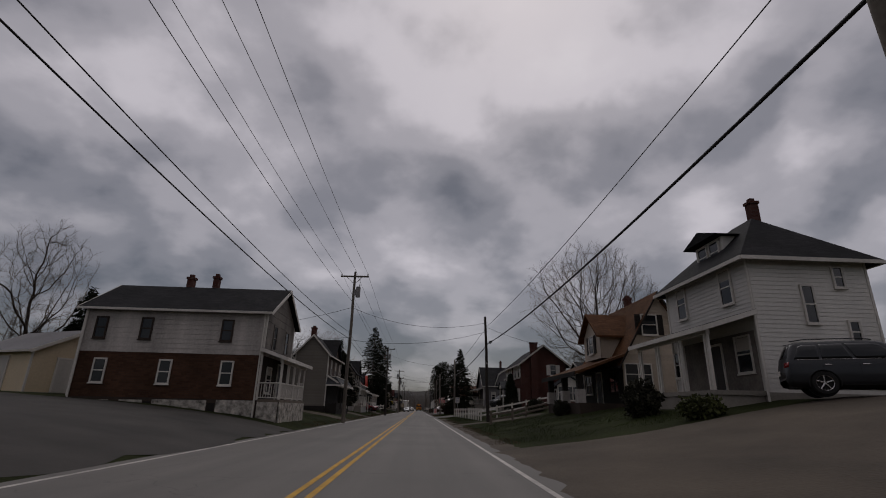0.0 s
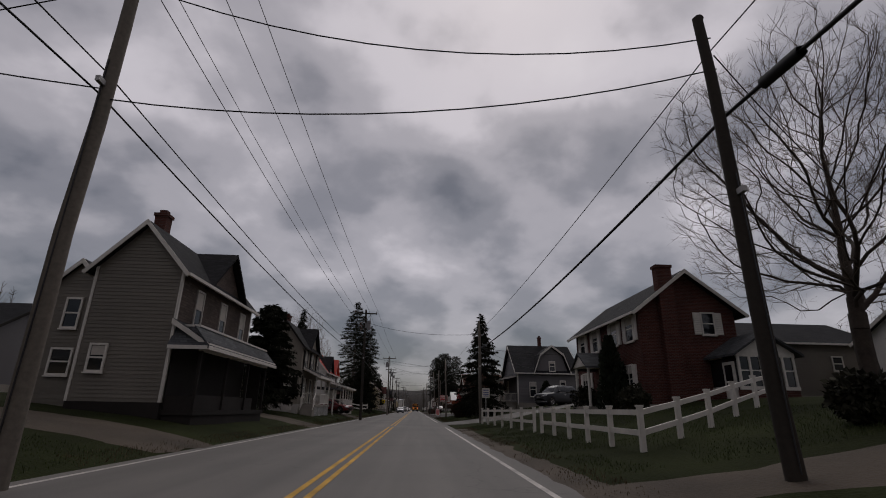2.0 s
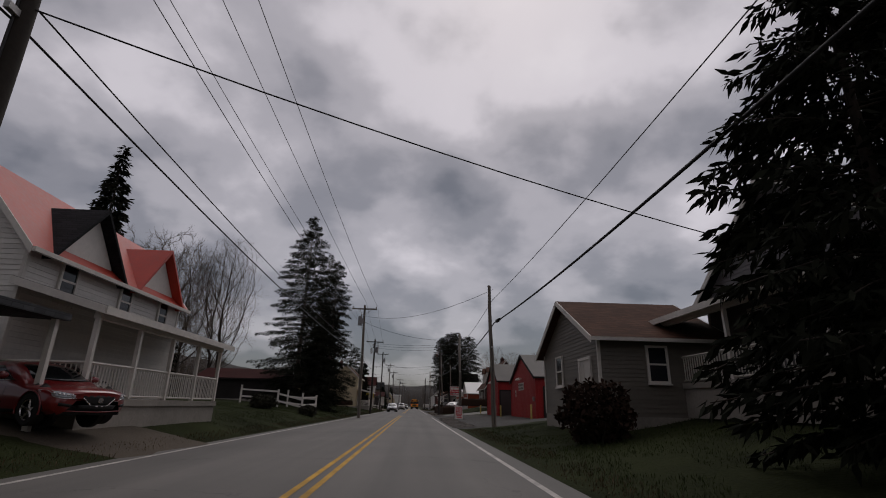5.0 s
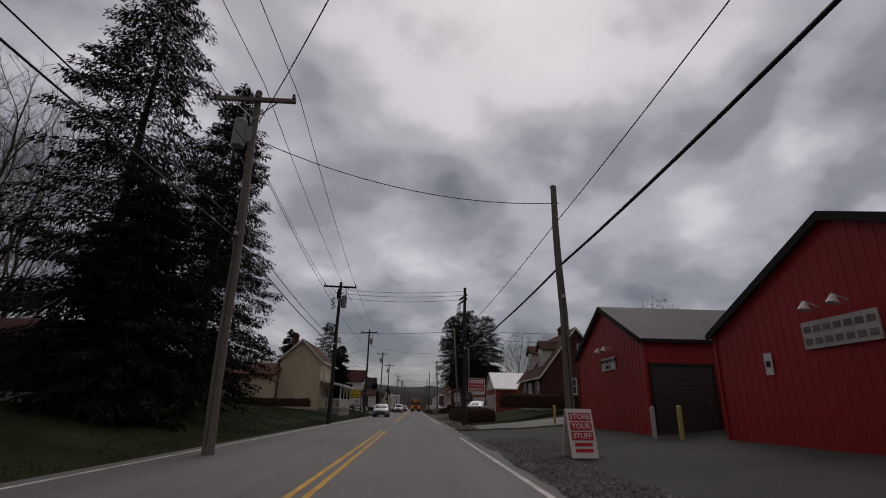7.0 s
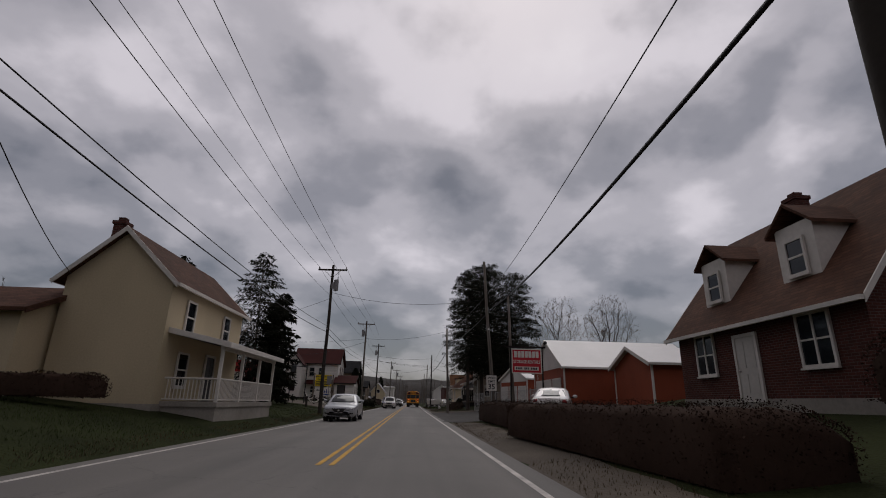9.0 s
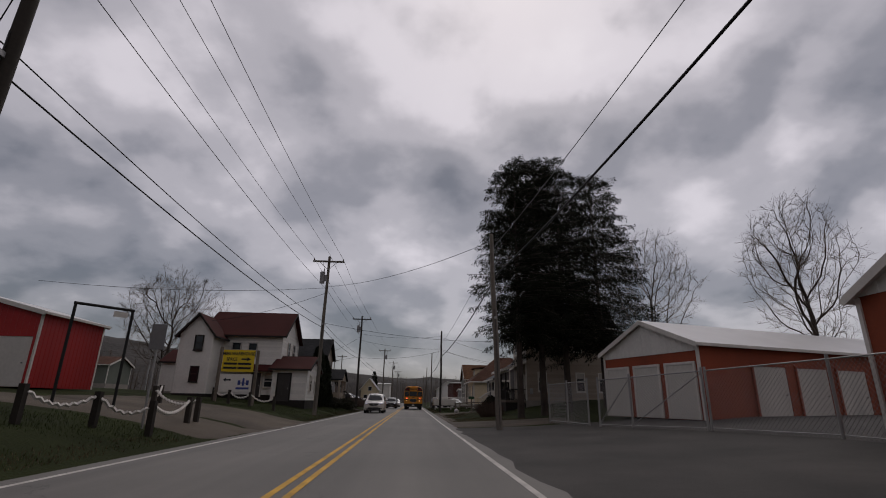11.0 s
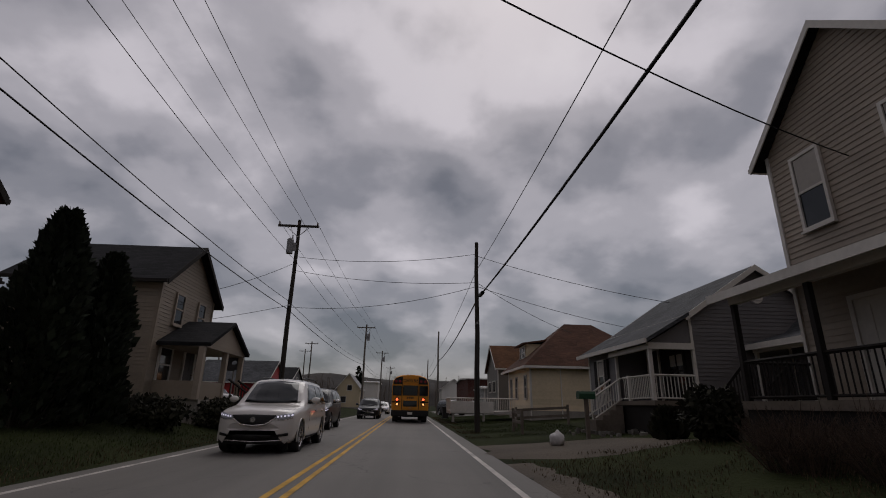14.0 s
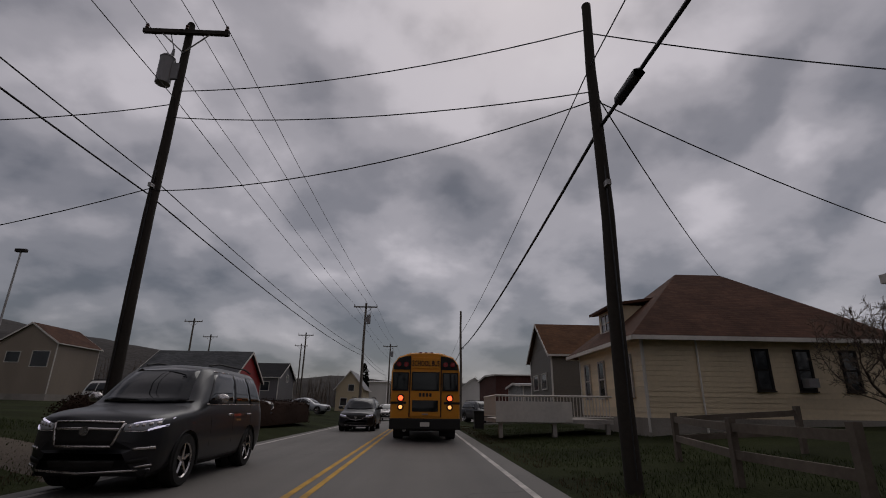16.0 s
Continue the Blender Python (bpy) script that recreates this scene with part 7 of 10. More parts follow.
part("bay_body", one_box(B0 + 0.03, -w / 2, d / 2 - 3.1, d / 2 - 0.02, -0.8, 3.05), M["vinyl_slate"], hs)
for y in (d / 2 - 3.15, d / 2 - 0.05):
    part("corner_board", one_box(B0 - 0.045, B0 + 0.06, y - 0.05, y + 0.05, -0.3, 3.05), M["white"], hs)
window(hs, Matrix.Translation((B0 - 0.02, d / 2 - 1.6, 0)) @ Matrix(((0, -1, 0, 0), (1, 0, 0, 0), (0, 0, 1, 0), (0, 0, 0, 1))), 0.0, 1.95, 0.62, 1.25, "white", 0.5, shutters="trim_shade_dark")
bm = bmesh.new()
slab(bm, [(B0 - 0.45, -d / 2 - 0.3, 2.95), (B0 - 0.45, d / 2 + 0.3, 2.95), (-w / 2 - 0.12, d / 2 + 0.3, h + 0.08), (-w / 2 - 0.12, -d / 2 - 0.3, h + 0.08)], 0.13)
bmesh.ops.recalc_face_normals(bm, faces=bm.faces[:])
ro = part("porch_roof", bm, M["shingle_grey"], hs)
part("fascia", one_box(B0 - 0.52, B0 - 0.45, -d / 2 - 0.3, d / 2 + 0.3, 2.80, 2.96), M["white"], ro)
part("porch_beam", one_box(B0 - 0.3, -w / 2, -d / 2 - 0.08, -d / 2 + 0.06, 2.62, 2.84), M["white"], hs)
part("porch_beam", one_box(B0 - 0.3, B0 - 0.18, -d / 2 + 0.06, d / 2 - 3.1, 2.62, 2.80), M["white"], hs)
part("porch_gable", prism(bmesh.new(), [(B0 - 0.25, 2.84), (-w / 2, 2.84), (-w / 2, h - 0.08)], -d / 2 - 0.02, -d / 2 + 0.04), M["vinyl_slate"], hs)
part("porch_floor", one_box(B0 - 0.3, -w / 2, -d / 2 - 0.1, d / 2 - 3.1, 0.72, 0.88), M["wood_grey"], hs)
part("porch_skirt", one_box(B0 - 0.2, B0 - 0.12, -d / 2, d / 2 - 3.15, -0.7, 0.72), M["trim_shade_dark"], hs, "dark panel under the porch floor")
part("porch_skirt", one_box(B0 - 0.12, -w / 2 - 0.03, -d / 2 - 0.04, -d / 2 + 0.03, -0.7, 0.72), M["trim_shade_dark"], hs, "dark panel under the porch floor")
for y in (-d / 2 + 0.02, -d / 2 + 1.9):
    part("post", one_box(B0 - 0.29, B0 - 0.17, y - 0.06, y + 0.06, 0.88, 2.64 if y < -d / 2 + 1 else 1.8), M["white"], hs)
railing(hs, (B0 - 0.23, -d / 2 + 0.02), (-w / 2, -d / 2 + 0.02), 0.88, 0.85, "white")
railing(hs, (B0 - 0.23, -d / 2 + 0.02), (B0 - 0.23, -d / 2 + 1.9), 0.88, 0.85, "white")
railing(hs, (B0 - 0.23, -d / 2 + 1.9), (B0 - 0.23, -d / 2 + 2.5), 0.88, 0.85, "white")
stairs(hs, B0 - 0.3, -d / 2 + 3.0, -1, 0, 4, 0.88, 1.0, "wood_grey", "white")
# recess shade painted as a near-black panel over the slate wall
part("porch_back", one_box(-d / 2 + 0.1, d / 2 - 3.15, 0.045, 0.07, 0.88, 2.9, W), M["trim_shade_dark"], hs, "near-black panel for the shade in the porch recess")
window(hs, W @ Matrix.Translation((0, 0.04, 0)), -2.3, 1.95, 0.95, 1.2, "trim_shade_dark", 0.35, "pair")
door(hs, W @ Matrix.Translation((0, 0.04, 0)), -0.55, 0.9, 0.85, 1.95, "door_dark", "white")
bm = bmesh.new()
bar(bm, S @ Vector((0, 0.0, h + 0.75)), S @ Vector((0, 0.06, h + 0.75)), 0.24, 0.24, 16)
vent = part("gable_vent", bm, M["white"], hs, "round white louvred vent")
for k in (-0.12, -0.04, 0.04, 0.12):
    part("louvre", one_box(-0.17, 0.17, 0.06, 0.075, h + 0.73 + k, h + 0.77 + k, S), M["old_white"], vent)
hs2, w2, d2, h2 = house_body("side wing of the slate bungalow with white steps", 13.6, 17.5, 218.9, 221.9, zb, 3.9, 5.6, "y", "vinyl_slate", "shingle_grey", "white", 0.6, "vinyl_slate", over=0.25, course=0.14, name="house_wing")
window(hs2, fm_of("S", w2, d2), 0.5, 2.2, 0.8, 0.9, "white", 0, "pair")
porch(hs2, -w2 / 2 - 1.5, -w2 / 2, -d2 / 2 + 0.3, d2 / 2, 0.85, 2.7, "W", 0.5, 2, "white", "shingle_grey", "white", "wood_grey", None, rail=False)
stairs(hs2, -w2 / 2 - 0.8, -d2 / 2 + 0.3, 0, -1, 4, 0.85, 1.1, "wood_grey", "white")

# cream house with the brown hipped roof
zb = 0.55
hs, w, d, h = house_body("cream-sided low house with brown hipped roof", 8.4, 18.2, 239.4, 247.0, zb, 4.35, 7.5, "x", "vinyl_cream", "shingle_rust", "white", 0.5, "concrete", kind="hip", over=0.55, course=0.19)
S, W = fm_of("S", w, d), fm_of("W", w, d)
for u in (-0.3, 1.35, 3.2):
    window(hs, S, u, 2.3, 0.5, 1.4, "trim_shade_dark", 0)
part("window_ac", one_box(1.15, 1.55, 0.04, 0.4, 1.65, 1.98, S), M["grey_can"], hs, "grey window air conditioner")
for u in (-2.4, 0.6, 2.6):
    window(hs, W, u, 2.1, 0.65, 1.5, "old_white", 0)
dm = Matrix.Translation((-w / 2 + 1.5, 0.8, h + 0.35))
part("dormer", box(bmesh.new(), -0.9, 1.6, -1.3, 1.3, 0, 1.25, dm), M["vinyl_cream"], hs)
bm = bmesh.new()
slab(bm, [dm @ Vector(v) for v in ((-1.3, -1.6, 1.3), (2.4, -1.6, 1.85), (2.4, 1.6, 1.85), (-1.3, 1.6, 1.3))], 0.12)
bmesh.ops.recalc_face_normals(bm, faces=bm.faces[:])
part("dormer_roof", bm, M["shingle_rust"], hs)
window(hs, dm @ Matrix.Translation((-0.9, 0, 0)) @ Matrix(((0, -1, 0, 0), (1, 0, 0, 0), (0, 0, 1, 0), (0, 0, 0, 1))), 0, 0.65, 1.6, 0.8, "white", 0, "triple")
part("downpipe", bar(bmesh.new(), (-w / 2 - 0.06, -d / 2 - 0.08, 0.0), (-w / 2 - 0.06, -d / 2 - 0.08, h - 0.1), 0.045, 0.045, 8), M["white"], hs)
part("downpipe", bar(bmesh.new(), (-w / 2 + 2.1, -d / 2 - 0.08, 0.0), (-w / 2 + 2.1, -d / 2 - 0.08, h - 0.1), 0.04, 0.04, 8), M["white"], hs)
dk = thing("wooden_deck", pose(5.6, 243.0, 0.5), "white-painted wooden deck with solid ramp sides", "deck")
part("floor", one_box(-2.6, 2.2, -1.6, 2.4, 0.25, 0.42), M["old_white"], dk)
for a, b in (((-2.6, -1.6), (2.2, -1.6)), ((-2.6, -1.6), (-2.6, 2.4))):
    railing(dk, a, b, 0.42, 0.9, "white")
part("skirt", one_box(-2.62, 0.5, -1.68, -1.62, 0.3, 1.1), M["white"], dk)
for x in (-2.4, -0.2, 2.0):
    part("leg", one_box(x - 0.08, x + 0.08, -1.5, -1.34, -0.3, 0.25), M["old_white"], dk)

# ---- storage yard ----
hs, w, d, h = house_body("orange storage block with white metal roof and roller doors", 10.5, 26.6, 192.3, 198.3, 0.75, 3.75, 5.0, "x", "orange", "roof_white", "white", 0.0, over=0.2, rz=16, category="storage building", name="storage_building", group="storage units")
S, W = fm_of("S", w, d), fm_of("W", w, d)
for i in range(5):
    door(hs, S, -4.2 + i * 2.6, 0.02, 1.9, 2.2, "door_white", "orange", "roller_door", slats=14)
for u in (-2.0, 0.0, 2.0):
    door(hs, W, u, 0.02, 1.5, 2.2, "door_white", "white", "roller_door", slats=14)
part("gable_panel", clad(bmesh.new(), gable_outline(d / 2, h, 1.2), W @ Matrix.Translation((0, 0.03, 0)), 2.75, 4.2, None, vertical=True), M["vinyl_white"], hs)
hs, w, d, h = house_body("orange storage block with white gable and roller doors", 10.2, 20.0, 172.8, 181.0, 0.75, 3.75, 5.9, "x", "orange", "roof_white", "white", 0.0, over=0.2, category="storage building", name="storage_building", group="storage units")
W = fm_of("W", w, d)
for i in range(3):
    door(hs, W, -2.4 + i * 2.4, 0.02, 1.8, 2.2, "door_white", "white", "roller_door", slats=14)
part("gable_panel", clad(bmesh.new(), gable_outline(d / 2, h, 2.1), W @ Matrix.Translation((0, 0.03, 0)), 3.0, 5.1, None, vertical=True), M["vinyl_white"], hs)
lettering("unit_number", "5", 0.55, M["sign_white"], hs, W @ Matrix.Translation((2.9, 0.05, 2.62)) @ FLIP @ TURN)


def chain_link(points, h, label, top_rail=True, name="chain_link_fence"):
    """Posts, rails and woven wire along the points (x, y)."""
    x0, y0 = points[0]
    t = thing(name, pose(x0, y0, 0), label, "fence")
    for (ax, ay), (bx, by) in zip(points, points[1:]):
        a, b = Vector((ax - x0, ay - y0, ground_z(ax, ay))), Vector((bx - x0, by - y0, ground_z(bx, by)))
        L = (b - a).length
        up = Vector((0, 0, h))
        part("rail", bar(bmesh.new(), a + up, b + up, 0.022, 0.022, 6), M["galv"], t)
        part("rail", bar(bmesh.new(), a + Vector((0, 0, 0.12)), b + Vector((0, 0, 0.12)), 0.018, 0.018, 6), M["galv"], t)
        segs, s = [], 0.13
        k = -h
        while k < L:
            for sg in (1, -1):
                u0, u1 = max(0, k), min(L, k + h)
                if u1 > u0:
                    z0, z1 = (u0 - k), (u1 - k)
                    if sg < 0:
                        z0, z1 = h - z0, h - z1
                    p = a.lerp(b, u0 / L) + Vector((0, 0, z0))
                    q = a.lerp(b, u1 / L) + Vector((0, 0, z1))
                    segs.append((np.array(p), np.array(q), 0.0045, 0.0045))
            k += s
        v, f = tubes(segs, 3)
        ob = under("wire_mesh", quads_mesh("wire_mesh", v, f, M["galv"]), t)
        ob["kind"] = "stuff"
    for px, py in points:
        z = ground_z(px, py)
        bm = bmesh.new()
        bar(bm, (px - x0, py - y0, z - 0.3), (px - x0, py - y0, z + h + 0.12), 0.04, 0.04, 8)
        part("post", bm, M["galv"], t)
    return t


chain_link([(7.0, 196.2), (7.2, 193.8), (7.4, 191.6)], 1.85, "galvanised chain-link fence before the spruces")
gate = chain_link([(7.6, 190.9), (8.2, 189.2), (9.3, 186.2)], 1.85, "galvanised chain-link gate of the storage yard", name="chain_link_gate")
for (ax, ay), (bx, by) in (((7.6, 190.9), (8.2, 189.2)), ((8.2, 189.2), (9.3, 186.2))):
    part("brace", bar(bmesh.new(), (ax - 7.6, ay - 190.9, ground_z(ax, ay) + 0.15), (bx - 7.6, by - 190.9, ground_z(bx, by) + 1.8), 0.018, 0.018, 6), M["galv"], gate)
chain_link([(9.3, 186.0), (10.0, 182.0), (9.6, 175.5)], 1.85, "galvanised chain-link fence along the storage doors")

# red and white roadside sign of the storage yard
sg = thing("roadside_sign", pose(7.95, 174.2, ground_z(7.6, 174) + 0.1), "red storage sign on steel frame with white lettering", "sign")
for x in (-1.12, 1.15):
    part("post", one_box(x - 0.05, x + 0.05, -0.05, 0.05, -0.4, 4.6), M["trim_shade_dark"], sg)
part("top_bar", one_box(-1.45, 1.4, -0.05, 0.05, 4.6, 4.72), M["trim_shade_dark"], sg)
brd = part("sign_board", one_box(-1.02, 1.05, -0.07, 0.07, 2.85, 4.5), M["sign_red"], sg, "red sign board with white border")
for a in ((-1.02, 1.05, 2.82, 2.9), (-1.02, 1.05, 4.46, 4.54), (-1.06, -0.99, 2.82, 4.54), (1.02, 1.09, 2.82, 4.54)):
    part("border", one_box(a[0], a[1], -0.09, -0.075, a[2], a[3]), M["sign_white"], brd)
UPRIGHT = Matrix(((1, 0, 0, 0), (0, 0, -1, 0), (0, 1, 0, 0), (0, 0, 0, 1)))
for i in range(7):
    part("name_shape", one_box(-0.88 + i * 0.258, -0.67 + i * 0.258, -0.085, -0.072, 3.92, 4.36, bevel=0.004), M["sign_white"], brd)
lettering("sign_lettering", "STORAGE RENTALS", 0.31, M["sign_white"], brd, Matrix.Translation((0.01, -0.085, 3.62)) @ UPRIGHT @ Matrix.Diagonal((0.70, 1.0, 1.0, 1.0)))
part("number_plate", one_box(-0.86, 0.86, -0.085, -0.072, 3.04, 3.30, bevel=0.006), M["sign_white"], brd)
for i in range(13):
    if i not in (4, 8):
        part("number_bar", one_box(-0.76 + i * 0.118, -0.68 + i * 0.118, -0.095, -0.086, 3.10, 3.24), M["sign_black"], brd)
for x in (-0.5, 1.3):
    bm = bmesh.new()
    bar(bm, (x, -0.02, 4.72), (x, -0.1, 4.95), 0.02, 0.02, 6)
    bar(bm, (x, -0.1, 4.92), (x + 0.05, -0.3, 4.98), 0.07, 0.12, 10)
    part("lamp", bm, M["trim_shade_dark"], sg)
part("meter_box", one_box(-1.5, -1.28, -0.2, -0.08, 0.7, 1.15), M["galv"], sg)

sp = thing("speed_limit_sign", pose(5.36, 173.6, ground_z(5.3, 174) + 0.18), "white speed limit sign fixed to a utility pole", "sign")
part("post", one_box(-0.03, 0.03, 0.03, 0.08, -0.4, 2.7), M["galv"], sp)
pl = part("plate", one_box(-0.35, 0.35, -0.01, 0.02, 1.66, 2.68, bevel=0.008), M["sign_white"], sp)
for tx, z, s in (("SPEED", 2.51, 0.21), ("LIMIT", 2.28, 0.21), ("35", 1.93, 0.5)):
    lettering("sign_lettering", tx, s, M["sign_black"], pl, Matrix.Translation((0, -0.016, z)) @ UPRIGHT)

# sandwich board
sb = thing("sandwich_board", pose(3.95, 121.0, ground_z(3.9, 121) + 0.03, 0, 0, 6), "white sandwich board with red panels standing on gravel", "sign")
for s in (-1, 1):
    m = Matrix.Translation((0, s * 0.02, 1.12)) @ Matrix.Rotation(s * 0.24, 4, "X") @ Matrix.Translation((0, 0, -1.12))
    bd = part("panel", box(bmesh.new(), -0.33, 0.33, -0.02, 0.02, 0.0, 1.12, m, bevel=0.01), M["sign_white"], sb)
    if s < 0:
        for tx, z in (("STORE", 0.93), ("YOUR", 0.71), ("STUFF", 0.49)):
            part("red_strip", box(bmesh.new(), -0.27, 0.27, -0.028, -0.022, z - 0.095, z + 0.095, m), M["sign_red"], bd)
            lettering("sign_lettering", tx, 0.17, M["sign_white"], bd, m @ Matrix.Translation((0, -0.03, z)) @ UPRIGHT)
        for z in (0.30, 0.17):
            part("number_bar", box(bmesh.new(), -0.22, 0.22, -0.026, -0.022, z - 0.04, z + 0.04, m), M["sign_red"], bd)

# yellow and white boards before the white house
ys = thing("roadside_sign", pose(-11.2, 203.0, ground_z(-10.9, 203)) @ Matrix.Diagonal((0.8, 1, 0.94, 1)), "yellow and white roadside boards on two timber posts", "sign")
for x in (-1.45, 1.45):
    part("post", one_box(x - 0.09, x + 0.09, -0.02, 0.16, -0.4, 3.7 if x < 0 else 3.5), M["wood_grey"], ys)
yb = part("sign_board", one_box(-1.22, 1.25, -0.08, -0.02, 2.05, 3.5), M["sign_yellow"], ys, "yellow board with black lettering")
for tx, z, s in (("MINI WAREHOUSE", 3.24, 0.30), ("SPACE", 2.87, 0.30)):
    lettering("sign_lettering", tx, s, M["sign_black"], yb, Matrix.Translation((0.0 if z > 3 else -0.5, -0.09, z)) @ UPRIGHT)
bm = prism(bmesh.new(), [(0.25, 2.84), (0.7, 2.84), (0.7, 2.76), (1.0, 2.89), (0.7, 3.02), (0.7, 2.94), (0.25, 2.94)], -0.095, -0.085)
part("arrow", bm, M["sign_black"], yb)
for z, n in ((2.58, 2), (2.3, 2)):
    for i in range(n):
        part("text_bar", one_box(-1.1 + i * 1.12, -0.05 + i * 1.12, -0.095, -0.085, z - 0.07, z + 0.07), M["sign_black"], yb)
wb = part("sign_board", one_box(-1.22, 1.25, -0.08, -0.02, 0.75, 1.9), M["sign_white"], ys, "white board with dark emblem")
bm = prism(bmesh.new(), [(-0.95, 1.52), (-0.75, 1.65), (-0.75, 1.57), (-0.35, 1.57), (-0.35, 1.47), (-0.75, 1.47), (-0.75, 1.39)], -0.095, -0.085)
part("arrow", bm, M["sign_black"], wb)
for x0, x1, z0, z1 in ((0.1, 1.1, 0.92, 1.05), (0.2, 0.4, 1.2, 1.5), (0.55, 0.7, 1.15, 1.65), (0.85, 1.05, 1.2, 1.5), (0.2, 1.05, 1.3, 1.36)):
    part("emblem", one_box(x0, x1, -0.095, -0.085, z0, z1), M["sign_blue"], wb)

# black pipe frame, grey sign back
fr = thing("sign_frame", pose(-11.0, 188.3, ground_z(-11.0, 188.3), 0, 0, 50), "empty black pipe sign frame on the verge", "sign frame")
for x in (-0.9, 0.9):
    part("post", bar(bmesh.new(), (x, 0, -0.3), (x, 0, 3.35), 0.05, 0.05, 8), M["black"], fr)
part("top_bar", bar(bmesh.new(), (-0.95, 0, 3.35), (0.95, 0, 3.35), 0.05, 0.05, 8), M["black"], fr)
part("name_plate", one_box(0.3, 0.75, -0.02, 0.02, 3.05, 3.25), M["sign_white"], fr)
gs = thing("road_sign", pose(-7.6, 185.6, ground_z(-7.6, 185.6)), "grey back of a road sign on a pale post", "sign")
part("post", bar(bmesh.new(), (0, 0, -0.3), (0, 0, 2.85), 0.035, 0.035, 8), M["galv"], gs)
part("plate", one_box(-0.22, 0.22, -0.06, -0.045, 2.15, 2.9, bevel=0.006), M["grey_can"], gs)


def chain_posts(pts, h, label):
    x0, y0 = pts[0]
    z0 = ground_z(x0, y0)
    t = thing("chain_fence", pose(x0, y0, z0), label, "fence", "chain fences by the lane")
    tops = []
    for i, (x, y) in enumerate(pts):
        z = ground_z(x, y) - z0
        lean = 0.04 * math.sin(i * 2.1)
        part("post", box(bmesh.new(), x - x0 - 0.075, x - x0 + 0.075, y - y0 - 0.075, y - y0 + 0.075, z - 0.3, z + h, Matrix.Rotation(lean * 0.3, 4, "Y")), M["pole_dark"], t)
        tops.append(Vector((x - x0, y - y0, z + h * 0.9)))
    for a, b in zip(tops, tops[1:]):
        n = max(10, int((b - a).length / 0.09))
        bm = bmesh.new()
        prev = None
        for i in range(n + 1):
            q = i / n
            p = a.lerp(b, q) + Vector((0, 0, -4 * 0.32 * q * (1 - q)))
            if prev is not None:
                tilt = 0.03 if i % 2 else -0.03
                bar(bm, prev + Vector((0, 0, tilt)), p - Vector((0, 0, tilt)), 0.042, 0.042, 4)
            prev = p
        part("chain", bm, M["white"], t, "white plastic chain")
    return t


chain_posts([(-8.85, 182.6), (-8.0, 184.0), (-6.9, 184.6), (-7.5, 188.2)], 0.85, "dark timber posts hung with white chain")
chain_posts([(-7.5, 188.9), (-9.7, 190.2), (-11.3, 194.0)], 0.85, "dark timber posts hung with white chain")
chain_posts([(-12.6, 203.4), (-11.2, 202.2), (-9.8, 201.8), (-8.4, 202.0)], 0.8, "dark timber posts hung with white chain before the house")

# white two-rail fences
def rail_fence(pts, h, label, mat="white", gap=2.4, rails=(0.42, 0.88), pr=0.06, name="rail_fence", tilt=0.0, thick=0.05, skip=()):
    x0, y0 = pts[0]
    z0 = ground_z(x0, y0)
    t = thing(name, pose(x0, y0, z0), label, "fence")
    k = 0
    for (ax, ay), (bx, by) in zip(pts, pts[1:]):
        L = math.hypot(bx - ax, by - ay)
        n = max(1, round(L / gap))
        ps = [Vector((ax + (bx - ax) * i / n - x0, ay + (by - ay) * i / n - y0, ground_z(ax + (bx - ax) * i / n, ay + (by - ay) * i / n) - z0)) for i in range(n + 1)]
        for i, p in enumerate(ps):
            if i == 0 and k > 0:
                continue
            bm = one_box(p.x - pr, p.x + pr, p.y - pr, p.y + pr, p.z - 0.3, p.z + h)
            if mat == "white":
                box(bm, p.x - pr * 1.25, p.x + pr * 1.25, p.y - pr * 1.25, p.y + pr * 1.25, p.z + h, p.z + h + 0.05)
            part("post", bm, M[mat], t)
        for i, (p, q) in enumerate(zip(ps, ps[1:])):
            if k in skip:
                k += 1
                continue
            for r in rails:
                e = Vector((0, 0, r))
                dirv = (q - p).normalized()
                side = Vector((-dirv.y, dirv.x, 0)) * thick * 0.5
                drop = Vector((0, 0, tilt * (1 if k % 2 else -1)))
                bm = bmesh.new()
                a, b = p + e, q + e - drop
                slab(bm, [a - side + Vector((0, 0, 0.065)), b - side + Vector((0, 0, 0.065)), b + side + Vector((0, 0, 0.065)), a + side + Vector((0, 0, 0.065))], 0.13)
                bmesh.ops.recalc_face_normals(bm, faces=bm.faces[:])
                part("rail", bm, M[mat], t)
            k += 1
    return t


rail_fence([(4.85, 68.2), (5.3, 54.1)], 1.0, "white vinyl two-rail fence along the verge", gap=2.4)
rail_fence([(5.35, 53.0), (5.35, 43.5), (13.2, 49.5)], 1.0, "white vinyl two-rail fence round the lawn corner", gap=2.0)
rail_fence([(5.0, 35.0), (6.6, 35.6), (8.2, 38.6), (10.6, 40.6)], 0.85, "low weathered split-rail fence", "wood_grey", 2.4, (0.3, 0.62), 0.07, thick=0.09)
rail_fence([(-14.6, 119.4), (-11.0, 117.5), (-8.7, 116.0), (-8.1, 118.4), (-11.2, 121.5)], 1.35, "old white rail fence with sagging boards", "white", 9.0, (0.5, 1.05), 0.06, tilt=0.16)
rail_fence([(4.75, 226.3), (4.9, 228.8), (5.8, 232.4), (8.6, 232.2)], 1.0, "low weathered timber fence beside the lawn", "wood_grey", 2.6, (0.45, 0.85), 0.055, thick=0.05)
rail_fence([(22, 96), (30, 94), (42, 94)], 1.0, "far white vinyl fence on the bank", gap=2.4)

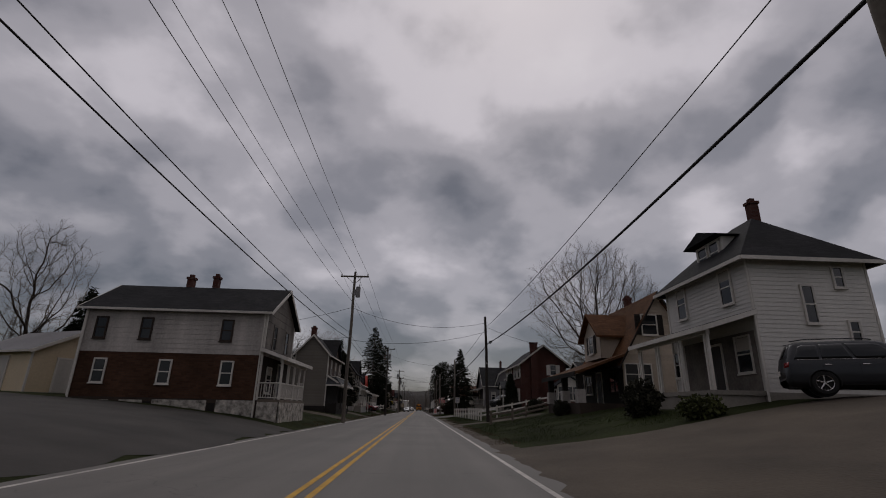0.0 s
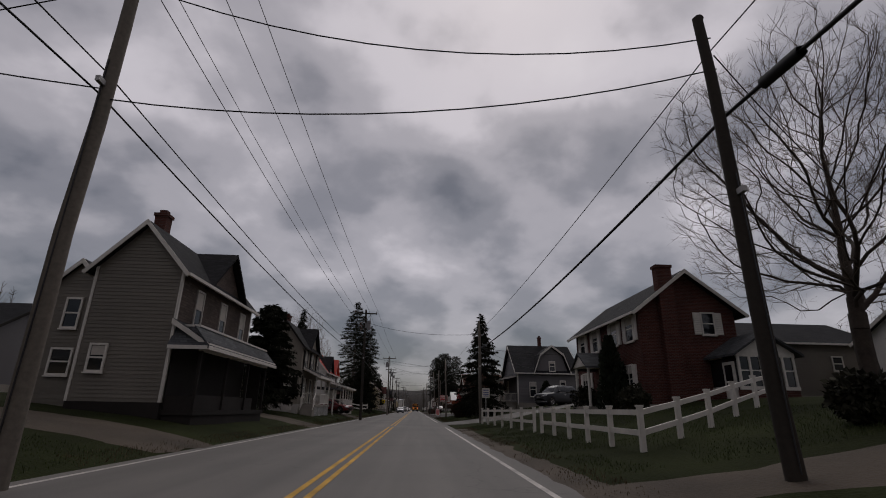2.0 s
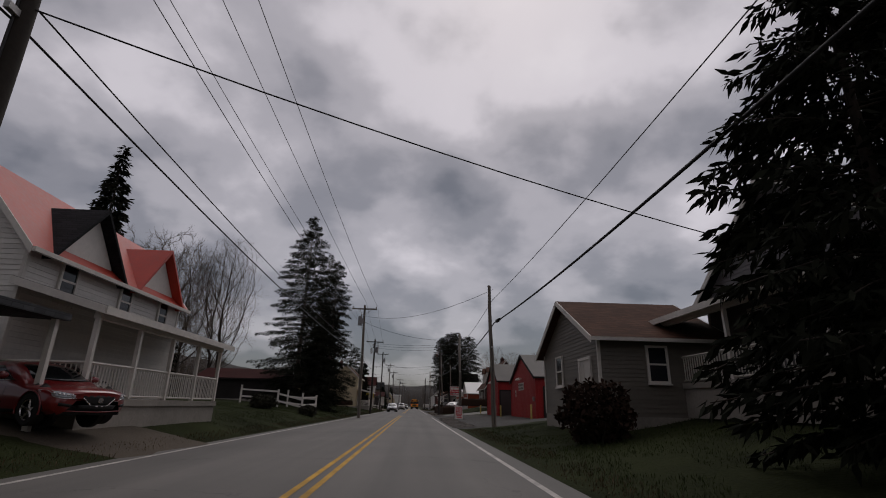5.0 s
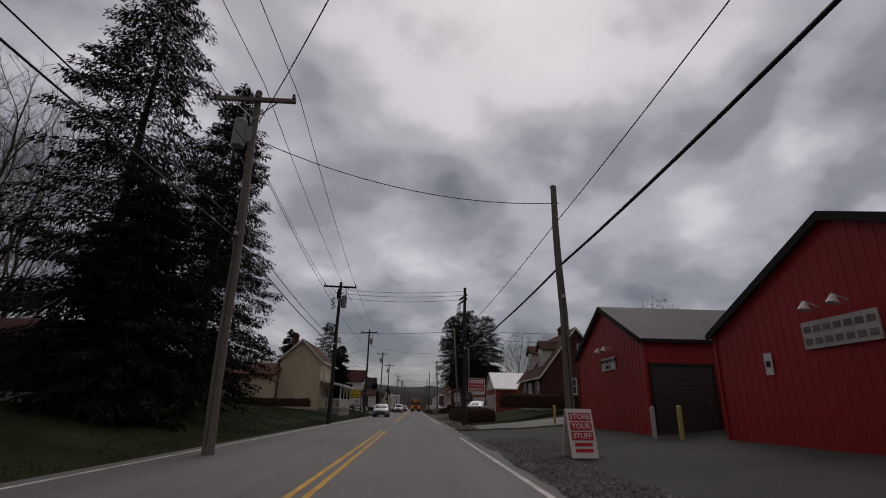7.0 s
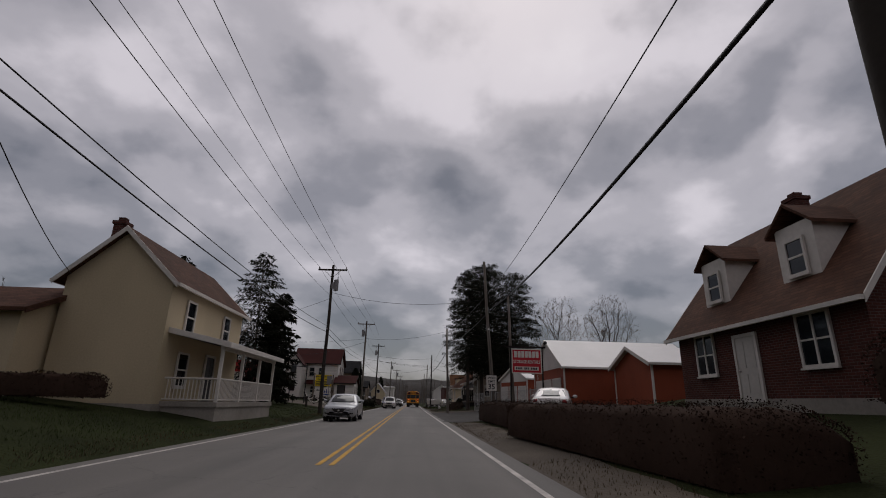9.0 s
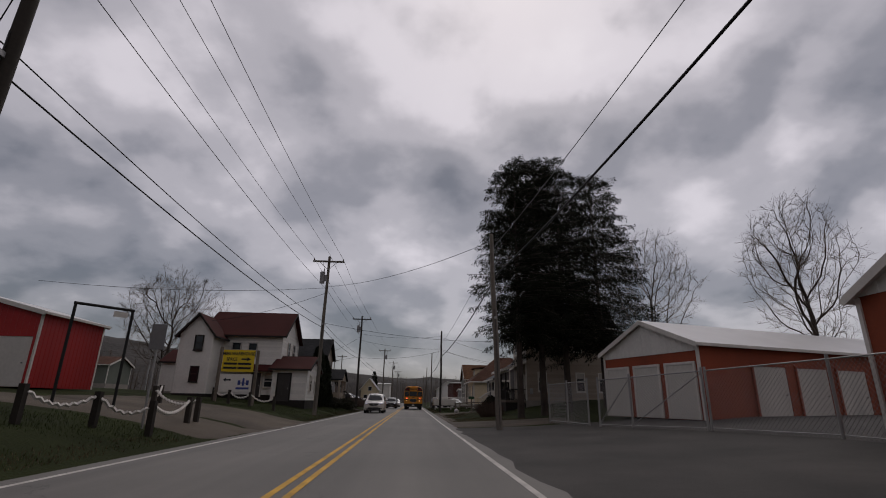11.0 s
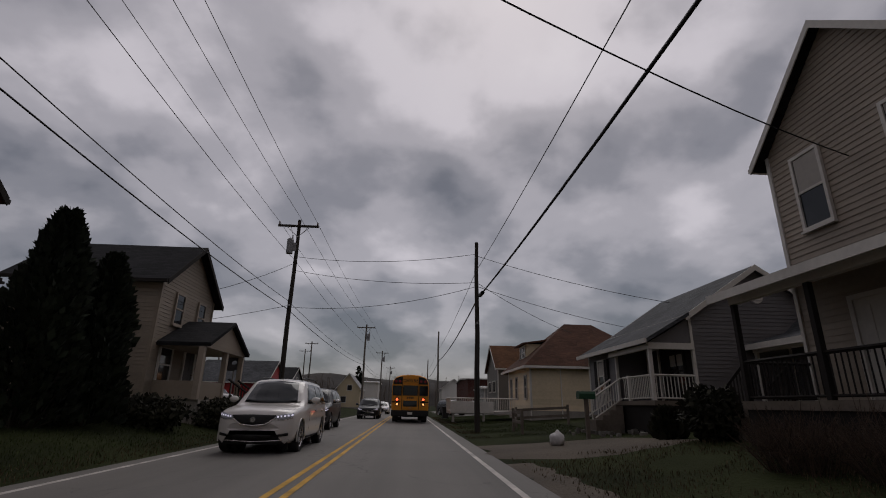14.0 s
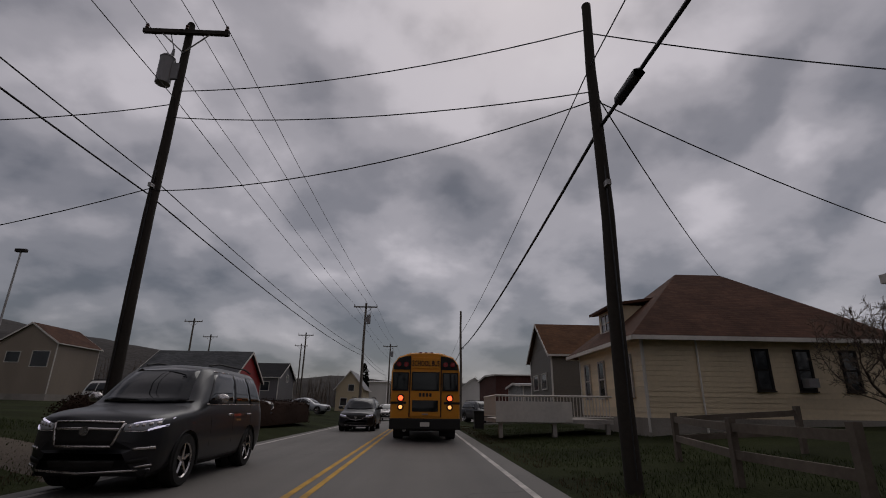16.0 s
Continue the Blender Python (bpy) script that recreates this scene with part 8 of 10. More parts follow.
for x, y, c in ((8.0, 125.6, "old_white"), (8.3, 124.4, "post_yellow"), (8.2, 138.4, "post_yellow"), (8.6, 113.0, "post_yellow")):
    b = thing("bollard", pose(x, y, ground_z(x, y)), "pale painted steel bollard before the red sheds", "bollard", "bollards by the sheds")
    bm = bmesh.new()
    bar(bm, (0, 0, -0.3), (0, 0, 1.0), 0.075, 0.075, 12)
    bar(bm, (0, 0, 1.0), (0, 0, 1.05), 0.075, 0.04, 12)
    part("tube", bm, M[c], b)

# notice on the pole by the side street
nt_ = thing("notice_sign", pose(5.3, 69.5, ground_z(5.3, 69.5)), "small white notice plate beside the utility pole", "sign")
part("plate", one_box(-0.28, 0.28, -0.06, -0.04, 1.75, 2.45), M["sign_white"], nt_)
for z in (2.3, 2.12, 2.0, 1.88):
    part("text_bar", one_box(-0.2, 0.2, -0.068, -0.062, z - 0.03, z + 0.03), M["sign_blue"], nt_)
part("bracket", one_box(-0.03, 0.03, -0.04, 0.06, -0.3, 2.4), M["galv"], nt_)

# mailbox, bag, bins, hydrant
mb = thing("mailbox", pose(6.0, 222.0, ground_z(6.0, 222)), "dark green mailbox on a timber post", "mailbox")
part("post", one_box(-0.06, 0.06, -0.06, 0.06, -0.3, 1.25), M["wood_grey"], mb)
bm = prism(bmesh.new(), [(-0.16, 1.25), (0.16, 1.25), (0.16, 1.42), (0.11, 1.5), (-0.11, 1.5), (-0.16, 1.42)], -0.28, 0.28, Matrix.Rotation(math.pi / 2, 4, "Z"))
part("box", bm, M["green_box"], mb)
bg = thing("rubbish_bag", pose(4.3, 219.8, ground_z(4.3, 219.8) + 0.03) @ Matrix.Scale(0.72, 4), "tied white plastic rubbish bag by the road", "bag")
bm = bmesh.new()
bmesh.ops.create_icosphere(bm, subdivisions=3, radius=0.3)
for v in bm.verts:
    k = 1 + 0.18 * noise.noise(v.co * 6) + 0.1 * noise.noise(v.co * 15)
    v.co = Vector((v.co.x * k, v.co.y * k, max(-0.22, v.co.z * k * 1.15)))
    if v.co.z > 0.2:
        v.co.x *= 0.5
        v.co.y *= 0.5
bmesh.ops.translate(bm, verts=bm.verts, vec=(0, 0, 0.22))
part("sack", bm, M["bag"], bg, smooth=True)
bn = thing("wheeled_bin", pose(3.3, 250.5, ground_z(3.3, 250.5)), "black plastic wheeled bin beside the road", "bin")
bm = prism(bmesh.new(), [(-0.25, 0.06), (0.25, 0.06), (0.3, 0.95), (-0.3, 0.95)], -0.28, 0.28)
part("bin_body", bm, M["black"], bn)
part("lid", one_box(-0.32, 0.32, -0.32, 0.34, 0.95, 1.03, bevel=0.02), M["black"], bn)
for x in (-0.27, 0.27):
    part("wheel", bar(bmesh.new(), (x - 0.03, 0.28, 0.1), (x + 0.03, 0.28, 0.1), 0.1, 0.1, 12), M["tyre"], bn)
hy = thing("fire_hydrant", pose(4.8, 146.3, ground_z(4.8, 146.3)), "small red and white fire hydrant by the hedge", "hydrant")
bm = bmesh.new()
bar(bm, (0, 0, -0.1), (0, 0, 0.55), 0.11, 0.1, 12)
bar(bm, (0, 0, 0.55), (0, 0, 0.72), 0.12, 0.04, 12)
bar(bm, (-0.2, 0, 0.42), (0.2, 0, 0.42), 0.06, 0.06, 8)
part("barrel", bm, M["sign_white"], hy)
part("bonnet", bar(bmesh.new(), (0, 0, 0.56), (0, 0, 0.6), 0.13, 0.13, 12), M["sign_red"], hy)
ds = thing("satellite_dish", pose(-8.4, 229.6, 1.0), "dark satellite dish on a pole beside the porch", "dish")
part("mast", bar(bmesh.new(), (0, 0, -0.4), (0, 0, 1.9), 0.04, 0.04, 8), M["galv"], ds)
bm = bmesh.new()
bmesh.ops.create_cone(bm, cap_ends=False, segments=20, radius1=0.12, radius2=0.5, depth=0.18, matrix=Matrix.Translation((0, -0.1, 2.1)) @ Matrix.Rotation(1.2, 4, "X"))
bmesh.ops.solidify(bm, geom=bm.faces[:], thickness=0.02)
part("reflector", bm, M["trim_shade_dark"], ds)
pv = thing("patio_debris", pose(7.2, 223.0, ground_z(7.2, 223) + 0.05), "scattered pale litter and rubble under the porch", "litter", kind="stuff")
bm = bmesh.new()
rg = random.Random(5)
for i in range(40):
    x, y, s = rg.uniform(-1.2, 1.2), rg.uniform(-1.6, 1.6), rg.uniform(0.03, 0.09)
    box(bm, x - s, x + s, y - s, y + s, -0.05, s * 0.8, Matrix.Rotation(rg.uniform(-0.1, 0.1), 4, "Y"))
part("rubble", bm, M["stone"], pv)


# ---- vehicles ----
def wheel(parent, x, y, r, wdt, spokes=5, rim="chrome"):
    t = 0.30 * r
    prof = [(-wdt / 2, r * 0.66), (-wdt / 2, r * 0.93), (-wdt / 2 + 0.03, r), (wdt / 2 - 0.03, r), (wdt / 2, r * 0.93), (wdt / 2, r * 0.66)]
    bm = bmesh.new()
    n = 28
    rings = [[bm.verts.new((x + px, y + pr * math.cos(2 * math.pi * i / n), r + pr * math.sin(2 * math.pi * i / n))) for px, pr in prof] for i in range(n)]
    for i in range(n):
        a, b = rings[i], rings[(i + 1) % n]
        for j in range(len(prof) - 1):
            bm.faces.new((a[j], a[j + 1], b[j + 1], b[j]))
    bmesh.ops.recalc_face_normals(bm, faces=bm.faces[:])
    wh = part("wheel", bm, M["tyre"], parent, smooth=False)
    s = 1 if x > 0 else -1
    bm = bmesh.new()
    bar(bm, (x - s * wdt * 0.2, y, r), (x + s * wdt * 0.28, y, r), r * 0.16, r * 0.14, 10)
    for k in range(spokes):
        a = 2 * math.pi * k / spokes + 0.3
        c, sn = math.cos(a), math.sin(a)
        bar(bm, (x + s * wdt * 0.26, y + c * r * 0.1, r + sn * r * 0.1), (x + s * wdt * 0.34, y + c * r * 0.66, r + sn * r * 0.66), r * 0.09, r * 0.06, 5)
    for k in range(24):
        a, b = 2 * math.pi * k / 24, 2 * math.pi * (k + 1) / 24
        bar(bm, (x + s * wdt * 0.38, y + math.cos(a) * r * 0.66, r + math.sin(a) * r * 0.66), (x + s * wdt * 0.38, y + math.cos(b) * r * 0.66, r + math.sin(b) * r * 0.66), 0.018, 0.018, 4)
    part("rim", bm, M[rim], wh)
    bm = bmesh.new()
    bar(bm, (x - s * 0.02, y, r), (x + s * wdt * 0.12, y, r), r * 0.65, r * 0.65, 20)
    part("brake", bm, M["black"], wh)
    return wh


def car_shell(L, Wd, H, kind, wb, r):
    """Half-section stations swept into a smooth shell; gives a grid (u, v, 3) that runs from one sill over the roof to the other."""
    hw = Wd / 2
    suv = kind == "suv"
    belt = H * (0.605 if suv else 0.635)
    hood = belt - (0.03 if suv else 0.07)
    zl, roof = 0.24, H
    c0, c1, c2, c3 = (-0.235, -0.075, 0.425, 0.482) if suv else (-0.225, -0.035, 0.190, 0.375)

    def low(f, k, lo, top):
        w_ = hw * k
        return [(0.80 * w_, lo), (0.965 * w_, lo + 0.10 * min(1, (top - lo) / 0.4)), (w_, lo + (top - lo) * 0.52), (0.965 * w_, top - 0.06 * min(1, (top - lo) / 0.5))]

    def bonnet(f, k, lo, top):
        w_ = hw * k
        return f * L, low(f, k, lo, top) + [(0.86 * w_, top - 0.005), (0.48 * w_, top + 0.03), (0, top + 0.04)]

    def cabin(f, k, lo, b, top, q):
        w_ = hw * k
        # q: how far the roof stands up from the belt line at this station
        e = lambda a, z0, z1: (a, z0 + (z1 - z0) * q)
        return f * L, low(f, k, lo, b) + [(w_ * (0.88 - 0.035 * q), b + (top - b) * 0.52 * q), (w_ * (0.66 + 0.04 * q), b + 0.03 + (top - b - 0.075) * q), (0, b + 0.04 + (top - b - 0.04) * q)]
    tail = belt + (0.02 if suv else 0.03)
    st = [bonnet(-0.500, 0.66, 0.52, 0.66), bonnet(-0.498, 0.74, 0.42, hood - 0.30), bonnet(-0.492, 0.84, 0.32, hood - 0.20), bonnet(-0.478, 0.92, zl, hood - 0.125), bonnet(-0.45, 0.96, zl - 0.02, hood - 0.08),
          bonnet(-0.38, 0.985, zl - 0.02, hood - 0.03), bonnet(-0.30, 1.0, zl - 0.02, hood + 0.0), bonnet(c0 - 0.01, 1.0, zl - 0.02, hood + 0.025),
          cabin(c0 + 0.03, 1.0, zl - 0.02, belt - 0.01, roof, 0.16), cabin((c0 + c1) / 2, 1.0, zl - 0.02, belt, roof, 0.55), cabin(c1, 1.0, zl - 0.02, belt, roof, 0.94), cabin(c1 + 0.08, 1.0, zl - 0.02, belt, roof, 0.995),
          cabin((c1 + c2) / 2, 1.0, zl - 0.02, belt + 0.01, roof, 1.0), cabin(c2 - 0.04, 1.0, zl - 0.02, belt + 0.02, roof, 0.97 if suv else 0.955), cabin(c2, 0.995, zl - 0.02, belt + 0.02, roof, 0.93 if suv else 0.88)]
    if suv:
        st += [cabin(0.455, 0.985, zl, belt + 0.02, roof, 0.62), cabin(c3, 0.96, 0.26, belt + 0.01, roof, 0.14), bonnet(0.490, 0.94, 0.30, belt - 0.10), bonnet(0.497, 0.86, 0.36, belt - 0.28), bonnet(0.5, 0.78, 0.46, 0.70)]
    else:
        st += [cabin(0.285, 0.99, zl, tail, roof, 0.48), cabin(c3, 0.97, zl, tail, roof, 0.05), bonnet(0.43, 0.95, zl, tail - 0.01), bonnet(0.48, 0.92, 0.28, tail - 0.05), bonnet(0.496, 0.86, 0.34, tail - 0.22), bonnet(0.5, 0.76, 0.44, 0.68)]
    rows = []
    for (ya, pa), (yb, pb) in zip(st, st[1:]):
        for i in range(6):
            q = i / 6
            rows.append([(xa + (xb - xa) * q, ya + (yb - ya) * q, za + (zb - za) * q) for (xa, za), (xb, zb) in zip(pa, pb)])
    rows.append([(a, st[-1][0], z) for a, z in st[-1][1]])
    R = np.array(rows)
    vs = np.linspace(0, 6, 31)
    i = np.minimum(vs.astype(int), 5)
    q = (vs - i)[None, :, None]
    G = R[:, i] * (1 - q) + R[:, i + 1] * q
    full = np.concatenate([G, (G * np.array([-1, 1, 1]))[:, -2::-1]], 1)
    for _ in range(2):
        s = full.copy()
        s[:, 1:-1] = (full[:, :-2] + 2 * full[:, 1:-1] + full[:, 2:]) / 4
        full = s
    for _ in range(4):
        s = full.copy()
        s[1:-1] = (full[:-2] + 2 * full[1:-1] + full[2:]) / 4
        full = s
    # the nose and the tail bow back towards the corners
    f = np.clip((-full[..., 1] / L - 0.22) / 0.28, 0, 1)
    full[..., 1] += 0.30 * f * (np.abs(full[..., 0]) / hw) ** 2.6
    f = np.clip((full[..., 1] / L - 0.25) / 0.25, 0, 1)
    full[..., 1] -= 0.16 * f * (np.abs(full[..., 0]) / hw) ** 2.6
    return full, belt, hood, (c0, c1, c2, c3)


def car(label, x, y, turn, paint, L=4.7, Wd=1.84, H=1.66, kind="suv", lit=False, z=None, category="car", wb=2.7, framed=False):
    """A parked or waiting car; its front looks to -y before the turn."""
    zz = (ground_z(x, y) + 0.03 if z is None else z)
    t = thing("car", pose(x, y, zz, 0, 0, turn), label, category)
    hw, suv = Wd / 2, kind == "suv"
    r = 0.365 if suv else 0.325
    G, belt, hood, (c0, c1, c2, c3) = car_shell(L, Wd, H, kind, wb, r)
    nu, nv = G.shape[:2]
    # wheel openings: the shell is drawn in behind the wheels
    idx = np.arange(nu * nv).reshape(nu, nv)
    F = np.stack([idx[:-1, :-1], idx[:-1, 1:], idx[1:, 1:], idx[1:, :-1]], -1).reshape(-1, 4)
    V = G.reshape(-1, 3)
    mid = V[F].mean(1)
    arch = np.zeros(len(F), bool)
    for yy in (-wb / 2, wb / 2):
        arch |= (np.hypot(mid[:, 1] - yy, mid[:, 2] - r) < r + 0.045) & (np.abs(mid[:, 0]) > hw * 0.75)
    # the cut edge is drawn onto a true circle
    edge = np.intersect1d(F[arch], F[~arch])
    edge = edge[np.abs(V[edge, 0]) > hw * 0.75]
    for yy in (-wb / 2, wb / 2):
        e = edge[np.abs(V[edge, 1] - yy) < r + 0.2]
        dy, dz = V[e, 1] - yy, V[e, 2] - r
        k = (r + 0.045) / np.hypot(dy, dz)
        V[e, 1], V[e, 2] = yy + dy * k, r + dz * k
    under("body", quads_mesh("body", V, F[~arch][:, ::-1], M[paint]), t)
    for e, s in ((0, 1), (-1, -1)):
        bm = bmesh.new()
        ring = [bm.verts.new(tuple(p)) for p in G[e]]
        bm.faces.new(ring if s > 0 else ring[::-1])
        part("front_panel" if e == 0 else "rear_panel", bm, M[paint], t)
    part("underbody", one_box(-hw * 0.8, hw * 0.8, -0.44 * L, 0.44 * L, 0.22, 0.42), M["black"], t)

    def lay(name, edge_a, edge_b, axis, side, mat, off=0.006, rows=5, parent=t, depth=0.02):
        """A panel that follows the shell: edge_a and edge_b are lists of (u, z), u across the view axis."""
        ea, eb = np.array(edge_a, float), np.array(edge_b, float)
        k = np.linspace(0, len(ea) - 1, 4 * (len(ea) - 1) + 1)
        lerp = lambda e: np.stack([np.interp(k, np.arange(len(e)), e[:, c]) for c in (0, 1)], 1)
        a, b = lerp(ea), lerp(eb)
        P = np.stack([a + (b - a) * (i / rows) for i in range(rows + 1)]).reshape(-1, 2)
        other = 1 - axis
        if axis == 0:
            sel = (V[:, 0] * side > 0.2 * hw)
        else:
            sel = V[:, 1] * side > (-0.02 * L if len(name) > 9 and name != "headlight" else 0.33 * L)
        C = V[sel]
        D = ((C[None, :, other] - P[:, None, 0]) ** 2 + (C[None, :, 2] - P[:, None, 1]) ** 2)
        near = np.argsort(D, 1)[:, :14]
        val = np.empty(len(P))
        for i, (nb, p) in enumerate(zip(near, P)):
            # a plane through the nearest points of the shell
            q = C[nb]
            wg = 1 / (D[i, nb] + 4e-4)
            X = np.stack([np.ones(len(nb)), q[:, other] - p[0], q[:, 2] - p[1]], 1) * wg[:, None]
            val[i] = min(max(np.linalg.solve(X.T @ X + np.eye(3) * 1e-3, X.T @ (q[:, axis] * wg))[0], q[:5, axis].min()), q[:5, axis].max())
        outp = np.zeros((len(P), 3))
        outp[:, other], outp[:, 2], outp[:, axis] = P[:, 0], P[:, 1], val + side * off
        back = outp.copy()
        back[:, axis] -= side * depth
        m, n = rows + 1, len(k)
        ix = np.arange(m * n).reshape(m, n)
        q = np.stack([ix[:-1, :-1], ix[:-1, 1:], ix[1:, 1:], ix[1:, :-1]], -1).reshape(-1, 4)
        rim = np.concatenate([ix[0], ix[1:, -1], ix[-1, -2::-1], ix[-2:0:-1, 0]])
        nx = np.roll(rim, -1)
        rq = np.stack([rim, nx, nx + m * n, rim + m * n], -1)
        if (axis == 1) == (side < 0):
            qq = np.concatenate([q, rq[:, ::-1]])
        else:
            qq = np.concatenate([q[:, ::-1], rq])
        return under(name, quads_mesh(name, np.concatenate([outp, back]), qq, M[mat]), parent)

    g = H - belt
    lay("windscreen", [(-0.92 * hw, belt + 0.08), (0, belt + 0.05), (0.92 * hw, belt + 0.08)], [(-0.74 * hw, H - 0.13), (0, H - 0.08), (0.74 * hw, H - 0.13)], 1, -1, "glass_car", 0.028, 8)
    lay("rear_window", [(-0.76 * hw, belt + 0.10), (0.76 * hw, belt + 0.10)], [(-0.60 * hw, H - 0.12), (0.60 * hw, H - 0.12)], 1, 1, "glass_car", 0.01, 6)
    for s in (1, -1):
        # side glass follows the pillars and the roof's curve
        ya, yb, yc, yd = c0 * L + 0.42, c1 * L + 0.10, c2 * L - 0.16, c3 * L - (0.26 if suv else 0.48)
        zt = lambda q: H - 0.15 - (0.03 if suv else 0.07) * max(0, q - 0.5) * 2
        ends = [0.0, 0.42, 0.74, 1.0] if suv else [0.0, 0.52, 1.0]
        for i, (q0, q1) in enumerate(zip(ends, ends[1:])):
            g0, g1 = q0 + (0.016 if i else 0), q1 - (0.016 if q1 < 1 else 0)
            lo = [(ya + (yd - ya) * (g0 + (g1 - g0) * k / 4), belt + 0.055) for k in range(5)]
            hi = [(yb + (yc - yb) * (g0 + (g1 - g0) * k / 4), zt(g0 + (g1 - g0) * k / 4) - (0.05 if (k == 0 and q0 == 0) or (k == 4 and q1 == 1) else 0)) for k in range(5)]
            lay("side_window", lo, hi, 0, s, "glass_car", 0.018, 5, depth=0.035)
        lay("window_trim", [(ya + (yd - ya) * k / 6 - 0.05, belt + 0.03) for k in range(7)], [(ya + (yd - ya) * k / 6 - 0.05, belt + 0.05) for k in range(7)], 0, s, "chrome", 0.01, 1)
        if framed:
            lay("window_trim", [(yb + (yc - yb) * k / 6, zt(k / 6) + 0.012) for k in range(7)], [(yb + (yc - yb) * k / 6, zt(k / 6) + 0.028) for k in range(7)], 0, s, "chrome", 0.008, 1)
        bm = bmesh.new()
        bmesh.ops.create_icosphere(bm, subdivisions=2, radius=1.0)
        for v in bm.verts:
            v.co = Vector((s * (hw + 0.12) + v.co.x * 0.12, c0 * L + 0.48 + v.co.y * (0.07 if v.co.y < 0 else 0.045), belt + 0.13 + v.co.z * 0.085))
        mr = part("mirror", bm, M["chrome" if framed else paint], t, smooth=True)
        part("mirror_foot", one_box(*sorted((s * hw * 0.93, s * (hw + 0.06))), c0 * L + 0.46, c0 * L + 0.52, belt + 0.04, belt + 0.10), M["black"], mr)
        for yy in (c0 * L + 1.32, c0 * L + 2.30):
            lay("door_handle", [(yy - 0.1, belt - 0.15), (yy + 0.1, belt - 0.15)], [(yy - 0.1, belt - 0.115), (yy + 0.1, belt - 0.115)], 0, s, "chrome" if suv else paint, 0.03, 1)
        for yy in (c0 * L + 0.52, c0 * L + 1.48, c0 * L + 2.44 if suv else c0 * L + 2.36):
            lay("door_gap", [(yy - 0.005, 0.32), (yy - 0.005, belt + 0.02)], [(yy + 0.005, 0.32), (yy + 0.005, belt + 0.02)], 0, s, "black", 0.0025, 1)
        # headlights sweep back round the corner
        h0, h1 = (0.50, 0.93) if suv else (0.56, 0.95)
        zh = hood - (0.20 if suv else 0.17)
        hl = lay("headlight", [(s * hw * h0, zh - 0.075), (s * hw * (h0 + h1) / 2, zh - 0.085), (s * hw * h1, zh - 0.03)][::s], [(s * hw * h0, zh - 0.005), (s * hw * (h0 + h1) / 2, zh + 0.04), (s * hw * h1, zh + 0.09)][::s], 1, -1, "lens_clear", 0.012, 4)
        lay("lamp_rim", [(s * hw * (h0 - 0.02), zh - 0.09), (s * hw * (h0 + h1) / 2, zh - 0.10), (s * hw * (h1 + 0.005), zh - 0.045)][::s], [(s * hw * (h0 - 0.02), zh - 0.078), (s * hw * (h0 + h1) / 2, zh - 0.088), (s * hw * (h1 + 0.005), zh - 0.033)][::s], 1, -1, "chrome", 0.014, 1, hl)
        for k in range(5):
            q = (k + 0.5) / 5
            xx = s * hw * (h0 + 0.03 + (h1 - h0 - 0.06) * q)
            lay("lamp", [(xx - 0.016, zh - 0.05 + 0.05 * q), (xx + 0.016, zh - 0.05 + 0.05 * q)], [(xx - 0.016, zh - 0.015 + 0.05 * q), (xx + 0.016, zh - 0.015 + 0.05 * q)], 1, -1, "light_white" if lit else "chrome", 0.02, 1, hl)
        if framed:
            # bright lamp outline and the fog lamp's bezel
            lay("daylight_strip", [(s * hw * 0.78, zh - 0.085), (s * hw * 0.93, zh - 0.03)][::s], [(s * hw * 0.78, zh - 0.062), (s * hw * 0.93, zh - 0.005)][::s], 1, -1, "light_white", 0.024, 2, hl)
            lay("daylight_strip", [(s * hw * 0.60, zh + 0.005), (s * hw * 0.93, zh + 0.062)][::s], [(s * hw * 0.60, zh + 0.018), (s * hw * 0.93, zh + 0.085)][::s], 1, -1, "light_white", 0.024, 2, hl)
            lay("fog_bezel", [(s * hw * 0.66, 0.56), (s * hw * 0.88, 0.57)][::s], [(s * hw * 0.66, 0.59), (s * hw * 0.88, 0.605)][::s], 1, -1, "chrome", 0.03, 1)
            lay("fog_bezel", [(s * hw * 0.70, 0.34), (s * hw * 0.86, 0.36)][::s], [(s * hw * 0.70, 0.36), (s * hw * 0.86, 0.385)][::s], 1, -1, "chrome", 0.03, 1)
        lay("fog_light", [(s * hw * 0.60, 0.39), (s * hw * 0.82, 0.41)][::s], [(s * hw * 0.60, 0.44), (s * hw * 0.82, 0.475)][::s], 1, -1, "black", 0.022, 2)
        lay("taillight", [(s * hw * 0.62, belt - 0.20), (s * hw * 0.90, belt - 0.20)][::s], [(s * hw * 0.62, belt - 0.06), (s * hw * 0.90, belt - 0.04)][::s], 1, 1, "lens_red", 0.012, 2)
        lay("sill", [(-wb / 2 + r + 0.06, 0.26), (wb / 2 - r - 0.06, 0.26)], [(-wb / 2 + r + 0.06, 0.33), (wb / 2 - r - 0.06, 0.33)], 0, s, "black" if paint != "car_silver" else paint, 0.012, 2)
        for yy in (-wb / 2, wb / 2):
            pts = []
            for k in range(21):
                a = math.pi * (k / 20 * 1.16 - 0.08)
                pts.append((s * hw * 0.968, yy + math.cos(a) * (r + 0.055), r + math.sin(a) * (r + 0.055)))
            v, fc = tube_path(pts, 0.020, 6)
            under("wheel_arch", quads_mesh("wheel_arch", v * np.array([1, 1, 1.0]), fc, M["black" if suv and paint == "car_black" else paint]), t)
            part("wheel_well", bar(bmesh.new(), (s * hw * 0.50, yy, r + 0.02), (s * hw * 0.62, yy, r + 0.02), r + 0.09, r + 0.09, 22), M["black"], t)
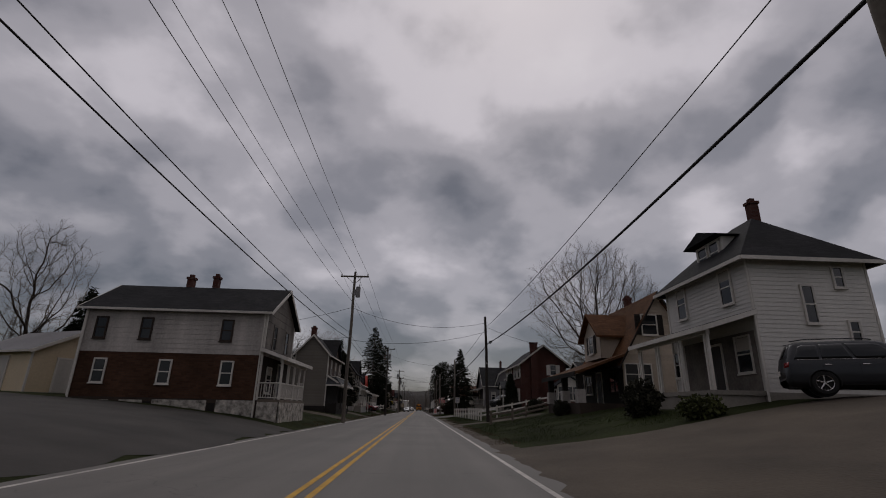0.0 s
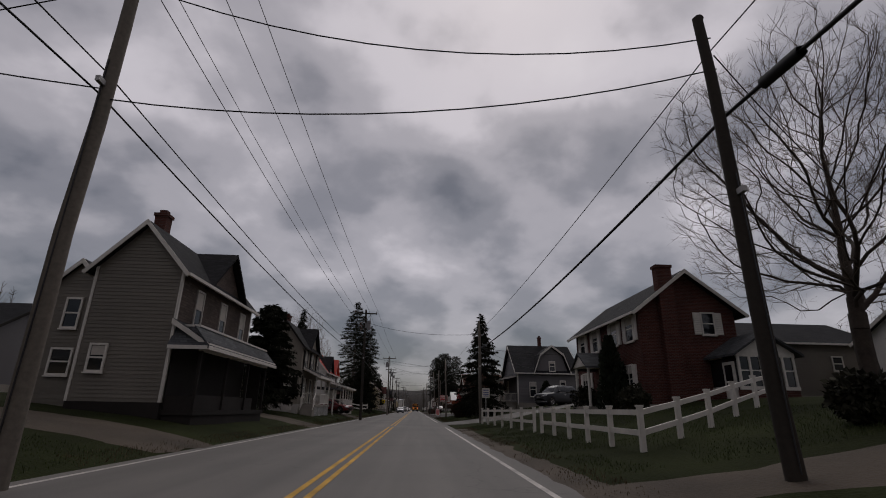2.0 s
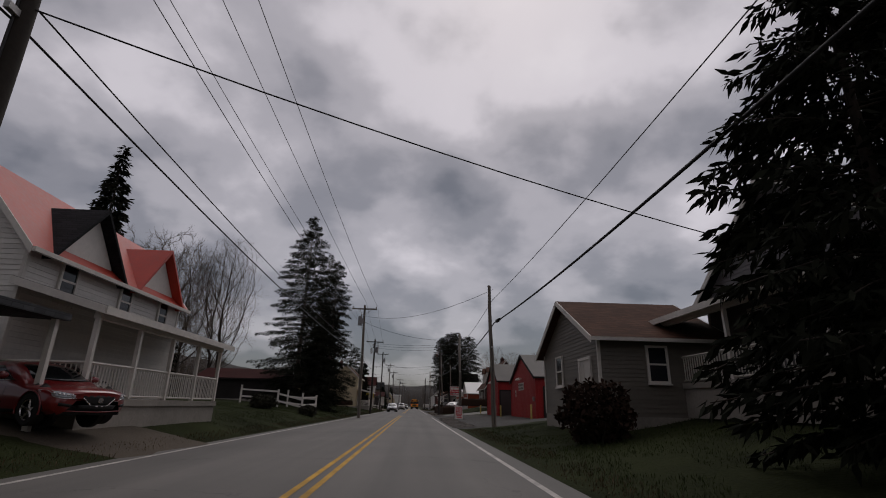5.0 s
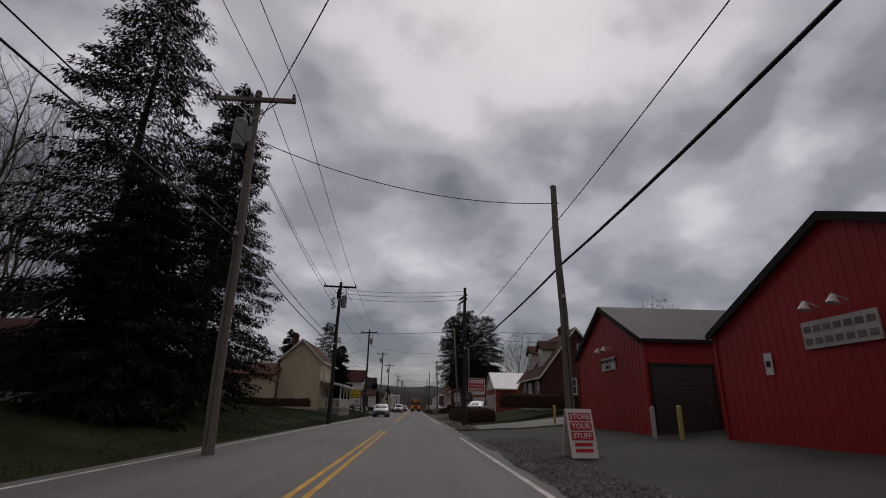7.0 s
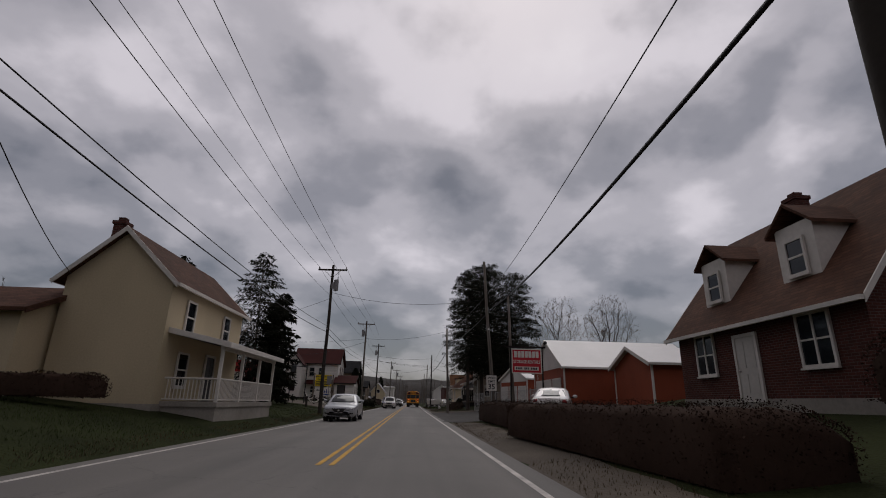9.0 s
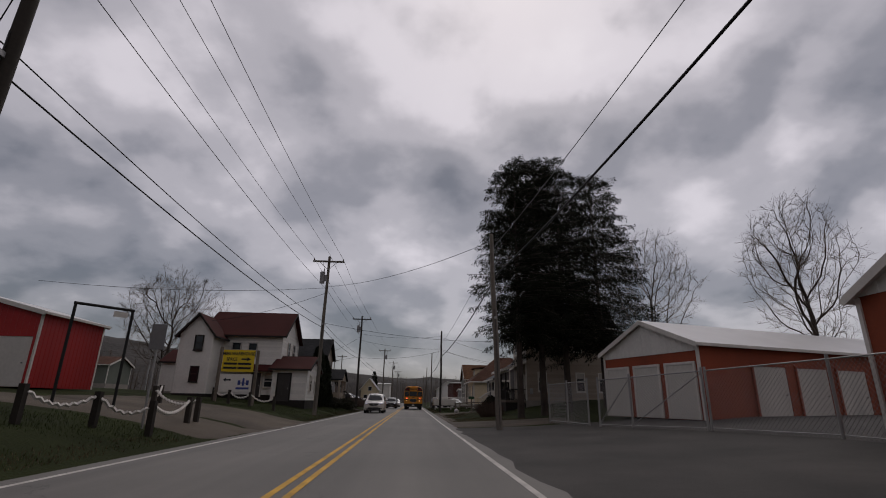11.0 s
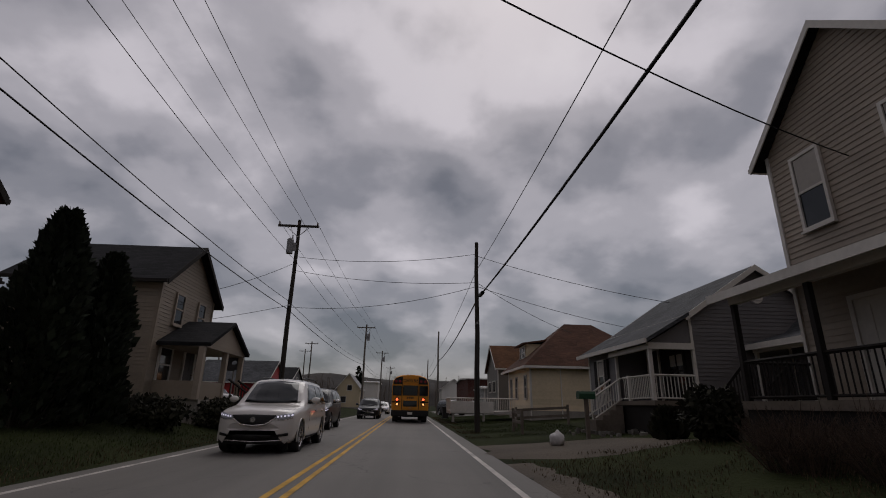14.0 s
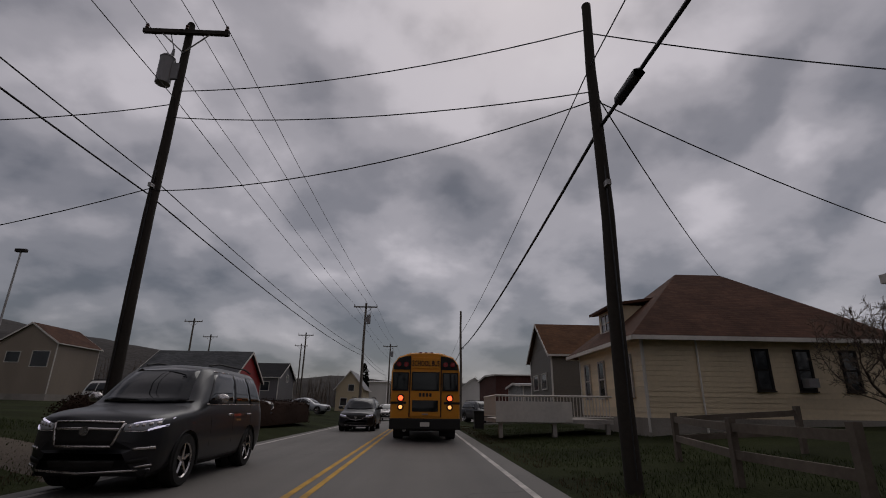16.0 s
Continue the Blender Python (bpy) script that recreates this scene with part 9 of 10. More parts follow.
            v, fc = tube_path([(s * hw * 0.79, yy + math.cos(math.pi * k / 16) * (r + 0.06), r + math.sin(math.pi * k / 16) * (r + 0.06)) for k in range(17)], 0.17, 4)
            under("wheel_liner", quads_mesh("wheel_liner", v * np.array([1, 1, 1]), fc, M["black"]), t)
            wheel(t, s * (hw - 0.135), yy, r, 0.23)
        if suv:
            v, fc = tube_path([(s * hw * 0.60, c1 * L + 0.2 + (c2 - c1) * L * 0.92 * k / 6, H - 0.03 + (0.055 if 0 < k < 6 else 0.0)) for k in range(7)], 0.018, 6)
            under("roof_rail", quads_mesh("roof_rail", v, fc, M["black"]), t)
    gz = hood - 0.30
    gw = 0.52 if suv else 0.40
    if framed:
        x1_, x0_, za_, zb_ = 0.47 * hw, 0.38 * hw, gz + 0.115, gz - 0.165
        gr = lay("grille", [(-x0_, zb_), (0, zb_), (x0_, zb_)], [(-x1_, za_), (0, za_ + 0.01), (x1_, za_)], 1, -1, "black", 0.014, 4)
        lay("grille_trim", [(-x0_, zb_ - 0.022), (0, zb_ - 0.022), (x0_, zb_ - 0.022)], [(-x0_, zb_), (0, zb_), (x0_, zb_)], 1, -1, "chrome", 0.022, 1, gr)
        lay("grille_trim", [(-x1_, za_), (0, za_ + 0.01), (x1_, za_)], [(-x1_, za_ + 0.022), (0, za_ + 0.032), (x1_, za_ + 0.022)], 1, -1, "chrome", 0.022, 1, gr)
        for k in (-1, 1):
            lay("grille_trim", [(k * x0_, zb_), (k * x1_, za_)], [(k * (x0_ + 0.028), zb_), (k * (x1_ + 0.028), za_)], 1, -1, "chrome", 0.022, 1, gr)
        lay("grille_bar", [(-x1_ * 0.95, gz + 0.02), (0, gz + 0.03), (x1_ * 0.95, gz + 0.02)], [(-x1_ * 0.95, gz + 0.05), (0, gz + 0.06), (x1_ * 0.95, gz + 0.05)], 1, -1, "chrome", 0.024, 1, gr)
    else:
        gr = lay("grille", [(-gw * hw, gz + 0.06), (-gw * hw * 0.55, gz - 0.08), (0, gz - 0.11), (gw * hw * 0.55, gz - 0.08), (gw * hw, gz + 0.06)], [(-gw * hw, gz + 0.11), (-gw * hw * 0.5, gz + 0.115), (0, gz + 0.12), (gw * hw * 0.5, gz + 0.115), (gw * hw, gz + 0.11)], 1, -1, "black", 0.012, 4)
        lay("grille_trim", [(-gw * hw, gz + 0.045), (-gw * hw * 0.55, gz - 0.105), (0, gz - 0.135), (gw * hw * 0.55, gz - 0.105), (gw * hw, gz + 0.045)], [(-gw * hw, gz + 0.065), (-gw * hw * 0.55, gz - 0.08), (0, gz - 0.11), (gw * hw * 0.55, gz - 0.08), (gw * hw, gz + 0.065)], 1, -1, "chrome", 0.02, 1, gr)
    part("badge", bar(bmesh.new(), (0, -0.5 * L - 0.012, gz + 0.01), (0, -0.5 * L - 0.03, gz + 0.01), 0.06, 0.06, 14), M["chrome"], gr)
    lay("lower_grille", [(-0.42 * hw, 0.345), (0, 0.34), (0.42 * hw, 0.345)], [(-0.46 * hw, 0.43), (0, 0.435), (0.46 * hw, 0.43)], 1, -1, "black", 0.022, 3)
    lay("bumper_trim", [(-0.84 * hw, 0.30), (0, 0.275), (0.84 * hw, 0.30)], [(-0.84 * hw, 0.325), (0, 0.30), (0.84 * hw, 0.325)], 1, -1, "chrome" if suv else paint, 0.012, 1)
    part("number_plate", one_box(-0.16, 0.16, 0.5 * L, 0.505 * L, 0.62, 0.78), M["sign_white"], t)
    # wipers lie along the foot of the windscreen
    for s in (-0.35, 0.25):
        lay("windscreen_wiper", [(s * hw, belt + 0.065), (s * hw + 0.5, belt + 0.075)], [(s * hw, belt + 0.08), (s * hw + 0.5, belt + 0.095)], 1, -1, "black", 0.025, 1)
    return t


car("pearl white crossover car on the road", -3.52, 219.5, 0, "car_white", 4.75, 1.88, 1.78, "suv", True, 0.16, wb=2.85)
car("dark blue-black crossover car on the road", -4.4, 230.1, 0, "car_black", 4.65, 1.84, 1.84, "suv", False, 0.16, wb=2.67, framed=True)
car("silver blue saloon car on the road", -3.95, 169.65, 0, "car_silver", 4.8, 1.86, 1.50, "sedan", False, 0.16, wb=2.73)
car("dark crossover car further down the road", -3.2, 248.0, 0, "car_black", 4.5, 1.8, 1.62, "suv", True, 0.16)
car("white saloon car further down the road", -3.2, 268.0, 0, "car_white", 4.6, 1.8, 1.45, "sedan", True, 0.16)
car("dark red saloon car in the drive", -9.0, 88.4, 68, "car_red", 4.5, 1.8, 1.4, "sedan")
car("white hatchback car beside the carport", -10.4, 90.6, 66, "car_white", 4.2, 1.76, 1.45, "sedan")
car("white saloon car parked up the side street", 19.5, 81.4, 70, "car_white", 4.6, 1.8, 1.45, "sedan")
car("dark crossover car waiting in the side street", 12.8, 77.2, -60, "car_black", 4.3, 1.8, 1.8, "suv", False)
car("black pickup-like crossover beside the white house", 14.6, 15.6, 62, "car_black", 4.8, 1.88, 1.76, "suv")
car("dark saloon car beside the white house", 19.6, 15.2, 70, "car_black", 4.7, 1.85, 1.5, "sedan")
car("white saloon car beside the brick house", 6.9, 164.0, 160, "car_white", 4.6, 1.8, 1.45, "sedan")
for x, y, p, k in ((4.8, 262.0, "car_black", "suv"), (7.8, 263.5, "car_silver", "sedan"), (10.4, 262.5, "car_white", "sedan"), (-9.5, 246, "car_white", "suv"), (-12.5, 252, "car_black", "suv"), (-11.0, 270, "car_silver", "sedan"), (-17.0, 250.5, "car_white", "suv"), (-16.5, 268.5, "car_white", "sedan")):
    car("parked car in a lot beside the road", x, y, 20 if x > 0 else 80, p, 4.5, 1.8, 1.65 if k == "suv" else 1.45, k)

# school bus, seen from behind
bus = thing("school_bus", pose(0.1, 238.6, 0.17), "yellow school bus with black bumper and red lamps lit", "bus")
hw, Hb, Lb = 1.22, 3.05, 9.6
sec = [(-hw * 0.93, 0.55), (-hw, 0.75), (-hw, 2.35), (-hw * 0.96, 2.62), (-hw * 0.80, 2.88), (-hw * 0.45, 3.02), (0, Hb), (hw * 0.45, 3.02), (hw * 0.80, 2.88), (hw * 0.96, 2.62), (hw, 2.35), (hw, 0.75), (hw * 0.93, 0.55)]
bm = bmesh.new()
rings = []
for yy, k in ((0.0, 0.955), (0.05, 0.985), (0.14, 1.0), (Lb - 1.6, 1.0), (Lb - 1.5, 0.99)):
    rings.append([bm.verts.new((x * k, yy, 0.55 + (z - 0.55) * (k * 0.5 + 0.5))) for x, z in sec])
n = len(sec)
for a, b in zip(rings, rings[1:]):
    for i in range(n):
        j = (i + 1) % n
        bm.faces.new((a[i], a[j], b[j], b[i]))
bm.faces.new(rings[0])
bm.faces.new(rings[-1][::-1])
bmesh.ops.recalc_face_normals(bm, faces=bm.faces[:])
body = part("body", bm, M["bus_yellow"], bus)
part("bonnet", one_box(-1.0, 1.0, Lb - 1.5, Lb, 0.6, 1.6, bevel=0.12), M["bus_yellow"], bus)
part("bumper", one_box(-hw, hw, -0.16, 0.02, 0.42, 0.78, bevel=0.03), M["black"], bus, "black steel rear bumper")
part("emergency_door", one_box(-0.52, 0.52, -0.03, 0.0, 0.85, 2.42), M["bus_yellow"], bus)
for x0, x1, z0, z1 in ((-0.45, 0.45, 1.74, 2.30), (-1.12, -0.64, 1.74, 2.28), (0.64, 1.12, 1.74, 2.28)):
    wnd = part("rear_window", one_box(x0 - 0.045, x1 + 0.045, -0.045, 0.0, z0 - 0.045, z1 + 0.045, bevel=0.02), M["black"], bus)
    part("pane", one_box(x0, x1, -0.055, -0.047, z0, z1), M["glass_car"], wnd)
part("door_window", one_box(-0.45, 0.45, -0.045, -0.02, 1.0, 1.38, bevel=0.01), M["glass_car"], bus)
for x in (-0.55, 0.55):
    part("door_seam", one_box(x - 0.018, x + 0.018, -0.038, -0.002, 0.82, 2.44), M["black"], bus)
part("door_handle", one_box(-0.1, 0.1, -0.075, -0.03, 0.90, 0.94, bevel=0.008), M["galv"], bus)
for i in range(4):
    part("number_bar", one_box(-0.22 + i * 0.12, -0.14 + i * 0.12, -0.038, -0.031, 1.50, 1.62), M["sign_black"], bus)
for k in (-1, 1):
    panel = prism(bmesh.new(), [(k * 0.53, 2.42), (k * 1.15, 2.42), (k * 1.13, 2.60), (k * 0.98, 2.80), (k * 0.80, 2.87), (k * 0.53, 2.90)], -0.03, 0.06)
    wp = part("warning_panel", panel, M["black"], bus, "black warning lamp panel")
    for x in (0.70, 0.96):
        part("warning_lamp", bar(bmesh.new(), (k * x, -0.065, 2.60), (k * x, -0.025, 2.60), 0.085, 0.09, 14), M["lens_red"], wp)
plate = part("name_plate", one_box(-0.50, 0.50, -0.04, 0.02, 2.46, 2.84, bevel=0.012), M["bus_yellow"], bus)
lettering("sign_lettering", "SCHOOL BUS", 0.27, M["sign_black"], plate, Matrix.Translation((0, -0.05, 2.63)) @ UPRIGHT @ Matrix.Diagonal((0.60, 1.0, 1.0, 1.0)))
for x in (-0.2, 0.0, 0.2):
    part("marker_lamp", one_box(x - 0.045, x + 0.045, 0.03, 0.1, 2.98, 3.04), M["lens_red"], bus)
part("underbody", one_box(-1.0, 1.0, 0.3, Lb - 1.6, 0.36, 0.62), M["black"], bus)
for s in (-1, 1):
    for z, r, m in ((1.45, 0.085, "light_red"), (1.15, 0.065, "light_amber")):
        part("lamp_bezel", bar(bmesh.new(), (s * 0.86, -0.03, z), (s * 0.86, 0.02, z), r + 0.05, r + 0.05, 16), M["black"], bus)
        part("brake_light" if z > 1.3 else "turn_light", bar(bmesh.new(), (s * 0.86, -0.05, z), (s * 0.86, -0.02, z), r, r, 16), M[m], bus)
    part("lamp_band", one_box(*sorted((s * 0.66, s * hw * 0.99)), -0.022, 0.0, 1.25, 1.33), M["black"], bus)
    for yy in (2.2, Lb - 1.0):
        wheel(bus, s * (hw - 0.22), yy, 0.5, 0.36, 6, "black")
    part("mud_flap", one_box(*sorted((s * 0.55, s * 1.1)), 1.45, 1.48, 0.12, 0.6), M["black"], bus)
    for z in (0.95, 1.56):
        part("rub_rail", one_box(*sorted((s * hw, s * (hw + 0.03))), 0.2, Lb - 1.7, z - 0.05, z + 0.05), M["black"], bus)
    for k in range(9):
        part("side_window", one_box(*sorted((s * (hw - 0.01), s * (hw + 0.012))), 0.5 + k * 0.82, 1.2 + k * 0.82, 1.7, 2.3), M["glass_car"], bus)
part("number_plate", one_box(-0.16, 0.16, -0.175, -0.162, 0.52, 0.66), M["sign_white"], bus)
part("exhaust", bar(bmesh.new(), (-0.7, -0.1, 0.4), (-0.7, 0.6, 0.4), 0.06, 0.06, 10), M["galv"], bus)
part("axle", bar(bmesh.new(), (-1.0, 2.2, 0.5), (1.0, 2.2, 0.5), 0.09, 0.09, 10), M["black"], bus)

# ---- far buildings at the end of the street ----
def far_block(label, x0, x1, y0, y1, eave, ridge_z, ridge, wall, roof, wins=(), zb=0.6, trim="white"):
    hs, w, d, h = house_body(label, x0, x1, y0, y1, zb, eave, ridge_z, ridge, wall, roof, trim, 0.1, over=0.3, course=0.3, category="building", name="building")
    for face, u, z, ww, hh in wins:
        window(hs, face_matrix(face, w, d), u, z, ww, hh, "white", 0, None, sill=False)
    return hs


far_block("long low brown brick commercial building", 9.0, 42, 282, 300, 5.2, 5.6, "x", "red_brick", "roof_silver", [("S", -12 + i * 4, 2.6, 1.8, 1.2) for i in range(6)])
far_block("grey block building with flat roof", 9.5, 30, 268, 276, 3.4, 3.7, "x", "block", "roof_silver", [("S", -5, 1.6, 1.6, 1.0)])
far_block("grey-sided house with brown gable behind the cream house", 8.8, 15.0, 254.5, 261.0, 5.0, 7.4, "x", "vinyl_grey", "shingle_brown", [("W", -1.2, 2.6, 1.4, 1.0), ("W", 1.4, 2.6, 1.4, 1.0)])
far_block("red barn-like building with grey roof", -25.5, -17.0, 266, 274, 3.6, 6.2, "x", "barn_red", "shingle_grey", [], 0.8)
far_block("dark two-storey house with white gable trim", -25.2, -19.4, 289, 297, 5.0, 7.0, "x", "vinyl_slate", "shingle_dark", [("E", 0, 4.4, 1.0, 0.9), ("S", 1.0, 3.2, 1.4, 1.1)])
far_block("pale yellow small building with gable roof", -12.8, -8.8, 296, 304, 4.0, 6.4, "y", "stucco_yellow", "roof_silver", [("S", 0.2, 3.4, 0.8, 0.9), ("S", -0.8, 1.4, 0.9, 1.0)])
far_block("plain white block building", -9.6, -6.6, 312, 322, 5.6, 5.9, "x", "vinyl_white", "roof_white", [])
far_block("low tan house with gable on the bank", -52.0, -45.0, 283, 291, 8.4, 10.7, "y", "vinyl_tan", "shingle_rust", [("S", -1.5, 4.4, 1.6, 1.2), ("S", 1.8, 4.2, 2.0, 1.8)], 2.2)
far_block("far maroon-roofed house along the road", -12.5, -8.5, 330, 340, 5.0, 6.8, "y", "vinyl_white", "shingle_maroon", [("E", 0, 3, 1, 1.2)])
far_block("far white house along the road", 7.5, 13, 320, 330, 5.0, 7.0, "y", "vinyl_white", "shingle_dark", [("W", 0, 3, 1, 1.2)])
far_block("dark green far shed among the trees", -44, -38, 235, 240, 5.0, 6.0, "x", "gold_grey", "shingle_rust", [("S", 0, 1.6, 1.0, 0.8)], 2.6)
far_block("grey roofed house on the bank behind the sheds", 24, 33, 118, 126, 5.4, 8.2, "x", "vinyl_grey", "shingle_dark", [("W", 0, 3.6, 0.9, 1.0)], 2.0)
far_block("low white-roofed storage row beyond the brick house", 13.0, 30, 166.0, 171.0, 3.6, 4.6, "x", "orange", "roof_white", [], 0.9)
far_block("brown brick hall behind the houses", 26, 44, 232, 246, 4.6, 6.0, "x", "vinyl_taupe", "shingle_dark", [], 1.6)

# tall lamp masts on the bank
for x, y, h in ((-40, 268, 14), (-47, 262, 12)):
    lm = thing("lamp_mast", pose(x, y, ground_z(x, y)), "tall grey floodlight mast on the bank", "lamp mast")
    part("mast", bar(bmesh.new(), (0, 0, -0.5), (0, 0, h), 0.12, 0.08, 10), M["galv"], lm)
    part("lamp_head", one_box(-0.5, 0.5, -0.2, 0.2, h, h + 0.3), M["trim_shade_dark"], lm)
for x, y in ((-30, 285), (-34, 300), (-22, 310), (-18, 296), (21, 128.5), (30, 145)):
    utility_pole(x, y, 12.0 if x < 0 else 9.5, "distant utility pole behind the buildings", 2.3)

# ---- trees ----
conifer("tall dark spruce with drooping ragged boughs", -12.0, 127.2, 20.5, 5.3, 11, 0.06, 66, 350, 0.21, 0.58, thin=1.02, hang=0.18)
conifer("dark spruce close beside a taller one", -9.4, 130.4, 16.5, 3.3, 12, 0.05, 50, 300, 0.19, 0.5, hang=0.2)
conifer("broad dark spruce behind the verge", -11.8, 136.0, 18.5, 4.6, 13, 0.06, 52, 320, 0.19, 0.55, thin=0.9, hang=0.18)
conifer("low dark spruce before the shed", -9.6, 125.2, 8.0, 2.6, 14, 0.02, 44, 220, 0.25, 0.4)
conifer("bushy dark pine beside the greige house", -10.6, 67.6, 7.6, 2.7, 15, 0.12, 44, 260, 0.27, 0.4)
conifer("slim spruce behind the red-roofed house", -16.0, 100.0, 13.0, 2.3, 16, 0.1, 34, 240, 0.32, 0.9)
conifer("ragged spruce beside the side street", 6.5, 82.0, 10.4, 3.2, 17, 0.05, 40, 250, 0.28, 0.8)
conifer("tall dark spruce in a roadside clump", 6.95, 202.7, 18.0, 3.6, 18, 0.29, 58, 340, 0.18, 0.25, hang=0.3)
conifer("tall dark spruce in a roadside clump", 8.9, 204.3, 19.2, 3.8, 19, 0.26, 56, 340, 0.18, 0.30, hang=0.3)
conifer("tall dark spruce with thinner crown", 10.8, 204.9, 19.4, 4.4, 20, 0.24, 56, 350, 0.185, 0.30, hang=0.3)
conifer("leaning dark spruce at the clump's edge", 13.8, 205.8, 18.2, 4.5, 21, 0.22, 56, 350, 0.185, 0.32, hang=0.3)
conifer("dark pine beside the lane", -12.2, 178.3, 11.6, 3.3, 22, 0.05, 20, 230, 0.26, 0.45)
conifer("dark spruce behind the pale yellow house", -16.5, 173.5, 9.5, 2.6, 23, 0.05, 32, 200, 0.32, 0.6)
conifer("dark spruce behind the pale yellow house", -10.8, 178.6, 8.6, 2.2, 24, 0.05, 32, 190, 0.32, 0.5)
conifer("dark evergreen behind the garage", -31.0, 46.0, 9.5, 2.6, 25, 0.04, 26, 180, 0.4, 0.7)
conifer("dark evergreen behind the garage", -27.5, 47.0, 8.0, 2.2, 26, 0.04, 26, 170, 0.4, 0.7)
conifer("small far spruce above the roofs", -11.5, 318.0, 9.0, 2.0, 27, 0.05, 16, 120, 0.6, 0.9)
conifer("dark evergreen on the far bank", -29.0, 133.0, 13.0, 2.6, 28, 0.05, 26, 170, 0.45, 0.8)

bare_tree("large leafless maple behind the bungalow", 18.6, 51.0, 16.4, 6.6, 31, 0.34, 3.6, 5200)
bare_tree("leafless tree behind the garage", -36.0, 46.0, 15.5, 4.0, 32, 0.24, 4.0, 1500)
bare_tree("leafless tree behind the taupe house", -19.0, 66.0, 9.5, 3.6, 33, 0.2, 2.6, 1300)
bare_tree("leafless tree among others on the bank", -22.5, 133.5, 18.0, 3.6, 34, 0.22, 4.0, 3400)
bare_tree("leafless tree among others on the bank", -26.5, 141.0, 20.0, 4.2, 35, 0.2, 3.5, 4000)
bare_tree("leafless tree among others on the bank", -29.5, 139.0, 19.0, 3.8, 45, 0.2, 3.5, 3600)
bare_tree("leafless tree among others on the bank", -34.0, 149.0, 21.0, 4.2, 46, 0.2, 3.5, 3400)
bare_tree("round leafless tree behind the white house", -25.0, 222.0, 12.0, 5.0, 36, 0.22, 2.6, 2200)
bare_tree("upright leafless tree behind the storage units", 24.5, 199.0, 13.5, 3.2, 37, 0.2, 4.0, 1700)
bare_tree("leafless tree above the spruces", 22.0, 214.0, 15.0, 4.2, 38, 0.2, 5.0, 1600)
bare_tree("small bare garden tree beside the cream house", 15.2, 236.6, 4.2, 1.9, 39, 0.08, 0.9, 500)
bare_tree("leafless tree behind the brick cape house", 23.5, 158.0, 8.5, 3.2, 40, 0.16, 2.4, 1200)
bare_tree("leafless tree behind the red-roofed house", -15.0, 104.0, 9.5, 3.2, 41, 0.16, 2.4, 1200)
bare_tree("leafless tree on the far bank", 28.0, 84.0, 9.0, 3.4, 42, 0.16, 2.4, 1200)
bare_tree("leafless tree behind the red shed", 21.0, 150.0, 8.5, 3.2, 43, 0.15, 2.4, 1200)

# ---- shrubs and hedges ----
shrub("round dark shrub before the white house", 9.8, 21.8, 0.85, 0.85, 1.5, 51)
shrub("low yellow-green shrub at the porch", 9.9, 17.4, 0.8, 0.7, 0.7, 52, "green_shrub", 1600)
shrub("clipped dark shrub at the bungalow porch", 9.2, 32.4, 0.5, 0.5, 0.9, 53)
shrub("dark shrub at the bungalow porch", 9.8, 42.2, 0.6, 0.6, 1.1, 54)
shrub("tall dark arborvitae against the brick house", 10.7, 58.4, 0.8, 0.8, 3.9, 55, "arbor", 3600, 0.22, "cone")
shrub("dark shrub before the brick house", 10.6, 62.5, 0.8, 0.9, 1.5, 56)
shrub("dark shrub before the brick house", 10.6, 55.6, 0.7, 0.9, 1.2, 57)
shrub("conical dark shrub before the slate house", 13.6, 83.4, 0.9, 0.8, 2.3, 58, "arbor", 2600, 0.2, "cone")
shrub("brown leafless shrub by the side street", 5.3, 90.6, 1.1, 1.0, 1.7, 59, "brown_hedge", 3000)
shrub("low shrub by the white fence", -10.6, 112.2, 0.9, 0.7, 0.9, 60)
shrub("low shrub by the white fence", -7.6, 113.0, 0.6, 0.6, 0.7, 61)
shrub("tall dark arborvitae between the houses", -9.0, 217.6, 1.15, 1.15, 5.2, 62, "arbor", 6500, 0.24, "cone")
shrub("tall dark arborvitae between the houses", -8.7, 219.4, 1.0, 1.1, 4.6, 63, "arbor", 5500, 0.24, "cone")
for x, y, r, h in ((-16.4, 237.4, 1.7, 2.2), (-20.0, 239.6, 1.8, 2.4), (-24.5, 244.0, 2.2, 2.6)):
    shrub("dark unclipped shrub behind the porch", x, y, r, r * 0.9, h, int(100 - x), "shrub", 2600, 0.2, group="shrubs behind the porch")
shrub("low clipped shrub on the verge", -8.0, 221.4, 1.2, 0.9, 0.9, 64)
shrub("round dark shrub beside the tan porch", -7.0, 225.0, 1.0, 1.3, 1.1, 65)
shrub("dark rounded shrub beside the taupe porch", 7.4, 217.2, 0.65, 0.65, 1.25, 66)
for i, (x, y, h) in enumerate(((5.4, 206.6, 0.55), (6.0, 208.2, 0.65), (5.8, 209.8, 0.7), (6.3, 211.2, 0.65), (6.0, 212.6, 0.6), (6.8, 213.8, 0.55))):
    scrub("leafless brown winter shrub before the taupe house", x, y, 0.8, h, 70 + i, group="brown shrubs")
shrub("clipped brown hedge along the road", 4.6, 151.5, 5.6, 1.0, 1.1, 80, "brown_hedge", 30000, 0.04, "box", "hedge", "hedge", rz=94)
shrub("clipped brown hedge along the side lane", 13.0, 145.6, 7.0, 0.7, 1.0, 81, "brown_hedge", 30000, 0.04, "box", "hedge", "hedge", rz=3)
shrub("clipped brown hedge along the road", 5.0, 166.0, 5.0, 0.9, 1.1, 82, "brown_hedge", 30000, 0.04, "box", "hedge", "hedge", rz=90)
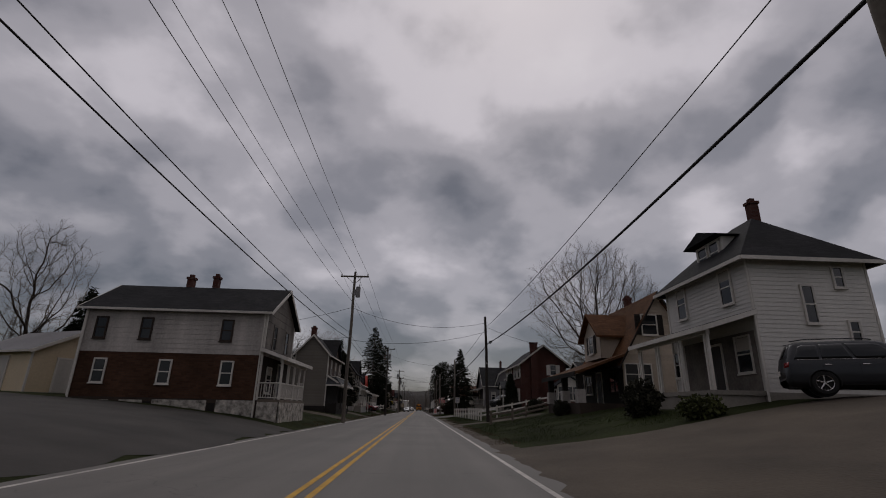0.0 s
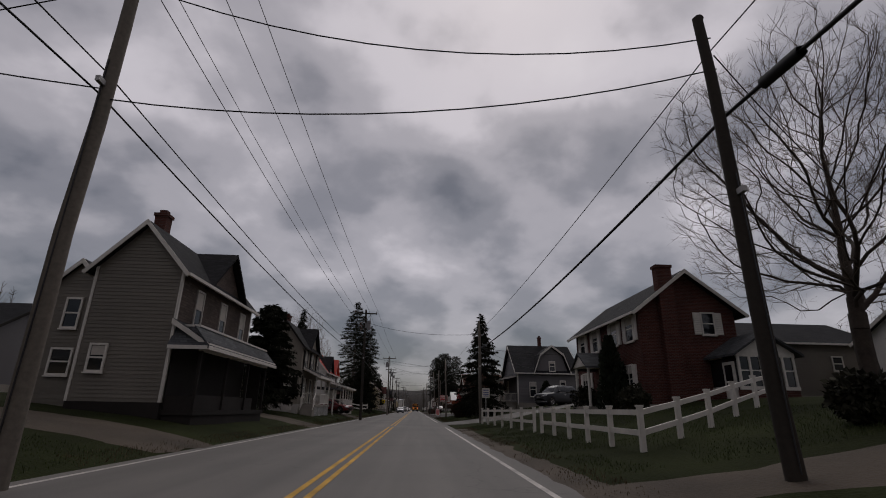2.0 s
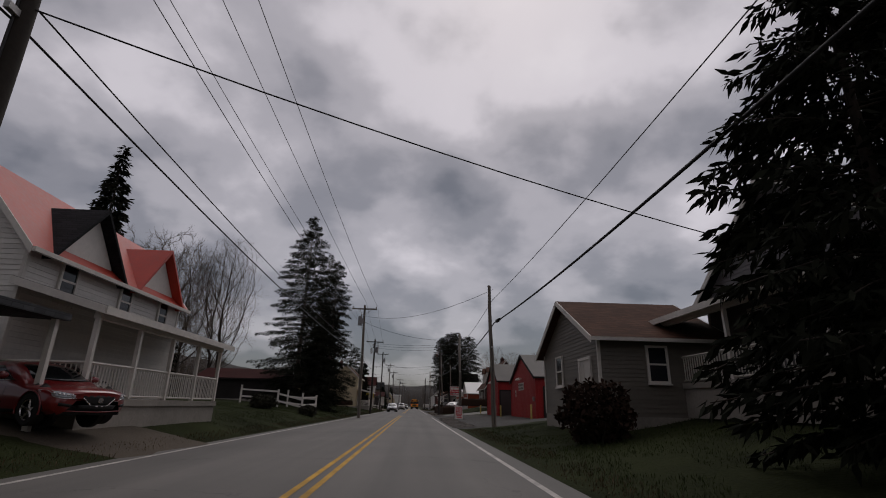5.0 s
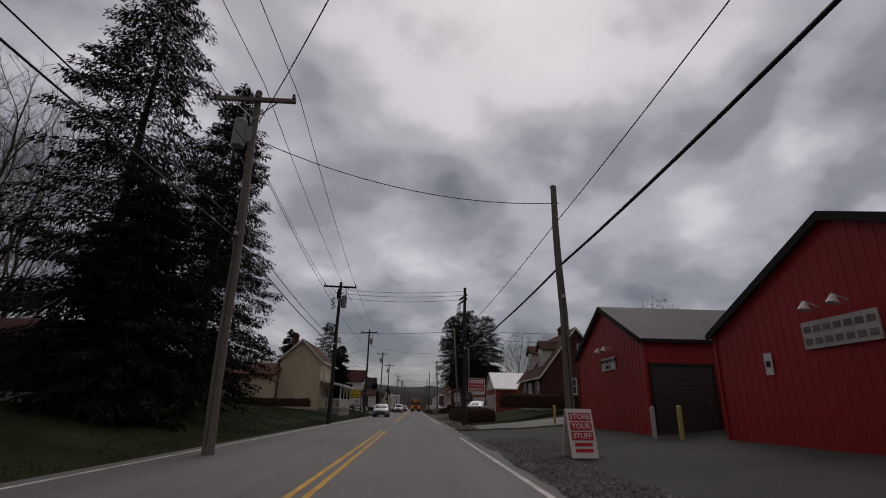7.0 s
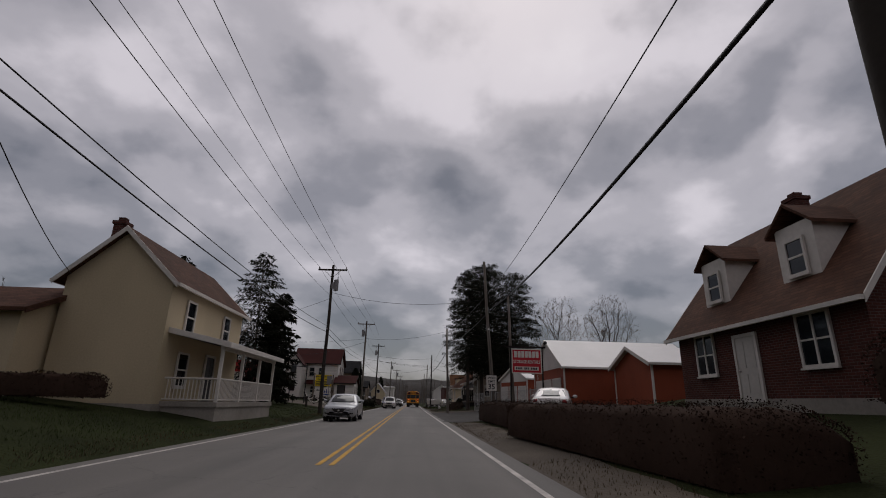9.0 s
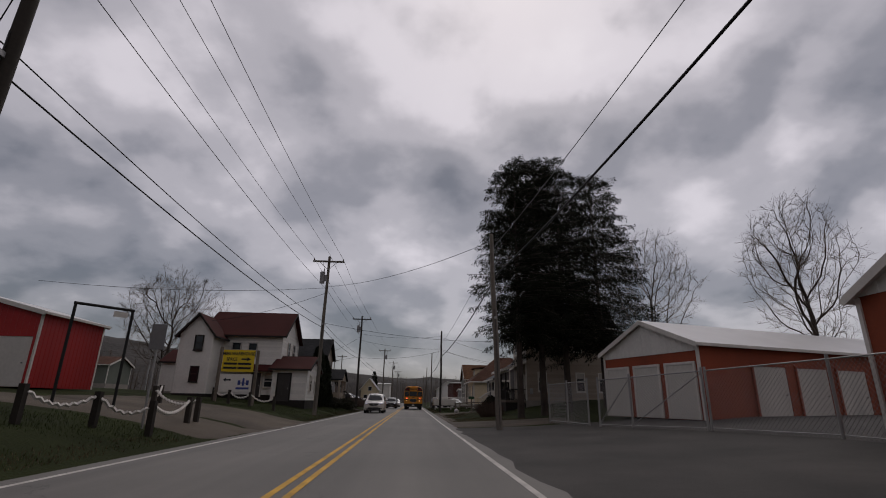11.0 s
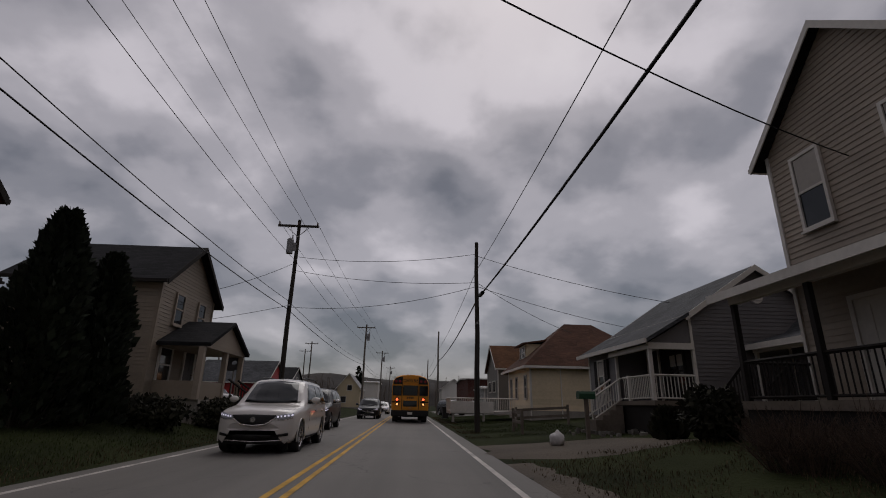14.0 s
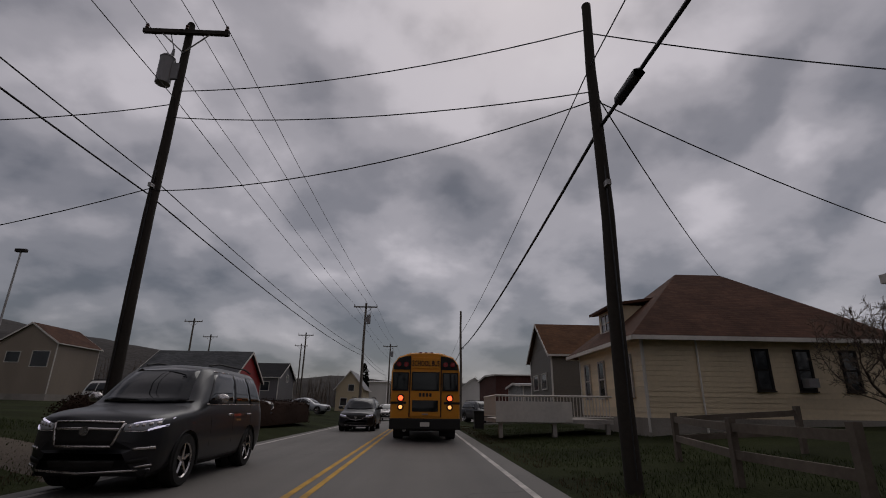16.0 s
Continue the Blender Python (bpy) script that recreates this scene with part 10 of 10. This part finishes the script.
shrub("clipped brown hedge before the lots", -8.1, 243.2, 9.5, 0.75, 1.2, 83, "brown_hedge", 36000, 0.055, "box", "hedge", "hedge", rz=87)
shrub("low hedge before the yellow garage", -14.0, 155.6, 4.5, 0.5, 0.7, 84, "brown_hedge", 13000, 0.06, "box", "hedge", "hedge")
shrub("dark ornamental grass tuft by the drive", 7.0, 218.6, 0.35, 0.35, 0.6, 85, "shrub", 900, 0.3, "cone")

# woods along the far banks
def woods(label, pts, h, seed, n=26):
    rng = np.random.default_rng(seed)
    segs = []
    for (ax, ay), (bx, by) in zip(pts, pts[1:]):
        m = int(math.hypot(bx - ax, by - ay) / 0.9)
        for i in range(m):
            q = rng.random()
            x, y = ax + (bx - ax) * q + rng.normal(0, 2.5), ay + (by - ay) * q + rng.normal(0, 4)
            z, hh = ground_z(x, y) - 0.5, h * rng.uniform(0.55, 1.1)
            base = np.array([x, y, z])
            top = base + np.array([rng.normal(0, 0.5), rng.normal(0, 0.5), hh])
            segs.append((base, top, 0.10, 0.03))
            for k in range(n):
                f = rng.uniform(0.3, 1.0)
                p = base + (top - base) * f
                d = np.array([rng.normal(), rng.normal(), rng.uniform(0.3, 1.3)])
                d *= (0.32 * hh * (1.15 - f)) / np.linalg.norm(d)
                segs.append((p, p + d, 0.03, 0.012))
    v, f = tubes(segs, 3)
    return tagged(new("woods", quads_mesh("woods", v, f, M["twig"])), label, "trees", "", "stuff")


woods("thin bare winter woods on the far bank", [(-60, 20), (-48, 90), (-46, 150), (-60, 230)], 12, 91)
woods("thin bare winter woods on the far bank", [(48, 40), (52, 110), (50, 190), (60, 260)], 9, 92)
woods("thin bare winter woods beyond the lots", [(-75, 240), (-62, 290), (-48, 340), (-30, 385)], 9, 94, 18)
woods("thin bare woods at the end of the road", [(-80, 400), (-20, 430), (30, 420), (90, 390)], 13, 93, 20)

# ---- grass and loose gravel ----
def grass_field(label, areas, per_m2, size, seed, mat):
    rng = np.random.default_rng(seed)
    out = []
    for x0, x1, y0, y1 in areas:
        n = int(abs(x1 - x0) * (y1 - y0) * per_m2)
        x, y = rng.uniform(x0, x1, n), rng.uniform(y0, y1, n)
        keep = np.array([noise.noise(Vector((a * 0.5, b * 0.5, seed))) > -0.25 for a, b in zip(x, y)])
        x, y = x[keep], y[keep]
        z = np.array([ground_z(a, b) - 0.03 for a, b in zip(x, y)])
        c = np.stack([x, y, z], 1)
        out.append(leaf_cards(rng, c, np.tile(np.array([0, 0, 1.1]), (len(c), 1)), size, -0.5, 0.16))
    ob = new("grass", cards_mesh("grass", np.concatenate(out), M[mat]))
    return tagged(ob, label, "grass", "", "stuff")


grass_field("short dull green winter grass", [(-14, -6.3, 34.5, 43.5), (-13, -6.3, 66, 86), (-14, -6.2, 96, 157), (-13, -6.2, 166, 186), (-13, -5.9, 199.5, 236), (3.4, 11, 18, 37), (3.6, 12, 41, 66), (3.0, 11, 78, 103), (2.9, 8.4, 224.5, 256), (-9, -6, 2, 2.5)], 150, 0.075, 1, "grass")
grass_field("dry brown grass along the verge", [(-6.9, -6.15, 30, 185), (-6.6, -5.7, 199.5, 236), (2.6, 3.6, 18, 66), (2.7, 3.6, 78, 103), (2.4, 7, 201, 217.5), (2.3, 3.2, 224, 256), (2.4, 4, 143, 170)], 150, 0.08, 2, "dry_grass")


def loose_stones(label, areas, per_m2, seed):
    rng = np.random.default_rng(seed)
    verts, faces = [], []
    base = np.array([[1, 0, 0], [-1, 0, 0], [0, 1, 0], [0, -1, 0], [0, 0, 1], [0, 0, -1]], float)
    tri = [(0, 2, 4), (2, 1, 4), (1, 3, 4), (3, 0, 4)]
    for x0, x1, y0, y1 in areas:
        for _ in range(int((x1 - x0) * (y1 - y0) * per_m2)):
            x, y = rng.uniform(x0, x1), rng.uniform(y0, y1)
            s = rng.uniform(0.015, 0.05)
            c = np.array([x, y, max(ground_z(x, y), 0.125) + 0.04 + s * 0.3])
            k = len(verts)
            verts += [tuple(c + p * s * rng.uniform(0.6, 1.3, 3)) for p in base]
            faces += [tuple(k + i for i in f) for f in tri]
    return tagged(new("gravel", raw_mesh("gravel", verts, faces, M["stone"])), label, "gravel", "", "stuff")


loose_stones("loose grey gravel strewn along the lot's edge", [(2.2, 3.6, 105, 121), (2.6, 4.6, 121, 128), (2.4, 3.6, 137, 143)], 170, 3)
